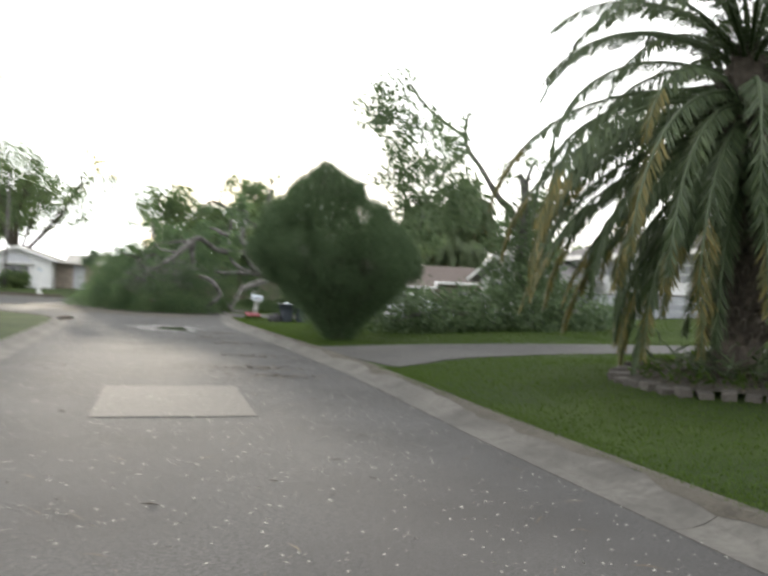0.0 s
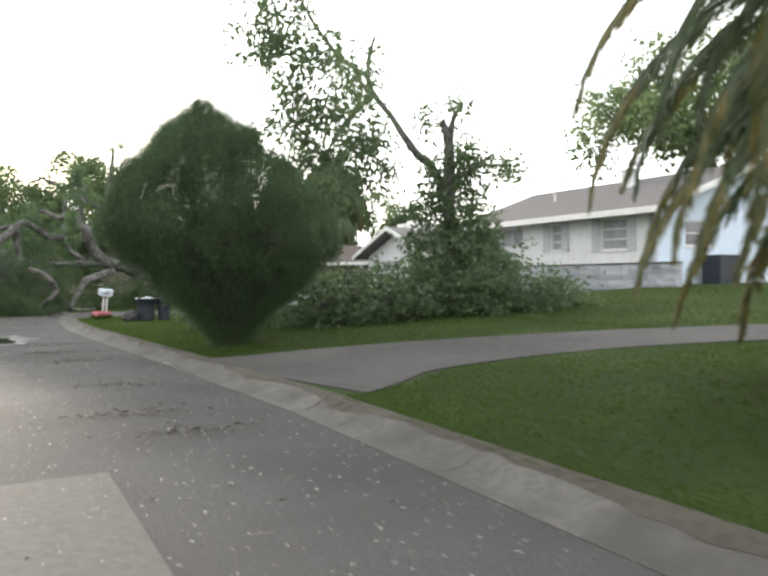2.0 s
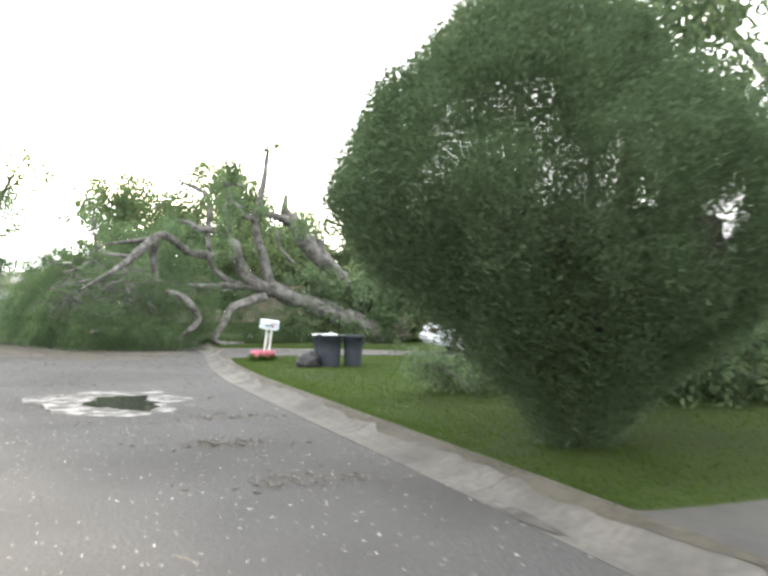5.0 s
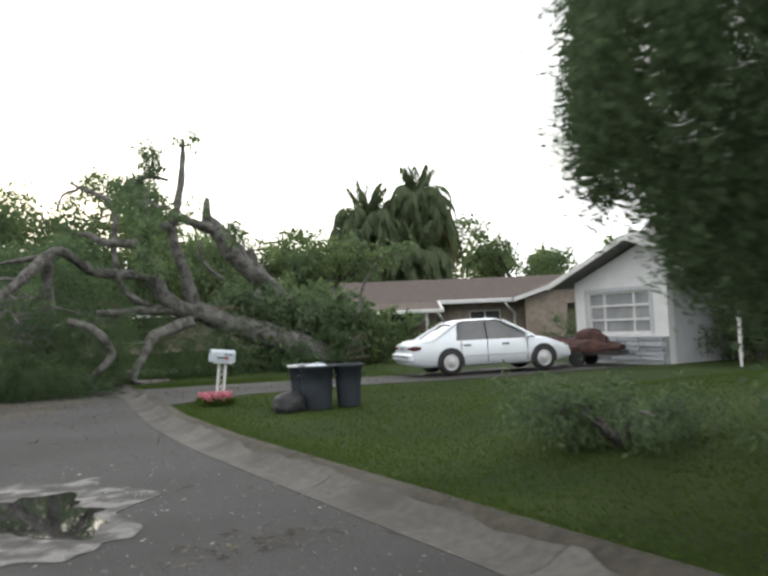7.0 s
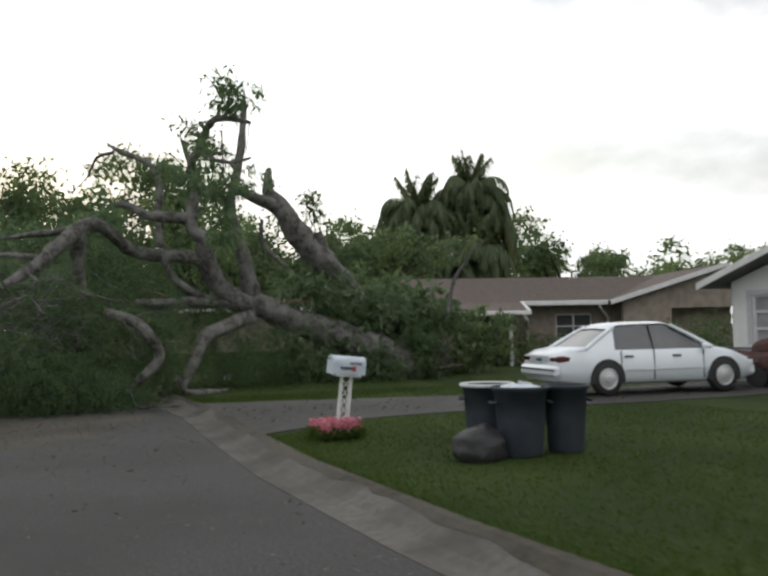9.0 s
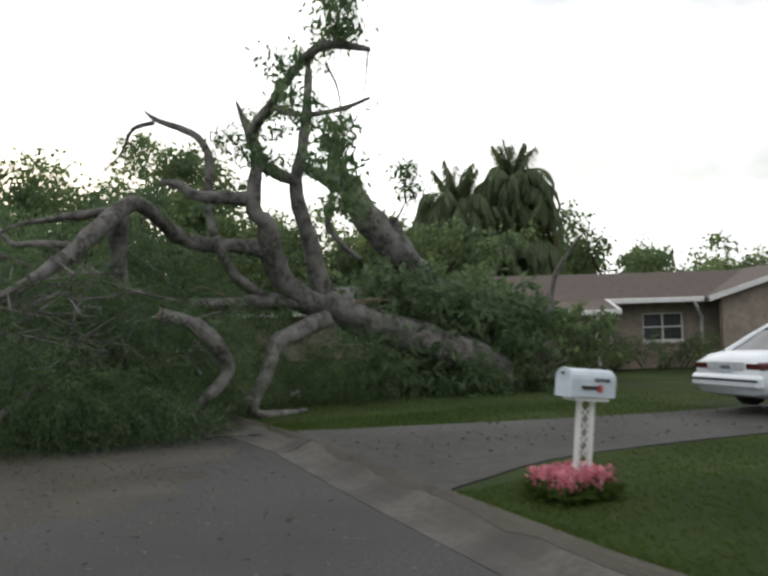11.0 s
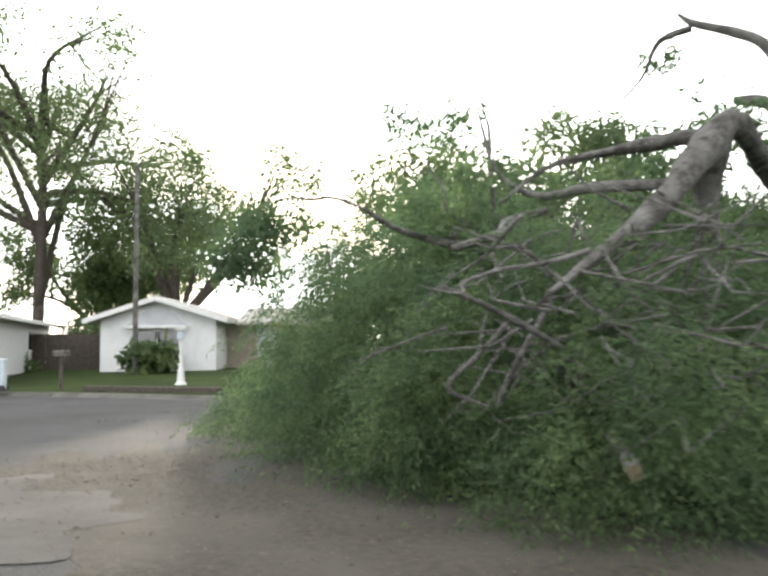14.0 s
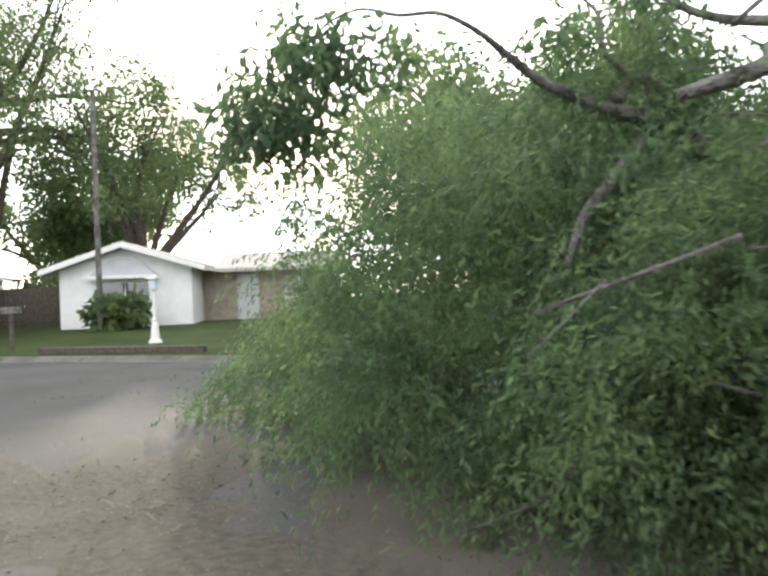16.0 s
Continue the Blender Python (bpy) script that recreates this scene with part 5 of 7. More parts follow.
# ---- the pointed evergreen by the kerb ----
def evergreen():
    rng = np.random.default_rng(3)
    t = thing("evergreen_bush", Matrix.Translation((-0.2, 22.25, 0.15)), "dense dark green teardrop-shaped evergreen beside the kerb", "bush")
    prof = [(0.0, 0.2), (0.05, 0.34), (0.12, 0.58), (0.18, 0.84), (0.25, 1.25), (0.33, 1.8), (0.42, 2.1), (0.5, 2.14), (0.6, 1.95), (0.70, 1.6), (0.78, 1.24), (0.86, 0.84), (0.92, 0.48), (0.97, 0.17), (1.0, 0.02)]
    H = 4.42

    def radius(f):
        for (a, ra), (b, rb) in zip(prof, prof[1:]):
            if f <= b:
                return ra + (rb - ra) * (f - a) / (b - a)
        return 0.02

    bm = bmesh.new()
    for k in range(5):
        a = k * 1.26
        limb(bm, [(0.08 * math.cos(a), 0.08 * math.sin(a), -0.1, 0.12), (0.25 * math.cos(a), 0.25 * math.sin(a), 0.7, 0.09), (0.7 * math.cos(a), 0.7 * math.sin(a), 2.0, 0.06), (0.8 * math.cos(a), 0.8 * math.sin(a), 3.2, 0.03)])
    part("trunk", bm, DARKBARK, t)
    def skew(f):
        return -0.40 * smooth(0.3, 0.75, f) - 0.10 * smooth(0.85, 1.0, f)

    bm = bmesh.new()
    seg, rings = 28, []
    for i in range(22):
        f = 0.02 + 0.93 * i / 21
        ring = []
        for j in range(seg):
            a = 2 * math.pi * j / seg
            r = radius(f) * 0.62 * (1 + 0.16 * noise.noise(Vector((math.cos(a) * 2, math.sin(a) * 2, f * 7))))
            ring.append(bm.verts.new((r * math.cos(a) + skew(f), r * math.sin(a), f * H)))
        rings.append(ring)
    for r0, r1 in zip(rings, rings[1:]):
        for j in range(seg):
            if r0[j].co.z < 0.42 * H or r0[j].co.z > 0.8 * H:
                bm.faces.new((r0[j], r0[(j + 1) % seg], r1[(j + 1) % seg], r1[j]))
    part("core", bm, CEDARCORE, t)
    # sprays: flat upright fans standing out of the skin
    n = 7000
    f = rng.uniform(0, 1, n * 3)
    keep = rng.uniform(0, 2.5, n * 3) < np.array([radius(v) for v in f]) + 0.15
    f = f[keep][:n]
    n = len(f)
    a = rng.uniform(0, 2 * math.pi, n)
    R = np.array([radius(v) for v in f])
    lump = np.array([noise.noise(Vector((math.cos(x) * 5.0, math.sin(x) * 5.0, z * 11))) for x, z in zip(a, f)])
    gap = np.array([noise.noise(Vector((math.cos(x) * 3.1, math.sin(x) * 3.1, z * 8 + 5))) for x, z in zip(a, f)])
    # the skin billows out in rounded cushions with creases between them
    ca, cf = rng.uniform(0, 2 * math.pi, 230), rng.uniform(0.03, 1, 230)
    cr = np.array([radius(v) for v in cf])
    cells = np.stack([cr * np.cos(ca), cr * np.sin(ca), cf * H], 1)
    skin = np.stack([R * np.cos(a), R * np.sin(a), f * H], 1)
    near = np.sqrt(((skin[:, None, :] - cells[None]) ** 2).sum(2)).min(1)
    puff = np.sqrt(np.clip(1 - (near / 0.42) ** 2, 0, 1))
    r = R * (0.93 + 0.07 * lump) * rng.uniform(0.93, 1.0, n) + 0.30 * (puff - 0.6) * np.minimum(1, R / 0.9)
    r[gap > 0.42] *= 0.8
    hole = np.array([noise.noise(Vector((x * math.cos(y) * 7.5, x * math.sin(y) * 7.5, z * H * 6.5))) for x, y, z in zip(r, a, f)])
    solid = (hole < 0.30 + 0.3 * np.abs(f - 0.6) / 0.25) | (f < 0.4) | (f > 0.86)
    r, a, f = r[solid], a[solid], f[solid]
    # inner sprays, so that only small specks of sky show through
    fi, ai = rng.uniform(0.36, 0.86, 900), rng.uniform(0, 2 * math.pi, 900)
    r = np.concatenate([r, np.array([radius(v) for v in fi]) * rng.uniform(0.15, 0.8, 900)])
    a, f = np.concatenate([a, ai]), np.concatenate([f, fi])
    n = len(f)
    C = np.stack([r * np.cos(a) + np.array([skew(v) for v in f]), r * np.sin(a), f * H], 1)
    out = np.stack([np.cos(a), np.sin(a), np.full(n, 0.25)], 1)
    per = 64
    P = np.repeat(C, per, 0) + rng.normal(size=(n * per, 3)) * np.array((0.065, 0.065, 0.10))
    D = np.repeat(out, per, 0) * 0.8 + rng.normal(size=(n * per, 3)) * 0.45 + np.array((0, 0, 0.55))
    leaf_mesh("crown", P, D, 0.042, 0.013, CEDAR, t, rng)
    return t


evergreen()


# ---- the broken tree and its pile of branches on the bank ----
def broken_tree():
    rng = np.random.default_rng(21)
    t = thing("broken_tree", Matrix(), "storm-broken tree with torn limbs and a heap of leafy branches", "tree")

    def branch(pts, seg=8, name="limb", mat=BARK):
        b = bmesh.new()
        limb(b, pts, 5, seg, 0.2)
        return part(name, b, mat, t, smooth_faces=True)

    branch([(4.75, 26.35, 0.2, 0.19), (4.65, 26.4, 1.7, 0.165), (4.56, 26.4, 3.1, 0.15), (4.58, 26.4, 4.56, 0.122), (4.41, 26.4, 5.15, 0.08)], 10, "trunk")
    branch([(4.58, 26.4, 4.5, 0.1), (4.68, 26.4, 5.12, 0.067), (4.85, 26.4, 5.45, 0.035)])
    branch([(4.56, 26.4, 3.1, 0.097), (4.23, 26.65, 4.03, 0.105), (3.87, 26.9, 4.42, 0.106), (3.5, 27.1, 5.0, 0.091), (3.28, 27.25, 5.4, 0.083), (2.84, 27.5, 6.03, 0.076), (2.72, 27.5, 6.55, 0.067), (2.78, 27.5, 7.07, 0.058), (2.96, 27.5, 7.6, 0.009)])
    branch([(2.72, 27.5, 6.43, 0.07), (2.06, 27.2, 6.8, 0.06), (1.47, 25.6, 7.0, 0.048), (1.0, 24.6, 7.5, 0.03)], 6)
    branch([(2.84, 27.5, 5.97, 0.07), (2.2, 27.2, 5.3, 0.06), (1.62, 27.0, 4.3, 0.045), (1.5, 27.0, 3.3, 0.03)], 6)
    branch([(4.6, 26.4, 3.67, 0.089), (5.2, 26.35, 4.01, 0.067), (5.63, 26.3, 4.35, 0.03)], 6)
    branch([(4.2, 25.6, 0.5, 0.08), (3.2, 25.2, 0.9, 0.07), (2.0, 25.0, 0.9, 0.05), (0.9, 24.9, 0.6, 0.03)], 6)
    branch([(4.9, 25.6, 0.6, 0.09), (5.8, 25.2, 1.1, 0.07), (6.8, 25.0, 1.0, 0.04)], 6)
    upper = [(0.97, 24.51, 6.27, 0.85), (0.14, 24.6, 6.44, 0.57), (1.55, 24.43, 5.37, 0.85), (0.97, 24.93, 4.46, 0.81), (2.23, 26.52, 5.12, 0.85), (1.55, 24.85, 3.46, 0.73), (2.32, 26.15, 6.33, 0.63), (2.6, 26.05, 4.09, 0.85), (0.72, 24.51, 7.27, 0.57)]
    stem = [(4.55, 26.5, 4.1, 0.65), (4.1, 26.6, 5.5, 0.28), (4.8, 26.5, 5.4, 0.3), (5.5, 26.3, 3.9, 0.5), (6.2, 26.2, 4.1, 0.22), (4.6, 26.3, 3.0, 0.78), (5.0, 26.2, 2.6, 0.7), (4.1, 26.4, 1.9, 0.55), (4.8, 26.2, 2.0, 0.8), (4.3, 26.2, 1.5, 0.7), (3.9, 26.0, 2.4, 0.4), (5.6, 26.0, 1.5, 0.65), (4.5, 26.3, 3.6, 0.6), (3.8, 26.5, 3.2, 0.35), (5.0, 26.3, 4.5, 0.35), (4.3, 26.5, 4.9, 0.3)]
    pile = [(0.7, 25.1, 0.7, 0.75), (1.7, 25.0, 0.8, 0.8), (2.8, 25.3, 0.95, 0.85), (3.8, 25.4, 1.0, 0.8), (4.9, 25.4, 1.2, 0.9), (5.8, 25.3, 1.15, 0.85), (6.7, 25.3, 0.9, 0.75), (1.5, 25.7, 0.9, 0.65), (5.0, 24.6, 0.85, 0.7), (3.5, 24.6, 0.75, 0.6), (2.3, 24.5, 0.6, 0.55), (6.3, 24.7, 0.8, 0.6), (7.3, 25.6, 0.9, 0.5)]
    for blobs, dens, size in ((upper, 125, 0.15), (stem, 120, 0.15), (pile, 150, 0.14)):
        P, D = above(*clump_points(blobs, rng, dens, 26, 0.17), 0.15)
        leaf_mesh("crown", P, D, size, size * 0.45, PILELEAF, t, rng)
    return t


broken_tree()


# ---- the big date palm with its hanging fronds ----
def frond(bm_r, rng, azim, lift, length, droop, P, D, leaflets=64, width=0.42, base=(0, 0, 0), hang=0.55):
    """One feather leaf: the rib goes into bm_r, its leaflets into the lists P and D."""
    pts, rad = [], []
    pos = Vector(base)
    el = lift
    step = length / 14
    for i in range(15):
        pts.append(pos.copy())
        rad.append(0.035 * (1 - i / 15) + 0.004)
        d = Vector((math.cos(azim) * math.cos(el), math.sin(azim) * math.cos(el), math.sin(el)))
        pos = pos + d * step
        el = max(-1.5, el - droop / 14 * (0.5 + i / 14))
    tube(bm_r, pts, rad, 5)
    for k in range(leaflets):
        u = 0.10 + 0.90 * k / leaflets
        f = u * 14
        i = min(13, int(f))
        p = pts[i].lerp(pts[i + 1], f - i)
        d = (pts[i + 1] - pts[i]).normalized()
        side = d.cross(Vector((0, 0, 1)))
        side = side.normalized() if side.length > 0.05 else Vector((-math.sin(azim), math.cos(azim), 0))
        w = width * math.sin(math.pi * (0.12 + 0.83 * u)) ** 0.6
        for sg in (-1, 1):
            P.append(p)
            D.append((side * sg * 0.7 + d * 0.8 + Vector((0, 0, -hang)) + Vector((rng.uniform(-1, 1), rng.uniform(-1, 1), rng.uniform(-1, 1))) * 0.22).normalized() * w)


def feather_mesh(name, P, D, width, material, parent):
    P, D = np.array([tuple(p) for p in P]), np.array([tuple(d) for d in D])
    rng = np.random.default_rng(1)
    L = np.linalg.norm(D, axis=1, keepdims=True)
    n = len(P)
    d = D / L
    R = np.cross(d, np.array((0, 0, 1.0)) + rng.normal(size=(n, 3)) * 0.25)
    R /= np.maximum(np.linalg.norm(R, axis=1, keepdims=True), 1e-6)
    v = np.empty((n, 6, 3))
    v[:, 0], v[:, 1] = P - R * width * 0.3, P + R * width * 0.3
    v[:, 2] = P + D * 0.5 + R * width * 0.5 + np.array((0, 0, -0.02))
    v[:, 5] = P + D * 0.5 - R * width * 0.5 + np.array((0, 0, -0.02))
    v[:, 3] = v[:, 4] = P + D + np.array((0, 0, -0.10)) * L
    v[:, 3] += R * 0.002
    v[:, 4] -= R * 0.002
    me = bpy.data.meshes.new(name)
    faces = []
    for i in range(n):
        b = 6 * i
        faces += [(b, b + 1, b + 2, b + 5), (b + 5, b + 2, b + 3, b + 4)]
    me.from_pydata(v.reshape(-1, 3).tolist(), [], faces)
    me.materials.append(material)
    ob = new(name, me)
    ob.parent = parent
    return ob


def date_palm():
    rng = random.Random(17)
    t = thing("date_palm", Matrix.Translation(W(-10.85, 3.62, 0.56)), "thick-trunked date palm with green and yellowing hanging fronds", "palm tree")
    bm = bmesh.new()
    limb(bm, [(0, 0, -0.25, 0.40), (0, 0, 0.1, 0.33), (0.01, 0, 0.4, 0.28), (0.02, 0.01, 1.2, 0.26), (0.02, 0, 2.0, 0.27), (0, 0, 2.7, 0.30), (0, 0, 3.2, 0.33), (0, 0, 3.7, 0.30), (0, 0, 4.1, 0.16)], 6, 16, 0.12)
    part("trunk", bm, DARKBARK, t, "rough dark trunk")
    bm = bmesh.new()
    for i in range(260):
        a, z = i * 2.4, 0.4 + 3.2 * i / 260
        r = 0.27 if z < 2.4 else 0.27 + 0.11 * min(1, (z - 2.4) / 0.6)
        p = Vector((math.cos(a) * r, math.sin(a) * r, z))
        d = Vector((math.cos(a), math.sin(a), 0.9)).normalized()
        tube(bm, [p, p + d * rng.uniform(0.10, 0.2)], [0.05, 0.025], 5)
    tagged(part("leaf_base_stubble", bm, DARKBARK, t), kind="stuff")
    hub = (0, 0, 3.7)
    def leaf(azim, lift, length, droop, base, leaflets, width, dry=1.0):
        """A frond, with the leaflets past the share dry of its length gone yellow."""
        b = bmesh.new()
        P, D = [], []
        frond(b, rng, azim, lift, length, droop, P, D, leaflets, width, base)
        rib = part("frond", b, FROND, t)
        cut = 2 * int(leaflets * dry)
        feather_mesh("leaf_blade", P[:cut], D[:cut], 0.024, FROND, rib)
        if cut < len(P):
            tagged(feather_mesh("leaf_tip", P[cut:], D[cut:], 0.024, OLDFROND, rib), "yellowing frond tip")

    # the young crown: arching leaves with open sky between them
    for k in range(30):
        up = k / 30
        leaf(k * 2.399 + rng.uniform(-0.15, 0.15), 0.45 + 0.85 * up + rng.uniform(-0.1, 0.1), rng.uniform(2.8, 3.4), rng.uniform(1.8, 2.3), (0, 0, 3.7 + 0.2 * up), 100, 0.30)
    # grown leaves that arch out level from the head and then droop
    for k in range(18):
        leaf(k * 2.399 + 0.3 + rng.uniform(-0.2, 0.2), rng.uniform(0.1, 0.5), rng.uniform(2.9, 3.8), rng.uniform(1.9, 2.3), (0, 0, rng.uniform(3.2, 3.75)), 110, 0.30, rng.choice((1.0, 1.0, 0.75)))
    # the skirt: older leaves that lean out and hang down all round
    for k in range(86):
        old = k / 86
        lift = 0.1 - 0.85 * old + rng.uniform(-0.12, 0.12)
        leaf(k * 2.399 + 0.7 + rng.uniform(-0.2, 0.2), lift, rng.uniform(3.4, 4.3) - 1.0 * old, 1.65 - 0.8 * old + rng.uniform(-0.1, 0.15), (0, 0, 3.45 - 0.9 * old), 116, 0.30, rng.choice((1.0, 0.8, 0.7, 0.62)))
    return t


date_palm()


def palm_ring():
    """Edging blocks laid in a ring round the palm's bed."""
    rng = random.Random(2)
    root = thing("edging_ring", Matrix(), "ring of weathered edging blocks round the palm bed", "edging")
    shapes = []
    for k in range(4):
        bm = boxed(-0.5, 0.5, -0.5, 0.5, -0.5, 0.5, 0.08)
        for v in bm.verts:
            v.co += Vector((rng.uniform(-0.05, 0.05), rng.uniform(-0.05, 0.05), rng.uniform(-0.05, 0.05)))
        me = bpy.data.meshes.new("edging_block")
        bm.to_mesh(me)
        bm.free()
        me.materials.append(RINGSTONE)
        shapes.append(me)
    cs, cn, R = -10.7, 3.95, 1.55
    for i in range(38):
        a = 2 * math.pi * i / 38
        s, n = cs + R * math.cos(a), cn + R * math.sin(a)
        ob = new("edging_block", shapes[i % 4])
        ob.parent = root
        ob.matrix_basis = Matrix.Translation(W(s, n, lawn(s, n) + 0.02)) @ pose(0, 0, 0, rng.uniform(-6, 6), rng.uniform(-6, 6), TURN + 90 - math.degrees(a) * -1 + rng.uniform(-8, 8)) @ Matrix.Diagonal((0.16, 0.31, rng.uniform(0.07, 0.15), 1))
    bm = bmesh.new()
    hub = bm.verts.new(W(cs, cn, lawn(cs, cn) + 0.06))
    last = None
    for q in range(1, 6):
        row = []
        for k in range(32):
            a = 2 * math.pi * k / 32
            sx, nx = cs + (R - 0.04) * q / 5 * math.cos(a), cn + (R - 0.04) * q / 5 * math.sin(a)
            row.append(bm.verts.new(W(sx, nx, lawn(sx, nx) + 0.055 + 0.02 * noise.noise(Vector((sx * 2, nx * 2, 0))))))
        for k in range(32):
            m = (k + 1) % 32
            bm.faces.new((hub, row[k], row[m]) if last is None else (last[k], row[k], row[m], last[m]))
        last = row
    bmesh.ops.recalc_face_normals(bm, faces=bm.faces[:])
    if sum(f.normal.z for f in bm.faces) < 0:
        bmesh.ops.reverse_faces(bm, faces=bm.faces[:])
    tagged(link("palm_bed", bm, MULCH), "brown mulch bed with fallen leaves under the palm", "flower bed", kind="structure")


palm_ring()


def bed_litter():
    rng = np.random.default_rng(40)
    a, q = rng.uniform(0, 2 * math.pi, 1500), np.sqrt(rng.uniform(0, 1, 1500)) * 1.45
    sn = np.stack([-10.7 + q * np.cos(a), 3.95 + q * np.sin(a)], 1)
    P = np.array([tuple(W(u, v, lawn(u, v) + 0.075)) for u, v in sn])
    tagged(leaf_mesh("leaf_litter", P[:900], rng.normal(size=(900, 3)) * np.array((1, 1, 0.25)), 0.10, 0.035, LITTER, None, rng, spread=0.6, flat=True), "dry brown leaves lying in the palm bed", "litter", kind="stuff")
    tagged(leaf_mesh("weeds", P[900:], rng.normal(size=(600, 3)) * np.array((0.8, 0.8, 0.2)) + np.array((0, 0, 0.7)), 0.16, 0.03, BLADE, None, rng, spread=0.6), "green weeds growing in the palm bed", "weeds", kind="stuff")
    P = np.array([tuple(W(-10.85, 3.62, 0.62))]) + rng.normal(size=(500, 3)) * np.array((0.3, 0.3, 0.12))
    fern = thing("fern", Matrix(), "dark fern growing round the foot of the palm", "fern")
    leaf_mesh("fronds", P, rng.normal(size=(500, 3)) * np.array((1, 1, 0.3)) + np.array((0, 0, 0.5)), 0.3, 0.035, FROND, fern, rng)


bed_litter()


# ---- loose things on the lawns ----
def mailbox():
    rng = random.Random(6)
    z0 = lawn(13.3, 0.95)
    m = thing("mailbox", Matrix.Translation(W(13.35, 0.9, z0) - Vector((0.09, 0, 0))) @ pose(0, 0, 0, 0, 6, 0) @ pose(0, 0, 0, 0, 0, TURN), "large pale grey metal mailbox on two white posts", "mailbox")
    # local x away from the street, the door towards it
    bm = bmesh.new()
    ring = [(-0.09, 0.0), (0.09, 0.0), (0.09, 0.13)] + [(0.09 * math.cos(a), 0.13 + 0.08 * math.sin(a)) for a in [math.pi * k / 8 for k in range(1, 8)]] + [(-0.09, 0.13)]
    prism(bm, [(y, z + 0.75) for y, z in ring], -0.20, 0.20)
    bmesh.ops.recalc_face_normals(bm, faces=bm.faces[:])
    part("box", bm, MAILMETAL, m)
    bm = bmesh.new()
    prism(bm, [(y * 1.04, (z - 0.1) * 1.04 + 0.85) for y, z in ring], -0.222, -0.202)
    bmesh.ops.recalc_face_normals(bm, faces=bm.faces[:])
    d = part("door", bm, MAILMETAL, m)
    part("latch", boxed(-0.24, -0.223, -0.015, 0.015, 0.91, 0.93, 0.003), BLACK, d)
    f = part("flag", boxed(-0.12, 0.03, -0.102, -0.0915, 0.81, 0.835), BLACK, m, "dark signal flag")
    part("flag_tip", boxed(0.031, 0.07, -0.103, -0.0915, 0.79, 0.845), REDPAINT, f)
    bm = bmesh.new()
    for i in range(5):
        box(bm, 0.0 + i * 0.03, 0.018 + i * 0.03, -0.0935, -0.0905, 0.865, 0.895)
    part("number_bars", bm, BLACK, m)
    part("bracket", boxed(-0.16, 0.16, -0.07, 0.07, 0.72, 0.748), TRIM, m)
    for x in (-0.06, 0.06):
        part("post", boxed(x - 0.017, x + 0.017, -0.017, 0.017, -0.1, 0.72, 0.004), TRIM, m)
    bm = bmesh.new()
    for i in range(6):
        z = 0.08 + i * 0.1
        tube(bm, [(-0.043, 0, z), (0, 0, z + 0.05), (0.043, 0, z)], [0.006] * 3, 5)
        tube(bm, [(-0.043, 0, z + 0.1), (0, 0, z + 0.05), (0.043, 0, z + 0.1)], [0.006] * 3, 5)
    part("scrollwork", bm, TRIM, m)
    r2 = np.random.default_rng(9)
    fl = thing("flower_bed", Matrix.Translation(W(13.35, 0.9, z0) - Vector((0.15, 0, 0))) @ pose(0, 0, 0, 0, 0, TURN), "bright pink flowers planted round the mailbox foot", "flowers")
    P = r2.uniform(-1, 1, size=(1300, 3)) * np.array((0.25, 0.23, 0.07)) + np.array((0, 0, 0.15))
    P = P[np.abs(P[:, 2]) < 0.3]
    D = r2.normal(size=(len(P), 3)) + np.array((0, 0, 0.8))
    leaf_mesh("petals", P, D, 0.038, 0.038, PINK, fl, r2)
    P = r2.uniform(-1, 1, size=(1400, 3)) * np.array((0.26, 0.26, 0.03)) + np.array((0, 0, 0.04))
    leaf_mesh("foliage", P, r2.normal(size=(1400, 3)) + np.array((0, 0, 1.0)), 0.11, 0.03, BLADE, fl, r2)


mailbox()


def trash_can(s, n, h, r, lidded, label):
    z0 = lawn(s, n)
    t = thing("trash_can", Matrix.Translation(W(s, n, z0)), label, "trash can", "trash cans on the verge")
    bm = bmesh.new()
    seg = 26
    prof = [(0.80, 0.0), (0.82, 0.02), (0.90, h * 0.5), (0.985, h * 0.94), (1.04, h * 0.945), (1.05, h), (0.98, h), (0.95, h * 0.94), (0.78, 0.04)]
    rings = [[bm.verts.new((r * k * math.cos(2 * math.pi * j / seg), r * k * math.sin(2 * math.pi * j / seg), z)) for j in range(seg)] for k, z in prof]
    for r0, r1 in zip(rings, rings[1:]):
        for j in range(seg):
            bm.faces.new((r0[j], r0[(j + 1) % seg], r1[(j + 1) % seg], r1[j]))
    bm.faces.new(rings[-1])
    bm.faces.new(list(reversed(rings[0])))
    part("body", bm, BINGREY, t, smooth_faces=True)
    bm = bmesh.new()
    ring = [(math.cos(2 * math.pi * j / 30) * r * 1.06, math.sin(2 * math.pi * j / 30) * r * 1.06, h) for j in range(31)]
    tube(bm, ring, [0.018] * 31, 6, cap=False)
    part("rim", bm, RIMLIGHT if lidded else BINGREY, t, "pale worn rim" if lidded else "")
    for sg in (-1, 1):
        bm = bmesh.new()
        tube(bm, [(sg * r * 0.97, -0.09, h * 0.80), (sg * r * 1.13, -0.07, h * 0.78), (sg * r * 1.13, 0.07, h * 0.78), (sg * r * 0.97, 0.09, h * 0.80)], [0.014] * 4, 6)
        part("handle", bm, BINGREY, t)
    return t


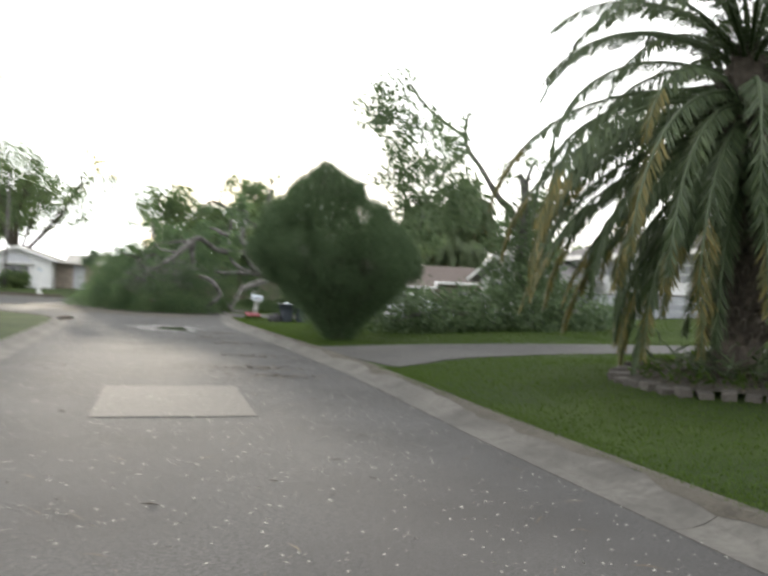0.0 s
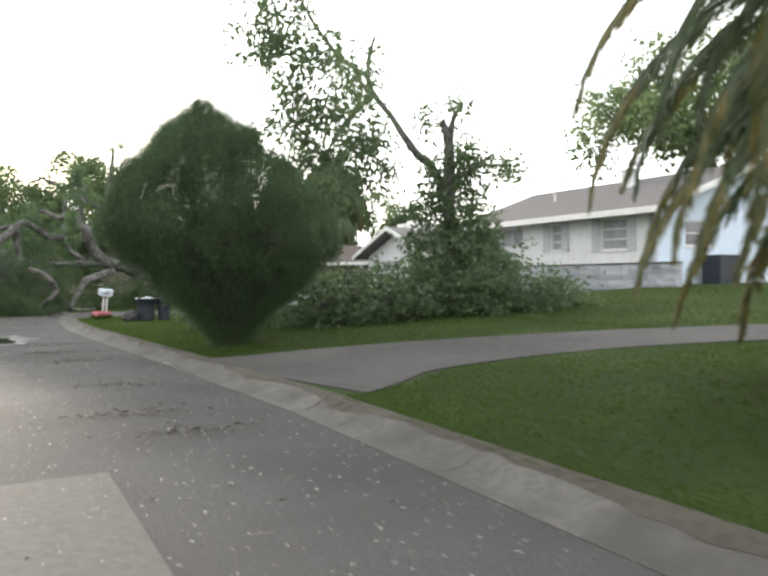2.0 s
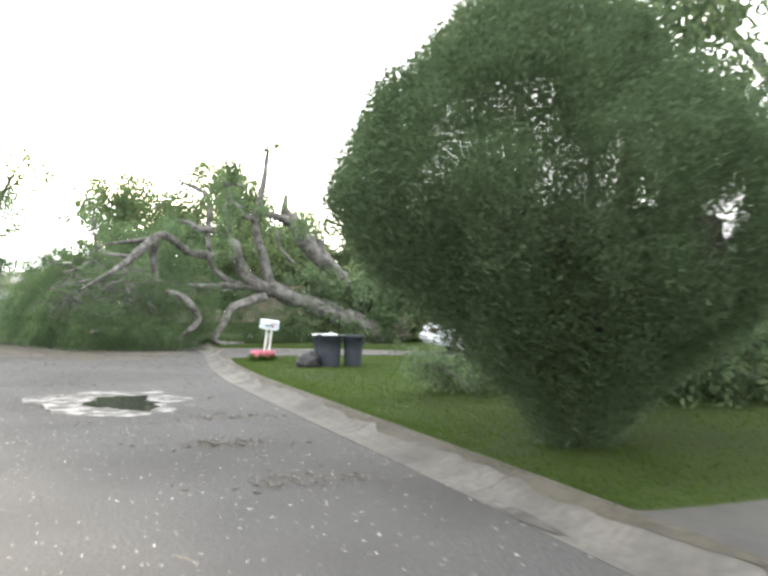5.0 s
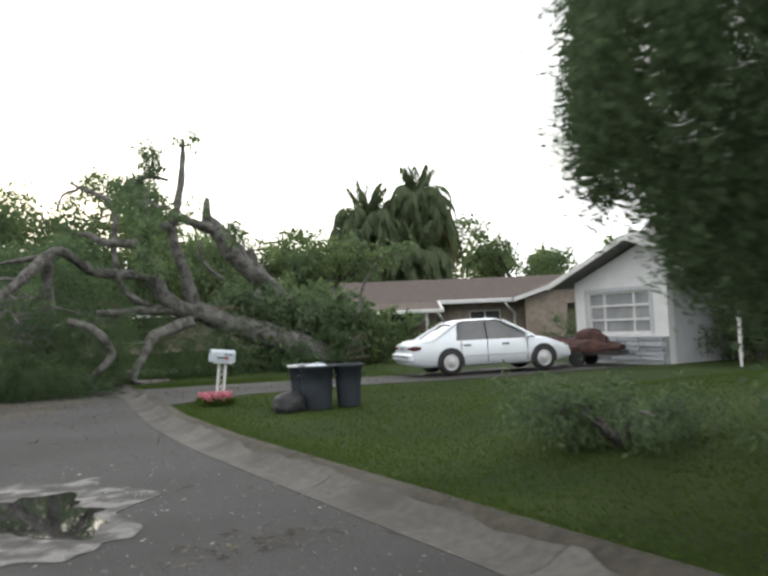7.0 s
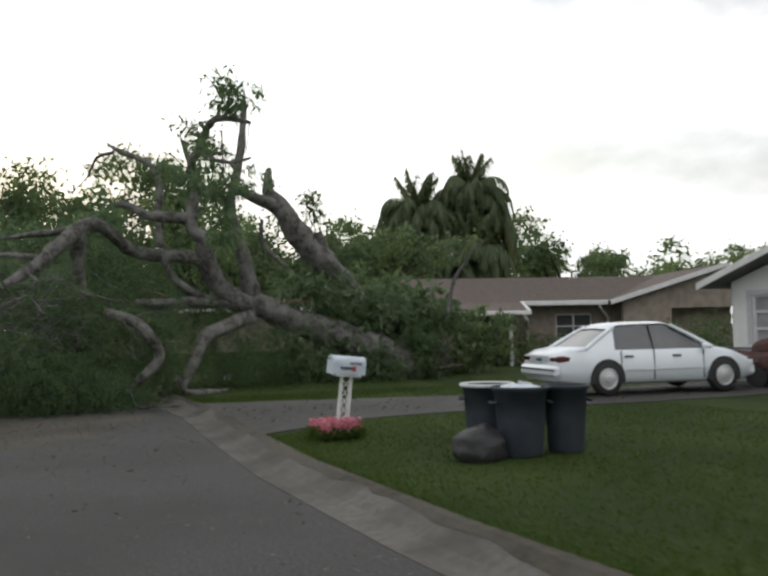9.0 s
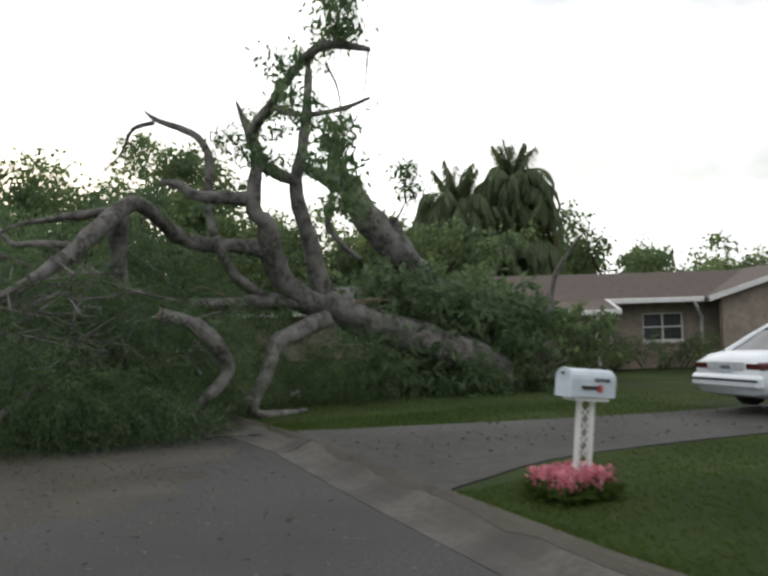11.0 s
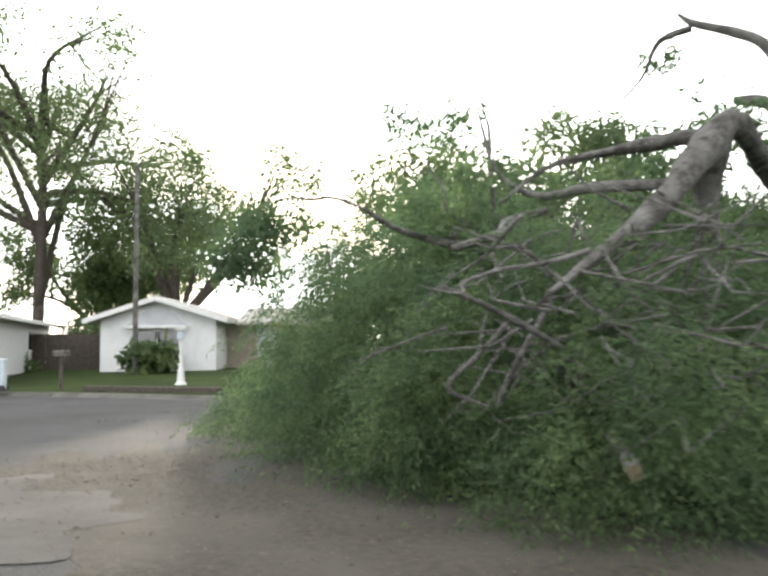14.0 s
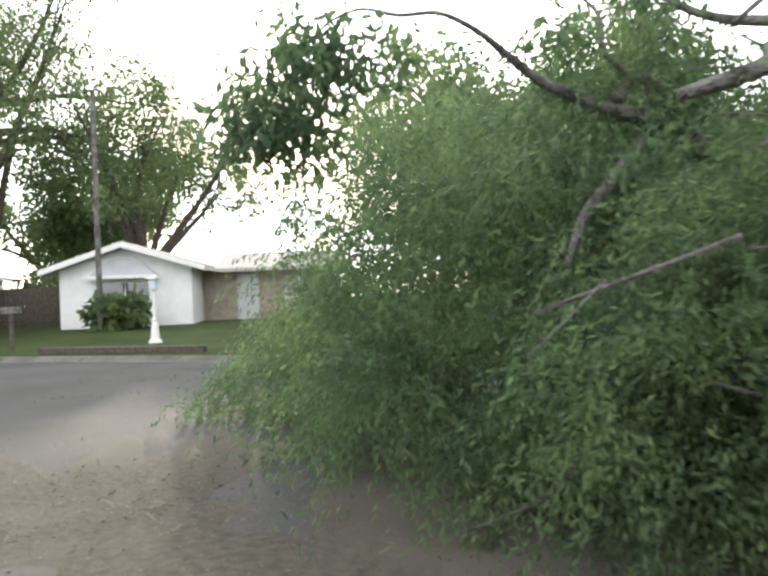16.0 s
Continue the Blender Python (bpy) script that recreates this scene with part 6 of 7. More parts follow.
trash_can(11.75, 1.80, 0.64, 0.26, True, "dark grey plastic trash can with a pale rim")
trash_can(11.05, 1.72, 0.65, 0.255, False, "dark grey round plastic trash can filled with bags")
trash_can(11.0, 2.22, 0.64, 0.215, False, "dark grey round plastic trash can standing beside another")


def bag(s, n, rx, rz, seed, material, label):
    z0 = lawn(s, n)
    bm = bmesh.new()
    bmesh.ops.create_icosphere(bm, subdivisions=4, radius=1)
    for v in bm.verts:
        k = 1 + 0.16 * noise.noise(v.co * 1.7 + Vector((seed, 0, 0))) + 0.07 * noise.noise(v.co * 5 + Vector((0, seed, 0)))
        v.co = Vector((v.co.x * rx * k, v.co.y * rx * k, max(-0.62, v.co.z) * rz * k))
    root = thing("garbage_bag", Matrix.Translation(W(s, n, z0 + rz * 0.58)), label, "garbage bag")
    part("sack", bm, material, root, smooth_faces=True)
    bm = bmesh.new()
    tube(bm, [(0, 0, rz * 0.8), (0.03, 0, rz * 0.96), (0.07, 0.01, rz * 1.02), (0.11, 0.02, rz * 1.0)], [0.06, 0.03, 0.022, 0.012], 9, 0.5)
    part("tied_neck", bm, material, root, smooth_faces=True)
    return root


bag(11.1, 1.27, 0.27, 0.20, 3, BLACKBAG, "bulging black garbage bag on the grass")
b2 = bag(11.05, 1.72, 0.22, 0.055, 5, MAILMETAL, "pale plastic bag bulging out of a trash can")
b2.matrix_world = Matrix.Translation(W(11.05, 1.72, lawn(11.05, 1.72) + 0.63))


def sedan():
    """White four-door saloon, nose away from the street. Local x forward, y left."""
    c = thing("car", Matrix.Translation(W(16.35, 8.3, lawn(16.1, 8.5) + 0.035)) @ pose(0, 0, 0, 0, 0, TURN - 12) @ Matrix.Diagonal((0.875, 0.9, 0.9, 1)), "white four-door saloon car parked on the driveway", "car")
    L = 4.85

    def top(x):
        return 0.90 + 0.035 * smooth(-2.4, -1.8, x) - 0.04 * smooth(0.9, 1.4, x) - 0.23 * smooth(1.3, 2.25, x) - 0.10 * smooth(-2.2, -2.43, x)

    def half(x):
        return 0.885 - 0.17 * smooth(1.55, 2.16, x) - 0.10 * smooth(-1.7, -2.43, x)

    bm = bmesh.new()
    rows = []
    for i in range(41):
        x = -2.43 + 4.59 * i / 40
        w, h = half(x), top(x)
        lo = 0.21 + 0.06 * smooth(1.8, 2.16, x) + 0.08 * smooth(-2.0, -2.43, x)
        ring = [(0, lo), (w * 0.82, lo), (w * 0.96, lo + 0.06), (w, 0.50), (w * 0.99, 0.62), (w * 0.965, h - 0.07), (w * 0.90, h - 0.015), (w * 0.6, h + 0.012), (0, h + 0.02)]
        full = ring + [(-y, z) for y, z in reversed(ring[1:-1])]
        rows.append([bm.verts.new((x, y, z)) for y, z in full])
    k = len(rows[0])
    for r0, r1 in zip(rows, rows[1:]):
        for j in range(k):
            bm.faces.new((r0[j], r0[(j + 1) % k], r1[(j + 1) % k], r1[j]))
    bm.faces.new(rows[0])
    bm.faces.new(list(reversed(rows[-1])))
    bmesh.ops.recalc_face_normals(bm, faces=bm.faces[:])
    body = part("body", bm, CARPAINT, c, smooth_faces=True)
    # roof and pillars over the glass house
    g = [(-1.80, 0.91, 0.80), (-1.08, 1.33, 0.59), (-0.72, 1.385, 0.565), (-0.12, 1.395, 0.56), (0.25, 1.355, 0.575), (1.08, 0.915, 0.80)]
    q = spline(g, 5)
    bm = bmesh.new()
    rows = []
    for x, z, w in q:
        rows.append([bm.verts.new((x, y, zz)) for y, zz in ((-w, z), (-w * 0.85, z + 0.03), (0, z + 0.05), (w * 0.85, z + 0.03), (w, z))])
    for r0, r1 in zip(rows[4:-5], rows[5:-4]):
        for j in range(4):
            bm.faces.new((r0[j], r0[j + 1], r1[j + 1], r1[j]))
    part("roof", bm, CARPAINT, c, smooth_faces=True)
    for nm, r in (("rear_window", slice(0, 6)), ("windscreen", slice(len(q) - 6, len(q)))):
        bm = bmesh.new()
        rr = [[bm.verts.new((x, y, zz - 0.006)) for y, zz in ((-w * 0.9, z + 0.01), (0, z + 0.035), (w * 0.9, z + 0.01))] for x, z, w in q[r]]
        for r0, r1 in zip(rr, rr[1:]):
            for j in range(2):
                bm.faces.new((r0[j], r0[j + 1], r1[j + 1], r1[j]))
        part(nm, bm, GLASS, c, smooth_faces=True)
    for sg in (-1, 1):
        bm = bmesh.new()
        glass = [p for p in q if p[0] > -1.2]
        up = [bm.verts.new((x, sg * (w - 0.004), z - 0.03)) for x, z, w in glass]
        dn = [bm.verts.new((x - 0.28 * max(0.0, -x - 0.75), sg * 0.835, min(z - 0.035, 0.885))) for x, z, w in glass]
        for j in range(len(glass) - 1):
            bm.faces.new((up[j], up[j + 1], dn[j + 1], dn[j]))
        part("side_window", bm, GLASS, c)
        bm = bmesh.new()
        quarter = [p for p in q if p[0] < -1.0]
        up = [bm.verts.new((x, sg * (w + 0.004), z + 0.004)) for x, z, w in quarter]
        dn = [bm.verts.new((x - 0.28 * max(0.0, -x - 0.75), sg * 0.842, min(z - 0.01, 0.885))) for x, z, w in quarter]
        for j in range(len(quarter) - 1):
            bm.faces.new((up[j], up[j + 1], dn[j + 1], dn[j]))
        part("rear_quarter", bm, CARPAINT, c, smooth_faces=True)
        for a, b in (((-1.82, 0.90), (-1.06, 1.345)), ((1.10, 0.905), (0.26, 1.365))):
            wa, wb = 0.815, 0.585
            bm = bmesh.new()
            tube(bm, [(a[0], sg * wa, a[1]), ((a[0] + b[0]) / 2, sg * 0.70, (a[1] + b[1]) / 2 + 0.01), (b[0], sg * wb, b[1])], [0.05, 0.045, 0.04], 6)
            part("pillar", bm, CARPAINT, c)
        bm = bmesh.new()
        tube(bm, [(-0.29, sg * 0.845, 0.88), (-0.27, sg * 0.72, 1.12), (-0.25, sg * 0.58, 1.37)], [0.018] * 3, 6)
        part("pillar", bm, BLACK, c)
        part("side_trim", boxed(-0.95, 0.92, *sorted((sg * 0.882, sg * 0.896)), 0.47, 0.50, 0.004), SHUTTER, body)
        for x in (-0.98, 0.12):
            part("door_handle", boxed(x, x + 0.2, *sorted((sg * 0.865, sg * 0.892)), 0.735, 0.775, 0.006), BLACK, body)
        bm = bmesh.new()
        for x in (-1.05, -0.30, 0.85):
            box(bm, x - 0.004, x + 0.004, *sorted((sg * 0.84, sg * 0.889)), 0.3, 0.86)
        part("door_gap", bm, BLACK, body)
        part("tail_light", boxed(-2.44, -2.12, *sorted((sg * 0.45, sg * 0.80)), 0.66, 0.79, 0.03), REDLENS, c, "dark red tail light")
        part("mirror", boxed(0.80, 0.93, *sorted((sg * 0.86, sg * 1.0)), 0.88, 0.98, 0.03), CARPAINT, c)
        part("headlight", boxed(1.98, 2.15, *sorted((sg * 0.42, sg * 0.70)), 0.56, 0.66, 0.02), GLASS, c)
        for x in (-1.36, 1.33):
            bm = bmesh.new()
            ring = [(x + 0.385 * math.cos(math.pi * t / 12), 0.33 + 0.385 * math.sin(math.pi * t / 12)) for t in range(-1, 14)]
            vs = [bm.verts.new((px, sg * 0.888, pz)) for px, pz in ring]
            bm.faces.new(vs)
            vs2 = [bm.verts.new((px, sg * 0.70, pz)) for px, pz in ring]
            for j in range(len(ring) - 1):
                bm.faces.new((vs[j], vs[j + 1], vs2[j + 1], vs2[j]))
            part("wheel_arch", bm, BLACK, body)
            bm = bmesh.new()
            prof = [(0.20, 0.71), (0.30, 0.70), (0.325, 0.73), (0.325, 0.86), (0.30, 0.895), (0.21, 0.90)]
            seg = 28
            rings = [[bm.verts.new((x + r * math.cos(2 * math.pi * j / seg), sg * y, 0.325 + r * math.sin(2 * math.pi * j / seg))) for j in range(seg)] for r, y in prof]
            for r0, r1 in zip(rings, rings[1:]):
                for j in range(seg):
                    bm.faces.new((r0[j], r0[(j + 1) % seg], r1[(j + 1) % seg], r1[j]))
            bmesh.ops.recalc_face_normals(bm, faces=bm.faces[:])
            wh = part("wheel", bm, RUBBER, c, smooth_faces=True)
            bm = bmesh.new()
            rings = [[bm.verts.new((x + r * math.cos(2 * math.pi * j / seg), sg * y, 0.325 + r * math.sin(2 * math.pi * j / seg))) for j in range(seg)] for r, y in ((0.215, 0.895), (0.19, 0.905), (0.17, 0.893), (0.08, 0.905), (0.06, 0.915))]
            for r0, r1 in zip(rings, rings[1:]):
                for j in range(seg):
                    bm.faces.new((r0[j], r0[(j + 1) % seg], r1[(j + 1) % seg], r1[j]))
            bm.faces.new(rings[-1])
            for s in range(7):
                a = 2 * math.pi * s / 7
                box(bm, x + 0.13 * math.cos(a) - 0.016, x + 0.13 * math.cos(a) + 0.016, *sorted((sg * 0.893, sg * 0.903)), 0.325 + 0.13 * math.sin(a) - 0.016, 0.325 + 0.13 * math.sin(a) + 0.016)
            part("hubcap", bm, HUBCAP, wh)
    bm = bmesh.new()
    box(bm, -2.52, -2.36, -0.82, 0.82, 0.38, 0.60, 0.05)
    part("rear_bumper", bm, CARPAINT, c)
    part("bumper_strip", boxed(-2.53, -2.50, -0.80, 0.80, 0.50, 0.53), BLACK, c)
    bm = bmesh.new()
    box(bm, 2.06, 2.24, -0.72, 0.72, 0.30, 0.54, 0.06)
    part("front_bumper", bm, CARPAINT, c)
    plate = part("number_plate", boxed(-2.456, -2.44, -0.17, 0.17, 0.64, 0.78), MAILMETAL, c)
    bm = bmesh.new()
    for i in range(5):
        box(bm, -2.461, -2.457, -0.12 + i * 0.05, -0.09 + i * 0.05, 0.68, 0.74)
    part("plate_bars", bm, BLACK, plate)
    part("boot_panel", boxed(-2.448, -2.43, -0.44, 0.44, 0.66, 0.79, 0.006), SHUTTER, c)
    return c


sedan()


def tarp_heap():
    """The brown covered trailer load standing in front of the car."""
    root = thing("covered_trailer", Matrix.Translation(W(16.1, 10.9, lawn(16.1, 10.9) + 0.02)) @ pose(0, 0, 0, 0, 0, TURN - 60) @ Matrix.Scale(0.86, 4), "small trailer under a crumpled reddish brown cover", "trailer")

    def draped(stations, seed):
        """A folded sheet over angular things, lofted along x from (x, half width, low, high)."""
        bm = bmesh.new()
        rows = []
        for x, w, lo, hi in spline(stations, 4):
            ring = []
            for y, z in ((-1.0, 0), (-1.06, 0.35), (-0.98, 0.75), (-0.72, 0.98), (-0.25, 1.0), (0.25, 0.94), (0.72, 0.98), (0.98, 0.7), (1.05, 0.3), (1.0, 0)):
                f = noise.noise(Vector((x * 3.1 + seed, y * 2.3, z * 2.7))) * 0.07 + noise.noise(Vector((x * 8 + seed, y * 5, z * 5))) * 0.035
                ring.append(bm.verts.new((x + f, y * w * (1 + f), lo + (hi - lo) * z + f)))
            rows.append(ring)
        for r0, r1 in zip(rows, rows[1:]):
            for j in range(len(r0)):
                bm.faces.new((r0[j], r0[(j + 1) % len(r0)], r1[(j + 1) % len(r0)], r1[j]))
        bm.faces.new(rows[0])
        bm.faces.new(list(reversed(rows[-1])))
        bmesh.ops.recalc_face_normals(bm, faces=bm.faces[:])
        return bm

    part("cover", draped([(-1.15, 0.26, 0.62, 0.78), (-0.75, 0.48, 0.46, 0.86), (-0.1, 0.55, 0.4, 0.78), (0.45, 0.55, 0.4, 0.80), (0.95, 0.5, 0.42, 0.70), (1.4, 0.3, 0.46, 0.58)], 1.0), BROWNTARP, root)
    part("cover_hump", draped([(0.05, 0.2, 0.72, 0.95), (0.25, 0.3, 0.72, 1.06), (0.65, 0.32, 0.7, 1.05), (0.95, 0.24, 0.62, 0.80)], 5.0), BROWNTARP, root)
    bm = bmesh.new()
    box(bm, -0.85, 0.02, -0.2, 0.16, 0.845, 0.885, 0.01)
    part("board", bm, RINGSTONE, root, "weathered pale board lying on the cover")
    bm = bmesh.new()
    box(bm, -1.0, 1.4, -0.5, 0.5, 0.32, 0.42)
    part("frame", bm, BLACK, root)
    for y in (-0.58, 0.58):
        bm = bmesh.new()
        tube(bm, [(0.2, y - 0.07, 0.22), (0.2, y + 0.07, 0.22)], [0.22, 0.22], 18)
        part("wheel", bm, RUBBER, root)


tarp_heap()


# ---- trees farther off ----
def oak(name, place, height, spread, trunk, seed, label, density=30, leaf=0.2, mat=LEAF2, group="", low=0.35, lean=(0, 0), rise=(0.55, 0.95), k=9, leader=0.0):
    """A broad tree: trunk, forking limbs, and a crown of many clumps round the limbs' ends."""
    r = random.Random(seed)
    rng = np.random.default_rng(seed)
    t = thing(name, Matrix.Translation(place), label, "tree", group)
    bm = bmesh.new()
    fork = height * low
    top = Vector((lean[0] * 0.4, lean[1] * 0.4, fork))
    limb(bm, [(0, 0, -0.2, trunk * 1.4), (0, 0, 0.3, trunk), (top.x * 0.5, top.y * 0.5, fork * 0.55, trunk * 0.85), (top.x, top.y, fork, trunk * 0.8)], 4, 10, 0.2)
    if leader:
        limb(bm, [(top.x, top.y, fork * 0.95, trunk * 0.8), (top.x + 0.3, top.y - 0.2, height * leader * 0.6, trunk * 0.6), (top.x - 0.3, top.y + 0.3, height * leader, trunk * 0.3)], 4, 9, 0.2)
    part("trunk", bm, DARKBARK, t, smooth_faces=True)
    blobs = []
    foot = top
    for i in range(k):
        a = 2 * math.pi * i / k + r.uniform(-0.3, 0.3)
        out = spread * r.uniform(0.45, 1.0)
        up = height * r.uniform(*rise) if i % 3 else height * 0.92
        end = Vector((math.cos(a) * out + lean[0], math.sin(a) * out + lean[1], up))
        if leader:
            top = foot + Vector((0, 0, (height * leader - fork) * r.uniform(0.0, 0.9)))
            end.z = max(end.z * 0.85, top.z * r.uniform(0.8, 1.25))
        mid = top.lerp(end, 0.5) + Vector((r.uniform(-1, 1), r.uniform(-1, 1), r.uniform(0, 1))) * spread * 0.12
        bm = bmesh.new()
        limb(bm, [(*top, trunk * 0.6), (*mid, trunk * 0.33), (*end, trunk * 0.08)], 5, 7, 0.2)
        for j in range(5):
            q = mid.lerp(end, r.uniform(0.1, 1.15)) + Vector((r.gauss(0, 1), r.gauss(0, 1), r.gauss(0, 0.7))) * spread * 0.2
            tube(bm, [mid.lerp(end, 0.4), mid.lerp(end, 0.6).lerp(q, 0.5), q], [trunk * 0.16, trunk * 0.1, 0.012], 5)
            blobs.append((*q, spread * r.uniform(0.13, 0.26)))
        part("limb", bm, DARKBARK, t, smooth_faces=True)
    P, D = clump_points(blobs, rng, density, 22, spread * 0.055)
    leaf_mesh("crown", P, D, leaf, leaf * 0.55, mat, t, rng)
    return t


oak("oak_tree", (20.6, 43, 0.9), 11.5, 6.2, 0.35, 31, "broad green oak behind the white house", 26, 0.26)
oak("oak_tree", (31.0, 41, 0.9), 13, 6.5, 0.4, 32, "tall green oak beyond the white house", 24, 0.28)
oak("oak_tree", (-16.0, 62.0, 0.3), 7.9, 5.0, 0.4, 33, "dark green oak behind the fallen crown", 46, 0.24, low=0.22)
oak("oak_tree", (-10.4, 60.4, 0.3), 5.1, 4.6, 0.3, 42, "low green oak behind the fallen limbs", 46, 0.22, low=0.15)
oak("oak_tree", (-9.5, 68.0, 0.3), 5.6, 5.0, 0.35, 34, "dark green oak behind the low house", 30, 0.26)
oak("oak_tree", (-38.2, 73.7, 0.5), 12.0, 7.0, 0.4, 36, "broad oak rising behind the small white house", 16, 0.25, low=0.2)
oak("oak_tree", (-47.0, 79.0, 0.5), 9.5, 7.0, 0.4, 40, "dark low oak behind the flat-roofed house", 24, 0.28, low=0.15)
oak("oak_tree", (-45.0, 70.0, 0.5), 22.0, 9.0, 0.42, 37, "tall thin-crowned oak with dark limbs", 9, 0.22, low=0.16, rise=(0.3, 0.9), k=19, leader=0.72)
oak("oak_tree", (-56.0, 66.0, 0.5), 20.0, 9.0, 0.42, 38, "tall thin-crowned oak with dark limbs", 9, 0.22, low=0.16, rise=(0.3, 0.9), k=19, leader=0.72)
oak("oak_tree", (2.0, 74.0, 0.3), 8.0, 5.0, 0.3, 39, "green oak behind the brick house", 28, 0.28)
for i, (x, y, hh) in enumerate(((12, 82, 6.6), (22, 84, 5.8), (33, 82, 5.8), (44, 76, 6.5), (-2, 88, 7.5), (52, 62, 7.5))):
    oak("oak_tree", (x, y, 0.3), hh, 5.2, 0.3, 50 + i, "green tree in the line behind the houses", 22, 0.32)


oak("tree", (-14.80, 51.82, 0.2), 5.0, 2.9, 0.14, 44, "small green tree on the verge behind the fallen crown", 60, 0.13, LEAF, low=0.3)


def feather_palm(place, height, seed, label):
    r = random.Random(seed)
    t = thing("palm_tree", Matrix.Translation(place), label, "palm tree")
    bm = bmesh.new()
    limb(bm, [(0, 0, -0.2, 0.3), (0, 0, 1, 0.22), (0.1, 0, height * 0.6, 0.18), (0.1, 0, height, 0.16)], 5, 10, 0.1)
    part("trunk", bm, BARK, t)
    for k in range(86):
        b = bmesh.new()
        P, D = [], []
        tier = k / 86
        frond(b, r, k * 2.399 + r.uniform(-0.3, 0.3), 1.5 - 1.9 * tier + r.uniform(-0.12, 0.12), r.uniform(2.4, 2.9) if tier < 0.12 else r.uniform(2.8, 3.4) + 1.4 * tier, (0.6 if tier < 0.12 else 4.1 - 1.9 * tier) + r.uniform(-0.3, 0.3), P, D, 60, 0.8, (0.1, 0, height - 0.8 * tier), 1.3)
        mat = OLDFROND if tier > 0.88 else HAZEFROND
        rib = part("frond", b, mat, t)
        feather_mesh("leaf_blade", P, D, 0.075, mat, rib)
    return t


feather_palm((2.8, 70.3, 0.3), 8.7, 3, "tall palm with drooping feathery fronds behind the brick house")
oak("oak_tree", (-3.5, 65.0, 0.3), 4.9, 4.2, 0.3, 41, "low green tree behind the torn-out roots", 34, 0.24, low=0.15)
feather_palm((-0.4, 69.5, 0.3), 7.4, 4, "palm with drooping feathery fronds behind the brick house")
feather_palm((2.2, 68.0, 0.3), 5.0, 6, "palm with drooping feathery fronds behind the brick house")


def hedge(place, size, seed, label, mat=LEAF2, dens=70, leaf=0.1):
    rng = np.random.default_rng(seed)
    t = thing("shrub", Matrix.Translation(place), label, "shrub")
    blobs = [(rng.uniform(-1, 1) * size[0], rng.uniform(-1, 1) * size[1], size[2] * rng.uniform(0.3, 0.75), size[2] * 0.42) for _ in range(10)]
    P, D = above(*clump_points(blobs, rng, dens, 24, 0.1), 0.0)
    leaf_mesh("foliage", P, D, leaf, leaf * 0.4, mat, t, rng)
    for x, y, z, r0 in blobs:
        bm = bmesh.new()
        tube(bm, [(x * 0.5, y * 0.5, -0.1), (x, y, z)], [0.03, 0.012], 5)
        part("stem", bm, DARKBARK, t)
    return t


hedge((2.6, 51.2, 0.12), (3.0, 0.6, 1.0), 61, "clipped dark hedge under the brick house windows", LEAF2, 160, 0.11)
hedge((6.2, 47.8, 0.12), (1.2, 0.8, 1.5), 62, "loose green shrub between the houses")
hedge((-0.6, 51.0, 0.12), (1.8, 0.6, 1.3), 63, "dark shrub by the brick house porch", LEAF2, 160, 0.11)
hedge((6.9, 38.6, 0.1), (0.45, 0.45, 1.6), 64, "dark shrub beside the porch")
hedge((-3.9, 47.4, 0.12), (1.2, 0.7, 2.5), 69, "tall dark shrub behind the torn-out roots", LEAF2, 80, 0.24)
hedge((-2.0, 47.0, 0.12), (1.0, 0.7, 1.9), 70, "tall dark shrub behind the torn-out roots", LEAF2, 80, 0.24)
hedge((-31.3, 61.2, 0.5), (0.9, 0.4, 1.35), 66, "broad-leaved green shrub under the arched window", LEAF2, 22, 0.5)
hedge((-37.2, 66.8, 0.4), (2.8, 1.2, 2.7), 67, "dark shrubs between the white houses", LEAF2, 60, 0.2)


def lamp_post():
    t = thing("lamp_post", pose(-26.2, 55.6, 0.25), "white turned garden lamp post with square lantern", "lamp post")
    bm = bmesh.new()
    prof = [(0.19, 0), (0.19, 0.06), (0.13, 0.12), (0.10, 0.5), (0.055, 0.62), (0.075, 0.66), (0.05, 0.72), (0.045, 1.45), (0.07, 1.5)]
    seg = 14
    rings = [[bm.verts.new((r * math.cos(2 * math.pi * j / seg), r * math.sin(2 * math.pi * j / seg), z)) for j in range(seg)] for r, z in prof]
    for a, b in zip(rings, rings[1:]):
        for j in range(seg):
            bm.faces.new((a[j], a[(j + 1) % seg], b[(j + 1) % seg], b[j]))
    bm.faces.new(rings[-1])
    part("post", bm, TRIM, t)
    part("lantern", boxed(-0.10, 0.10, -0.10, 0.10, 1.52, 1.80, 0.01), MAILMETAL, t)
    part("cap", boxed(-0.16, 0.16, -0.16, 0.16, 1.80, 1.86, 0.02), TRIM, t)


lamp_post()


def kerb_block():
    bm = bmesh.new()
    box(bm, -2.6, 2.6, -0.12, 0.12, 0, 0.2, 0.03)
    ob = link("landscape_timber", bm, DARKBARK)
    ob.matrix_world = pose(-26.0, 53.6, 0.10, 0, 0, -4)
    tagged(ob, "dark weathered timber edging along the verge", "timber edging")


kerb_block()


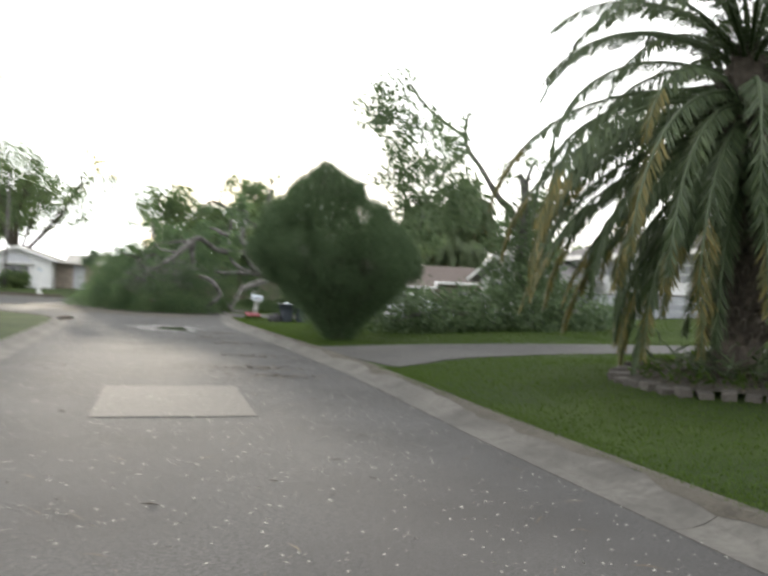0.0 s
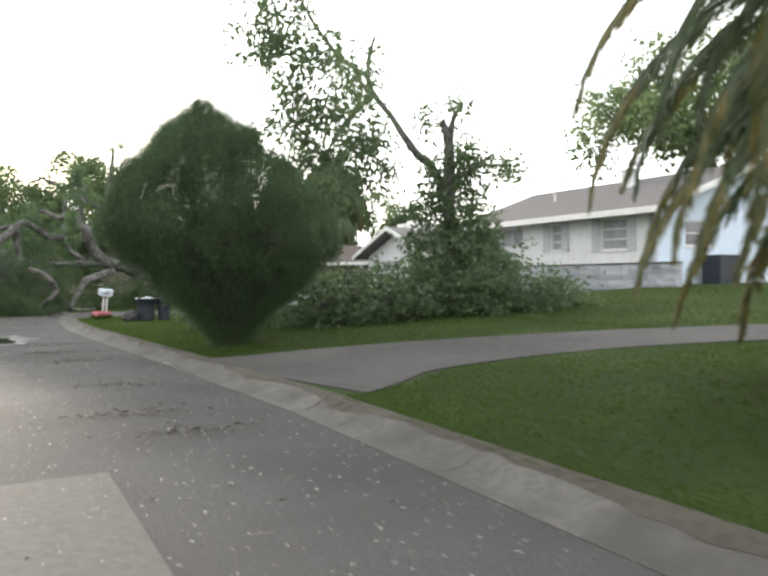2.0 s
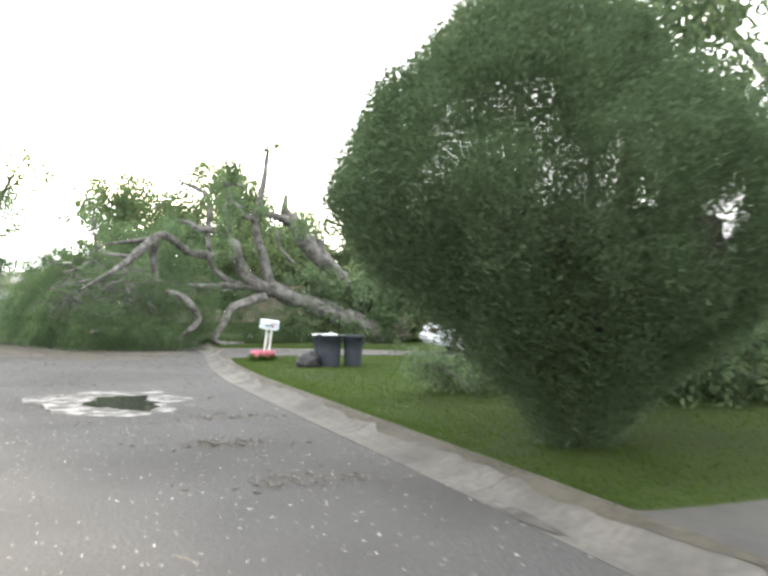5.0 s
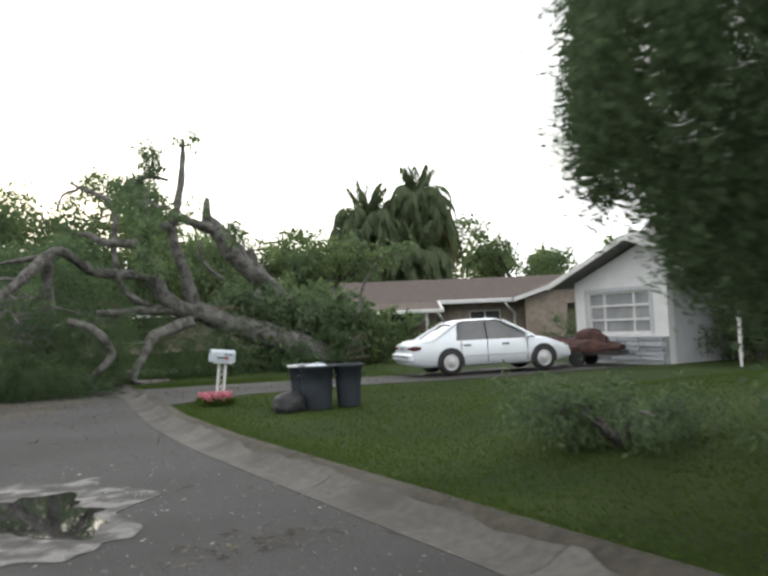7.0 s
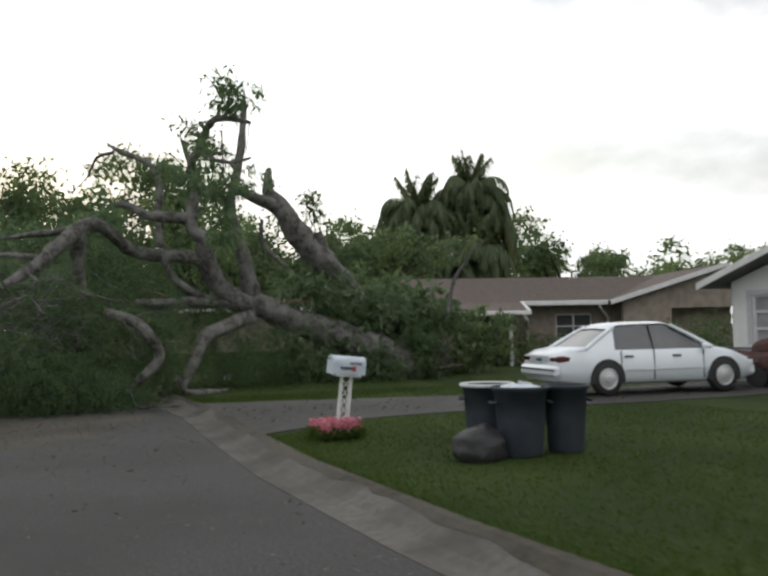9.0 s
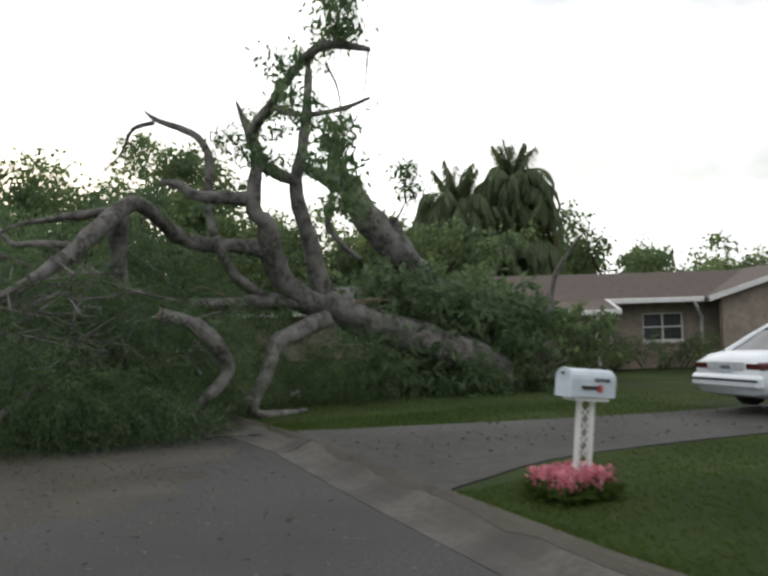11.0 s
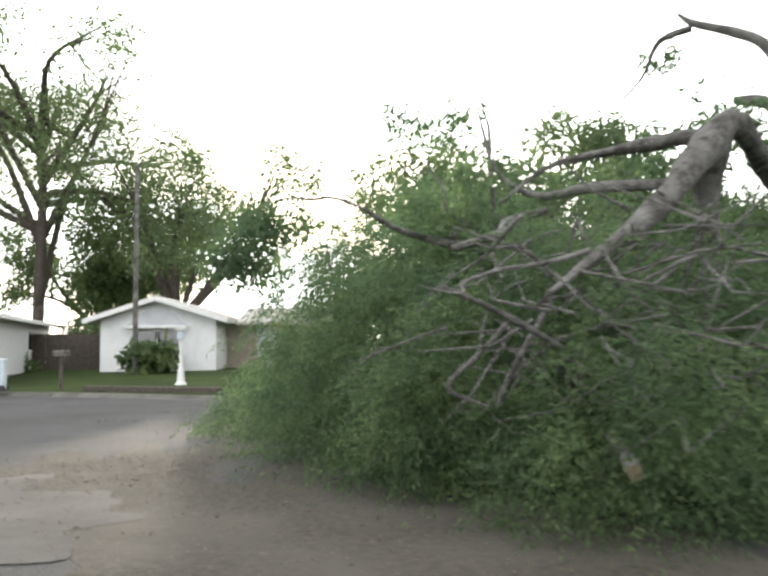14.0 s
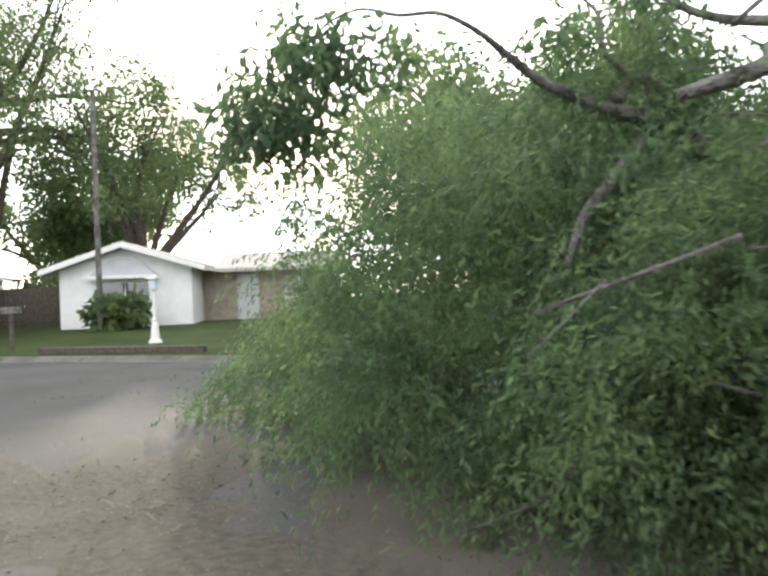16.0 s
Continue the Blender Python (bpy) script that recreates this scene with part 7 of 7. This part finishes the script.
def post_box():
    t = thing("mailbox", pose(-29.0, 53.2, 0.2, 0, 0, 20), "small dark mailbox on a wooden post", "mailbox")
    part("post", boxed(-0.05, 0.05, -0.05, 0.05, 0, 1.05, 0.005), DARKBARK, t)
    bm = bmesh.new()
    prism(bm, [(-0.09, 0), (0.09, 0), (0.09, 0.12), (0.05, 0.18), (-0.05, 0.18), (-0.09, 0.12)], -0.24, 0.24)
    for v in bm.verts:
        v.co.z += 1.05
    bmesh.ops.recalc_face_normals(bm, faces=bm.faces[:])
    part("box", bm, BARK, t)


post_box()


def wheelie_bin(x, y, z):
    t = thing("wheeled_bin", pose(x, y, z, 0, 0, 30), "pale grey wheeled refuse bin on the verge", "trash can")
    bm = bmesh.new()
    prism(bm, [(-0.24, 0.05), (0.24, 0.05), (0.29, 0.95), (-0.29, 0.95)], -0.27, 0.27)
    bmesh.ops.recalc_face_normals(bm, faces=bm.faces[:])
    part("body", bm, MAILMETAL, t)
    part("lid", boxed(-0.32, 0.30, -0.31, 0.31, 0.952, 1.02, 0.03), MAILMETAL, t)
    for s in (-1, 1):
        b = bmesh.new()
        tube(b, [(0.24, s * 0.2, 0.1), (0.24, s * 0.27, 0.1)], [0.1, 0.1], 14)
        part("wheel", b, RUBBER, t)


wheelie_bin(-31.0, 52.6, 0.15)


def pole(x, y, h):
    t = thing("utility_pole", pose(x, y, 0.2), "weathered wooden utility pole", "pole")
    bm = bmesh.new()
    limb(bm, [(0, 0, -0.2, 0.11), (0, 0, h * 0.5, 0.1), (0, 0, h, 0.085)], 3, 10, 0.05)
    part("shaft", bm, BARK, t)


pole(-31.74, 60.76, 9.0)


def fence():
    """Dark board fence closing the gap between the two white houses."""
    a, b = Vector((-39.6, 63.0, 0.35)), Vector((-35.4, 64.7, 0.35))
    d = b - a
    t = thing("fence", Matrix.Translation(a) @ Matrix.Rotation(math.atan2(d.y, d.x), 4, "Z"), "dark weathered board fence between the white houses", "fence")
    r = random.Random(14)
    count = 30
    for i in range(count):
        x = d.length * i / count
        part("board", boxed(x, x + d.length / count - 0.012, r.uniform(-0.012, 0.012), 0.03, -0.1, 1.85 + r.uniform(-0.03, 0.03)), DARKBARK, t)
    for z in (0.35, 1.45):
        part("rail", boxed(0, d.length, 0.032, 0.075, z, z + 0.09), DARKBARK, t)


fence()
hedge((-39.0, 61.9, 0.35), (0.9, 0.4, 0.8), 72, "low dark shrub at the foot of the fence", LEAF2, 110, 0.16)


def broken_branch(s, n, seed, label):
    """A torn leafy branch lying on the grass: bare forks and wilting leaves."""
    r = random.Random(seed)
    rng = np.random.default_rng(seed)
    t = thing("fallen_branch", Matrix.Translation(W(s, n, lawn(s, n))), label, "branch")
    ends = []
    for k in range(9):
        a = r.uniform(0, 2 * math.pi)
        L = r.uniform(0.5, 1.0)
        e = Vector((math.cos(a) * L, math.sin(a) * L, r.uniform(0.08, 0.5)))
        bm = bmesh.new()
        limb(bm, [(0, 0, 0.05, 0.03), (e.x * 0.5, e.y * 0.5, 0.12 + e.z * 0.6, 0.02), (*e, 0.006)], 4, 6, 0.2)
        part("limb", bm, BARK, t)
        ends += [(e.x * f, e.y * f, e.z * f + 0.08, 0.2) for f in (0.5, 0.8, 1.05)]
    P, D = above(*clump_points(ends, rng, 150, 24, 0.09), 0.01)
    leaf_mesh("foliage", P, D, 0.085, 0.032, PILELEAF, t, rng)


white_scrap = bag(23.0, 1.0, 0.1, 0.07, 9, RIMLIGHT, "crumpled white plastic bag under the fallen trunk")
white_scrap.matrix_world = Matrix.Translation((-7.82, 43.63, 0.30))
broken_branch(4.9, 2.1, 68, "torn leafy branch lying on the lawn")


def cooling_unit():
    t = thing("cooling_unit", Matrix.Translation(W(3.9, 17.6, lawn(3.9, 17.6))) @ pose(0, 0, 0, 0, 0, TURN), "dark boxy cooling unit beside the pale blue wall", "air conditioner")
    part("case", boxed(-0.45, 0.45, -0.35, 0.35, -0.05, 0.85, 0.03), BINGREY, t)
    for i in range(8):
        part("slat", boxed(-0.40, 0.40, -0.362, -0.351, 0.10 + i * 0.085, 0.15 + i * 0.085), BLACK, t)


cooling_unit()


# ---- litter and grass ----
def litter():
    rng = np.random.default_rng(77)

    def scatter(name, count, sn, material, size, width, label, lift=0.012):
        S, Nn = sn(count)
        P = np.array([tuple(W(a, b, max(0.0, 0.0) + lift)) for a, b in zip(S, Nn) if edge_distance(a, b) < -0.02])
        D = rng.normal(size=(len(P), 3)) * np.array((1, 1, 0.06))
        ob = leaf_mesh(name, P, D, size, width, material, None, rng, spread=0.6, flat=True)
        tagged(ob, label, "litter", kind="stuff")

    scatter("pale_leaf_litter", 5200, lambda k: (rng.uniform(-20, 9, k), rng.uniform(-5.6, 0, k)), PALELITTER, 0.027, 0.014, "small pale leaves scattered over the asphalt")
    scatter("twig_litter", 450, lambda k: (rng.uniform(-20, 30, k), rng.uniform(-5.6, 0, k)), LITTER, 0.16, 0.012, "thin brown twigs scattered over the asphalt")

    def heaps(k):
        c = np.array([(0.7, -1.3), (-5.4, -1.5), (-6.6, -1.3), (4.5, -1.2), (2.6, -1.7), (-3.0, -1.2)])
        i = rng.integers(0, len(c), k)
        return c[i, 0] + rng.normal(size=k) * 0.18, c[i, 1] + rng.normal(size=k) * 0.4

    scatter("leaf_heap", 700, heaps, LITTER, 0.07, 0.02, "small drifts of dead leaves and twigs", 0.02)
    def drifts(k):
        c = np.array([(24.17, -8.68), (24.67, -7.56), (23.39, -6.32), (32.82, -8.43), (30.56, -9.77), (23.07, -8.46), (23.57, -6.85)])
        i = rng.integers(0, len(c), k)
        return c[i, 0] + rng.normal(size=k) * 0.34, c[i, 1] + rng.normal(size=k) * 0.9

    scatter("leaf_heap", 1500, drifts, LITTER, 0.04, 0.014, "drifts of dead leaves washed along the asphalt", 0.02)
    scatter("twig_litter", 70, drifts, LITTER, 0.3, 0.014, "broken brown twigs among the leaf drifts", 0.03)
    scatter("leaf_litter", 1500, lambda k: (rng.uniform(8, 22, k), rng.uniform(-5.6, 0, k)), LITTER, 0.04, 0.018, "small dead leaves scattered over the asphalt", 0.014)
    scatter("leaf_litter", 1800, lambda k: (rng.normal(size=k) * 3.4 + 22.0, rng.normal(size=k) * 1.8 - 6.0), LITTER, 0.035, 0.016, "brown leaf litter round the fallen tree", 0.016)
    scatter("leaf_litter", 2200, lambda k: (rng.normal(size=k) * 2.0 + 17.6, rng.normal(size=k) * 2.0 - 2.4), LITTER, 0.035, 0.016, "brown leaf litter before the fallen tree", 0.016)


    # wind-blown leaves on the driveways
    S, Nn = rng.uniform(14.6, 17.8, 500), 0.5 + 8 * rng.uniform(0, 1, 500) ** 1.4
    P = np.array([tuple(W(a, b, lawn(a, b) + 0.045)) for a, b in zip(S, Nn) if abs(a - 16.35) < 1.25])
    D = rng.normal(size=(len(P), 3)) * np.array((1, 1, 0.12))
    tagged(leaf_mesh("leaf_litter", P, D, 0.05, 0.02, LITTER, None, rng, spread=0.6), "brown leaves and twigs blown over the driveway", "litter", kind="stuff")


litter()


def grass():
    rng = np.random.default_rng(78)

    SOUTH = np.array([tuple(p) for p in spline([(-3.6, 0.445, 4.9), (-3.4, 2.0, 3.8), (-3.8, 3.8, 3.0), (-4.7, 5.6, 2.5), (-6.3, 7.4, 2.4), (-8.6, 9.0, 2.4), (-12, 10.2, 2.4), (-20, 10.6, 2.4)], 8)])
    DRIVE_N, DRIVE_S, DRIVE_HALF = (0.45, 2, 4.5, 7, 10, 11.6), (16.6, 16.5, 16.2, 16.1, 16.1, 16.1), (2.5, 1.72, 1.34, 1.38, 1.48, 1.53)

    def tufts(name, count, s0, s1, n0, n1, power, label):
        S = rng.uniform(s0, s1, count)
        Nn = n0 + (n1 - n0) * rng.uniform(0, 1, count) ** power
        Nn = Nn + np.array([kerb_shift(a) for a in S]) * np.clip(1 - Nn / 6, 0, 1)
        P = []
        for a, b in zip(S, Nn):
            if a < 0 and np.min(np.hypot(SOUTH[:, 0] - a, SOUTH[:, 1] - b) - SOUTH[:, 2] / 2) < -0.06:
                continue
            if 13.8 < a < 19.4 and b < 12 and abs(a - np.interp(b, DRIVE_N, DRIVE_S)) < np.interp(b, DRIVE_N, DRIVE_HALF):
                continue
            P.append(tuple(W(a, b, lawn(a, b) - 0.01)))
        P = np.array(P)
        D = rng.normal(size=(len(P), 3)) * np.array((0.5, 0.5, 0.1)) + np.array((0, 0, 0.8))
        tagged(leaf_mesh(name, P, D, 0.038, 0.008, BLADE, None, rng, spread=0.6), label, "grass", kind="stuff")

    tufts("grass", 300000, -16, 20, 0.43, 7.0, 1.7, "short green grass blades on the verge")
    tufts("grass", 110000, -9, 11, 6.8, 15.5, 1.2, "short green grass blades on the bank before the white house")
    tufts("grass", 26000, 18.6, 26, 0.43, 9.0, 1.3, "short green grass blades on the lawn behind the driveway")


grass()
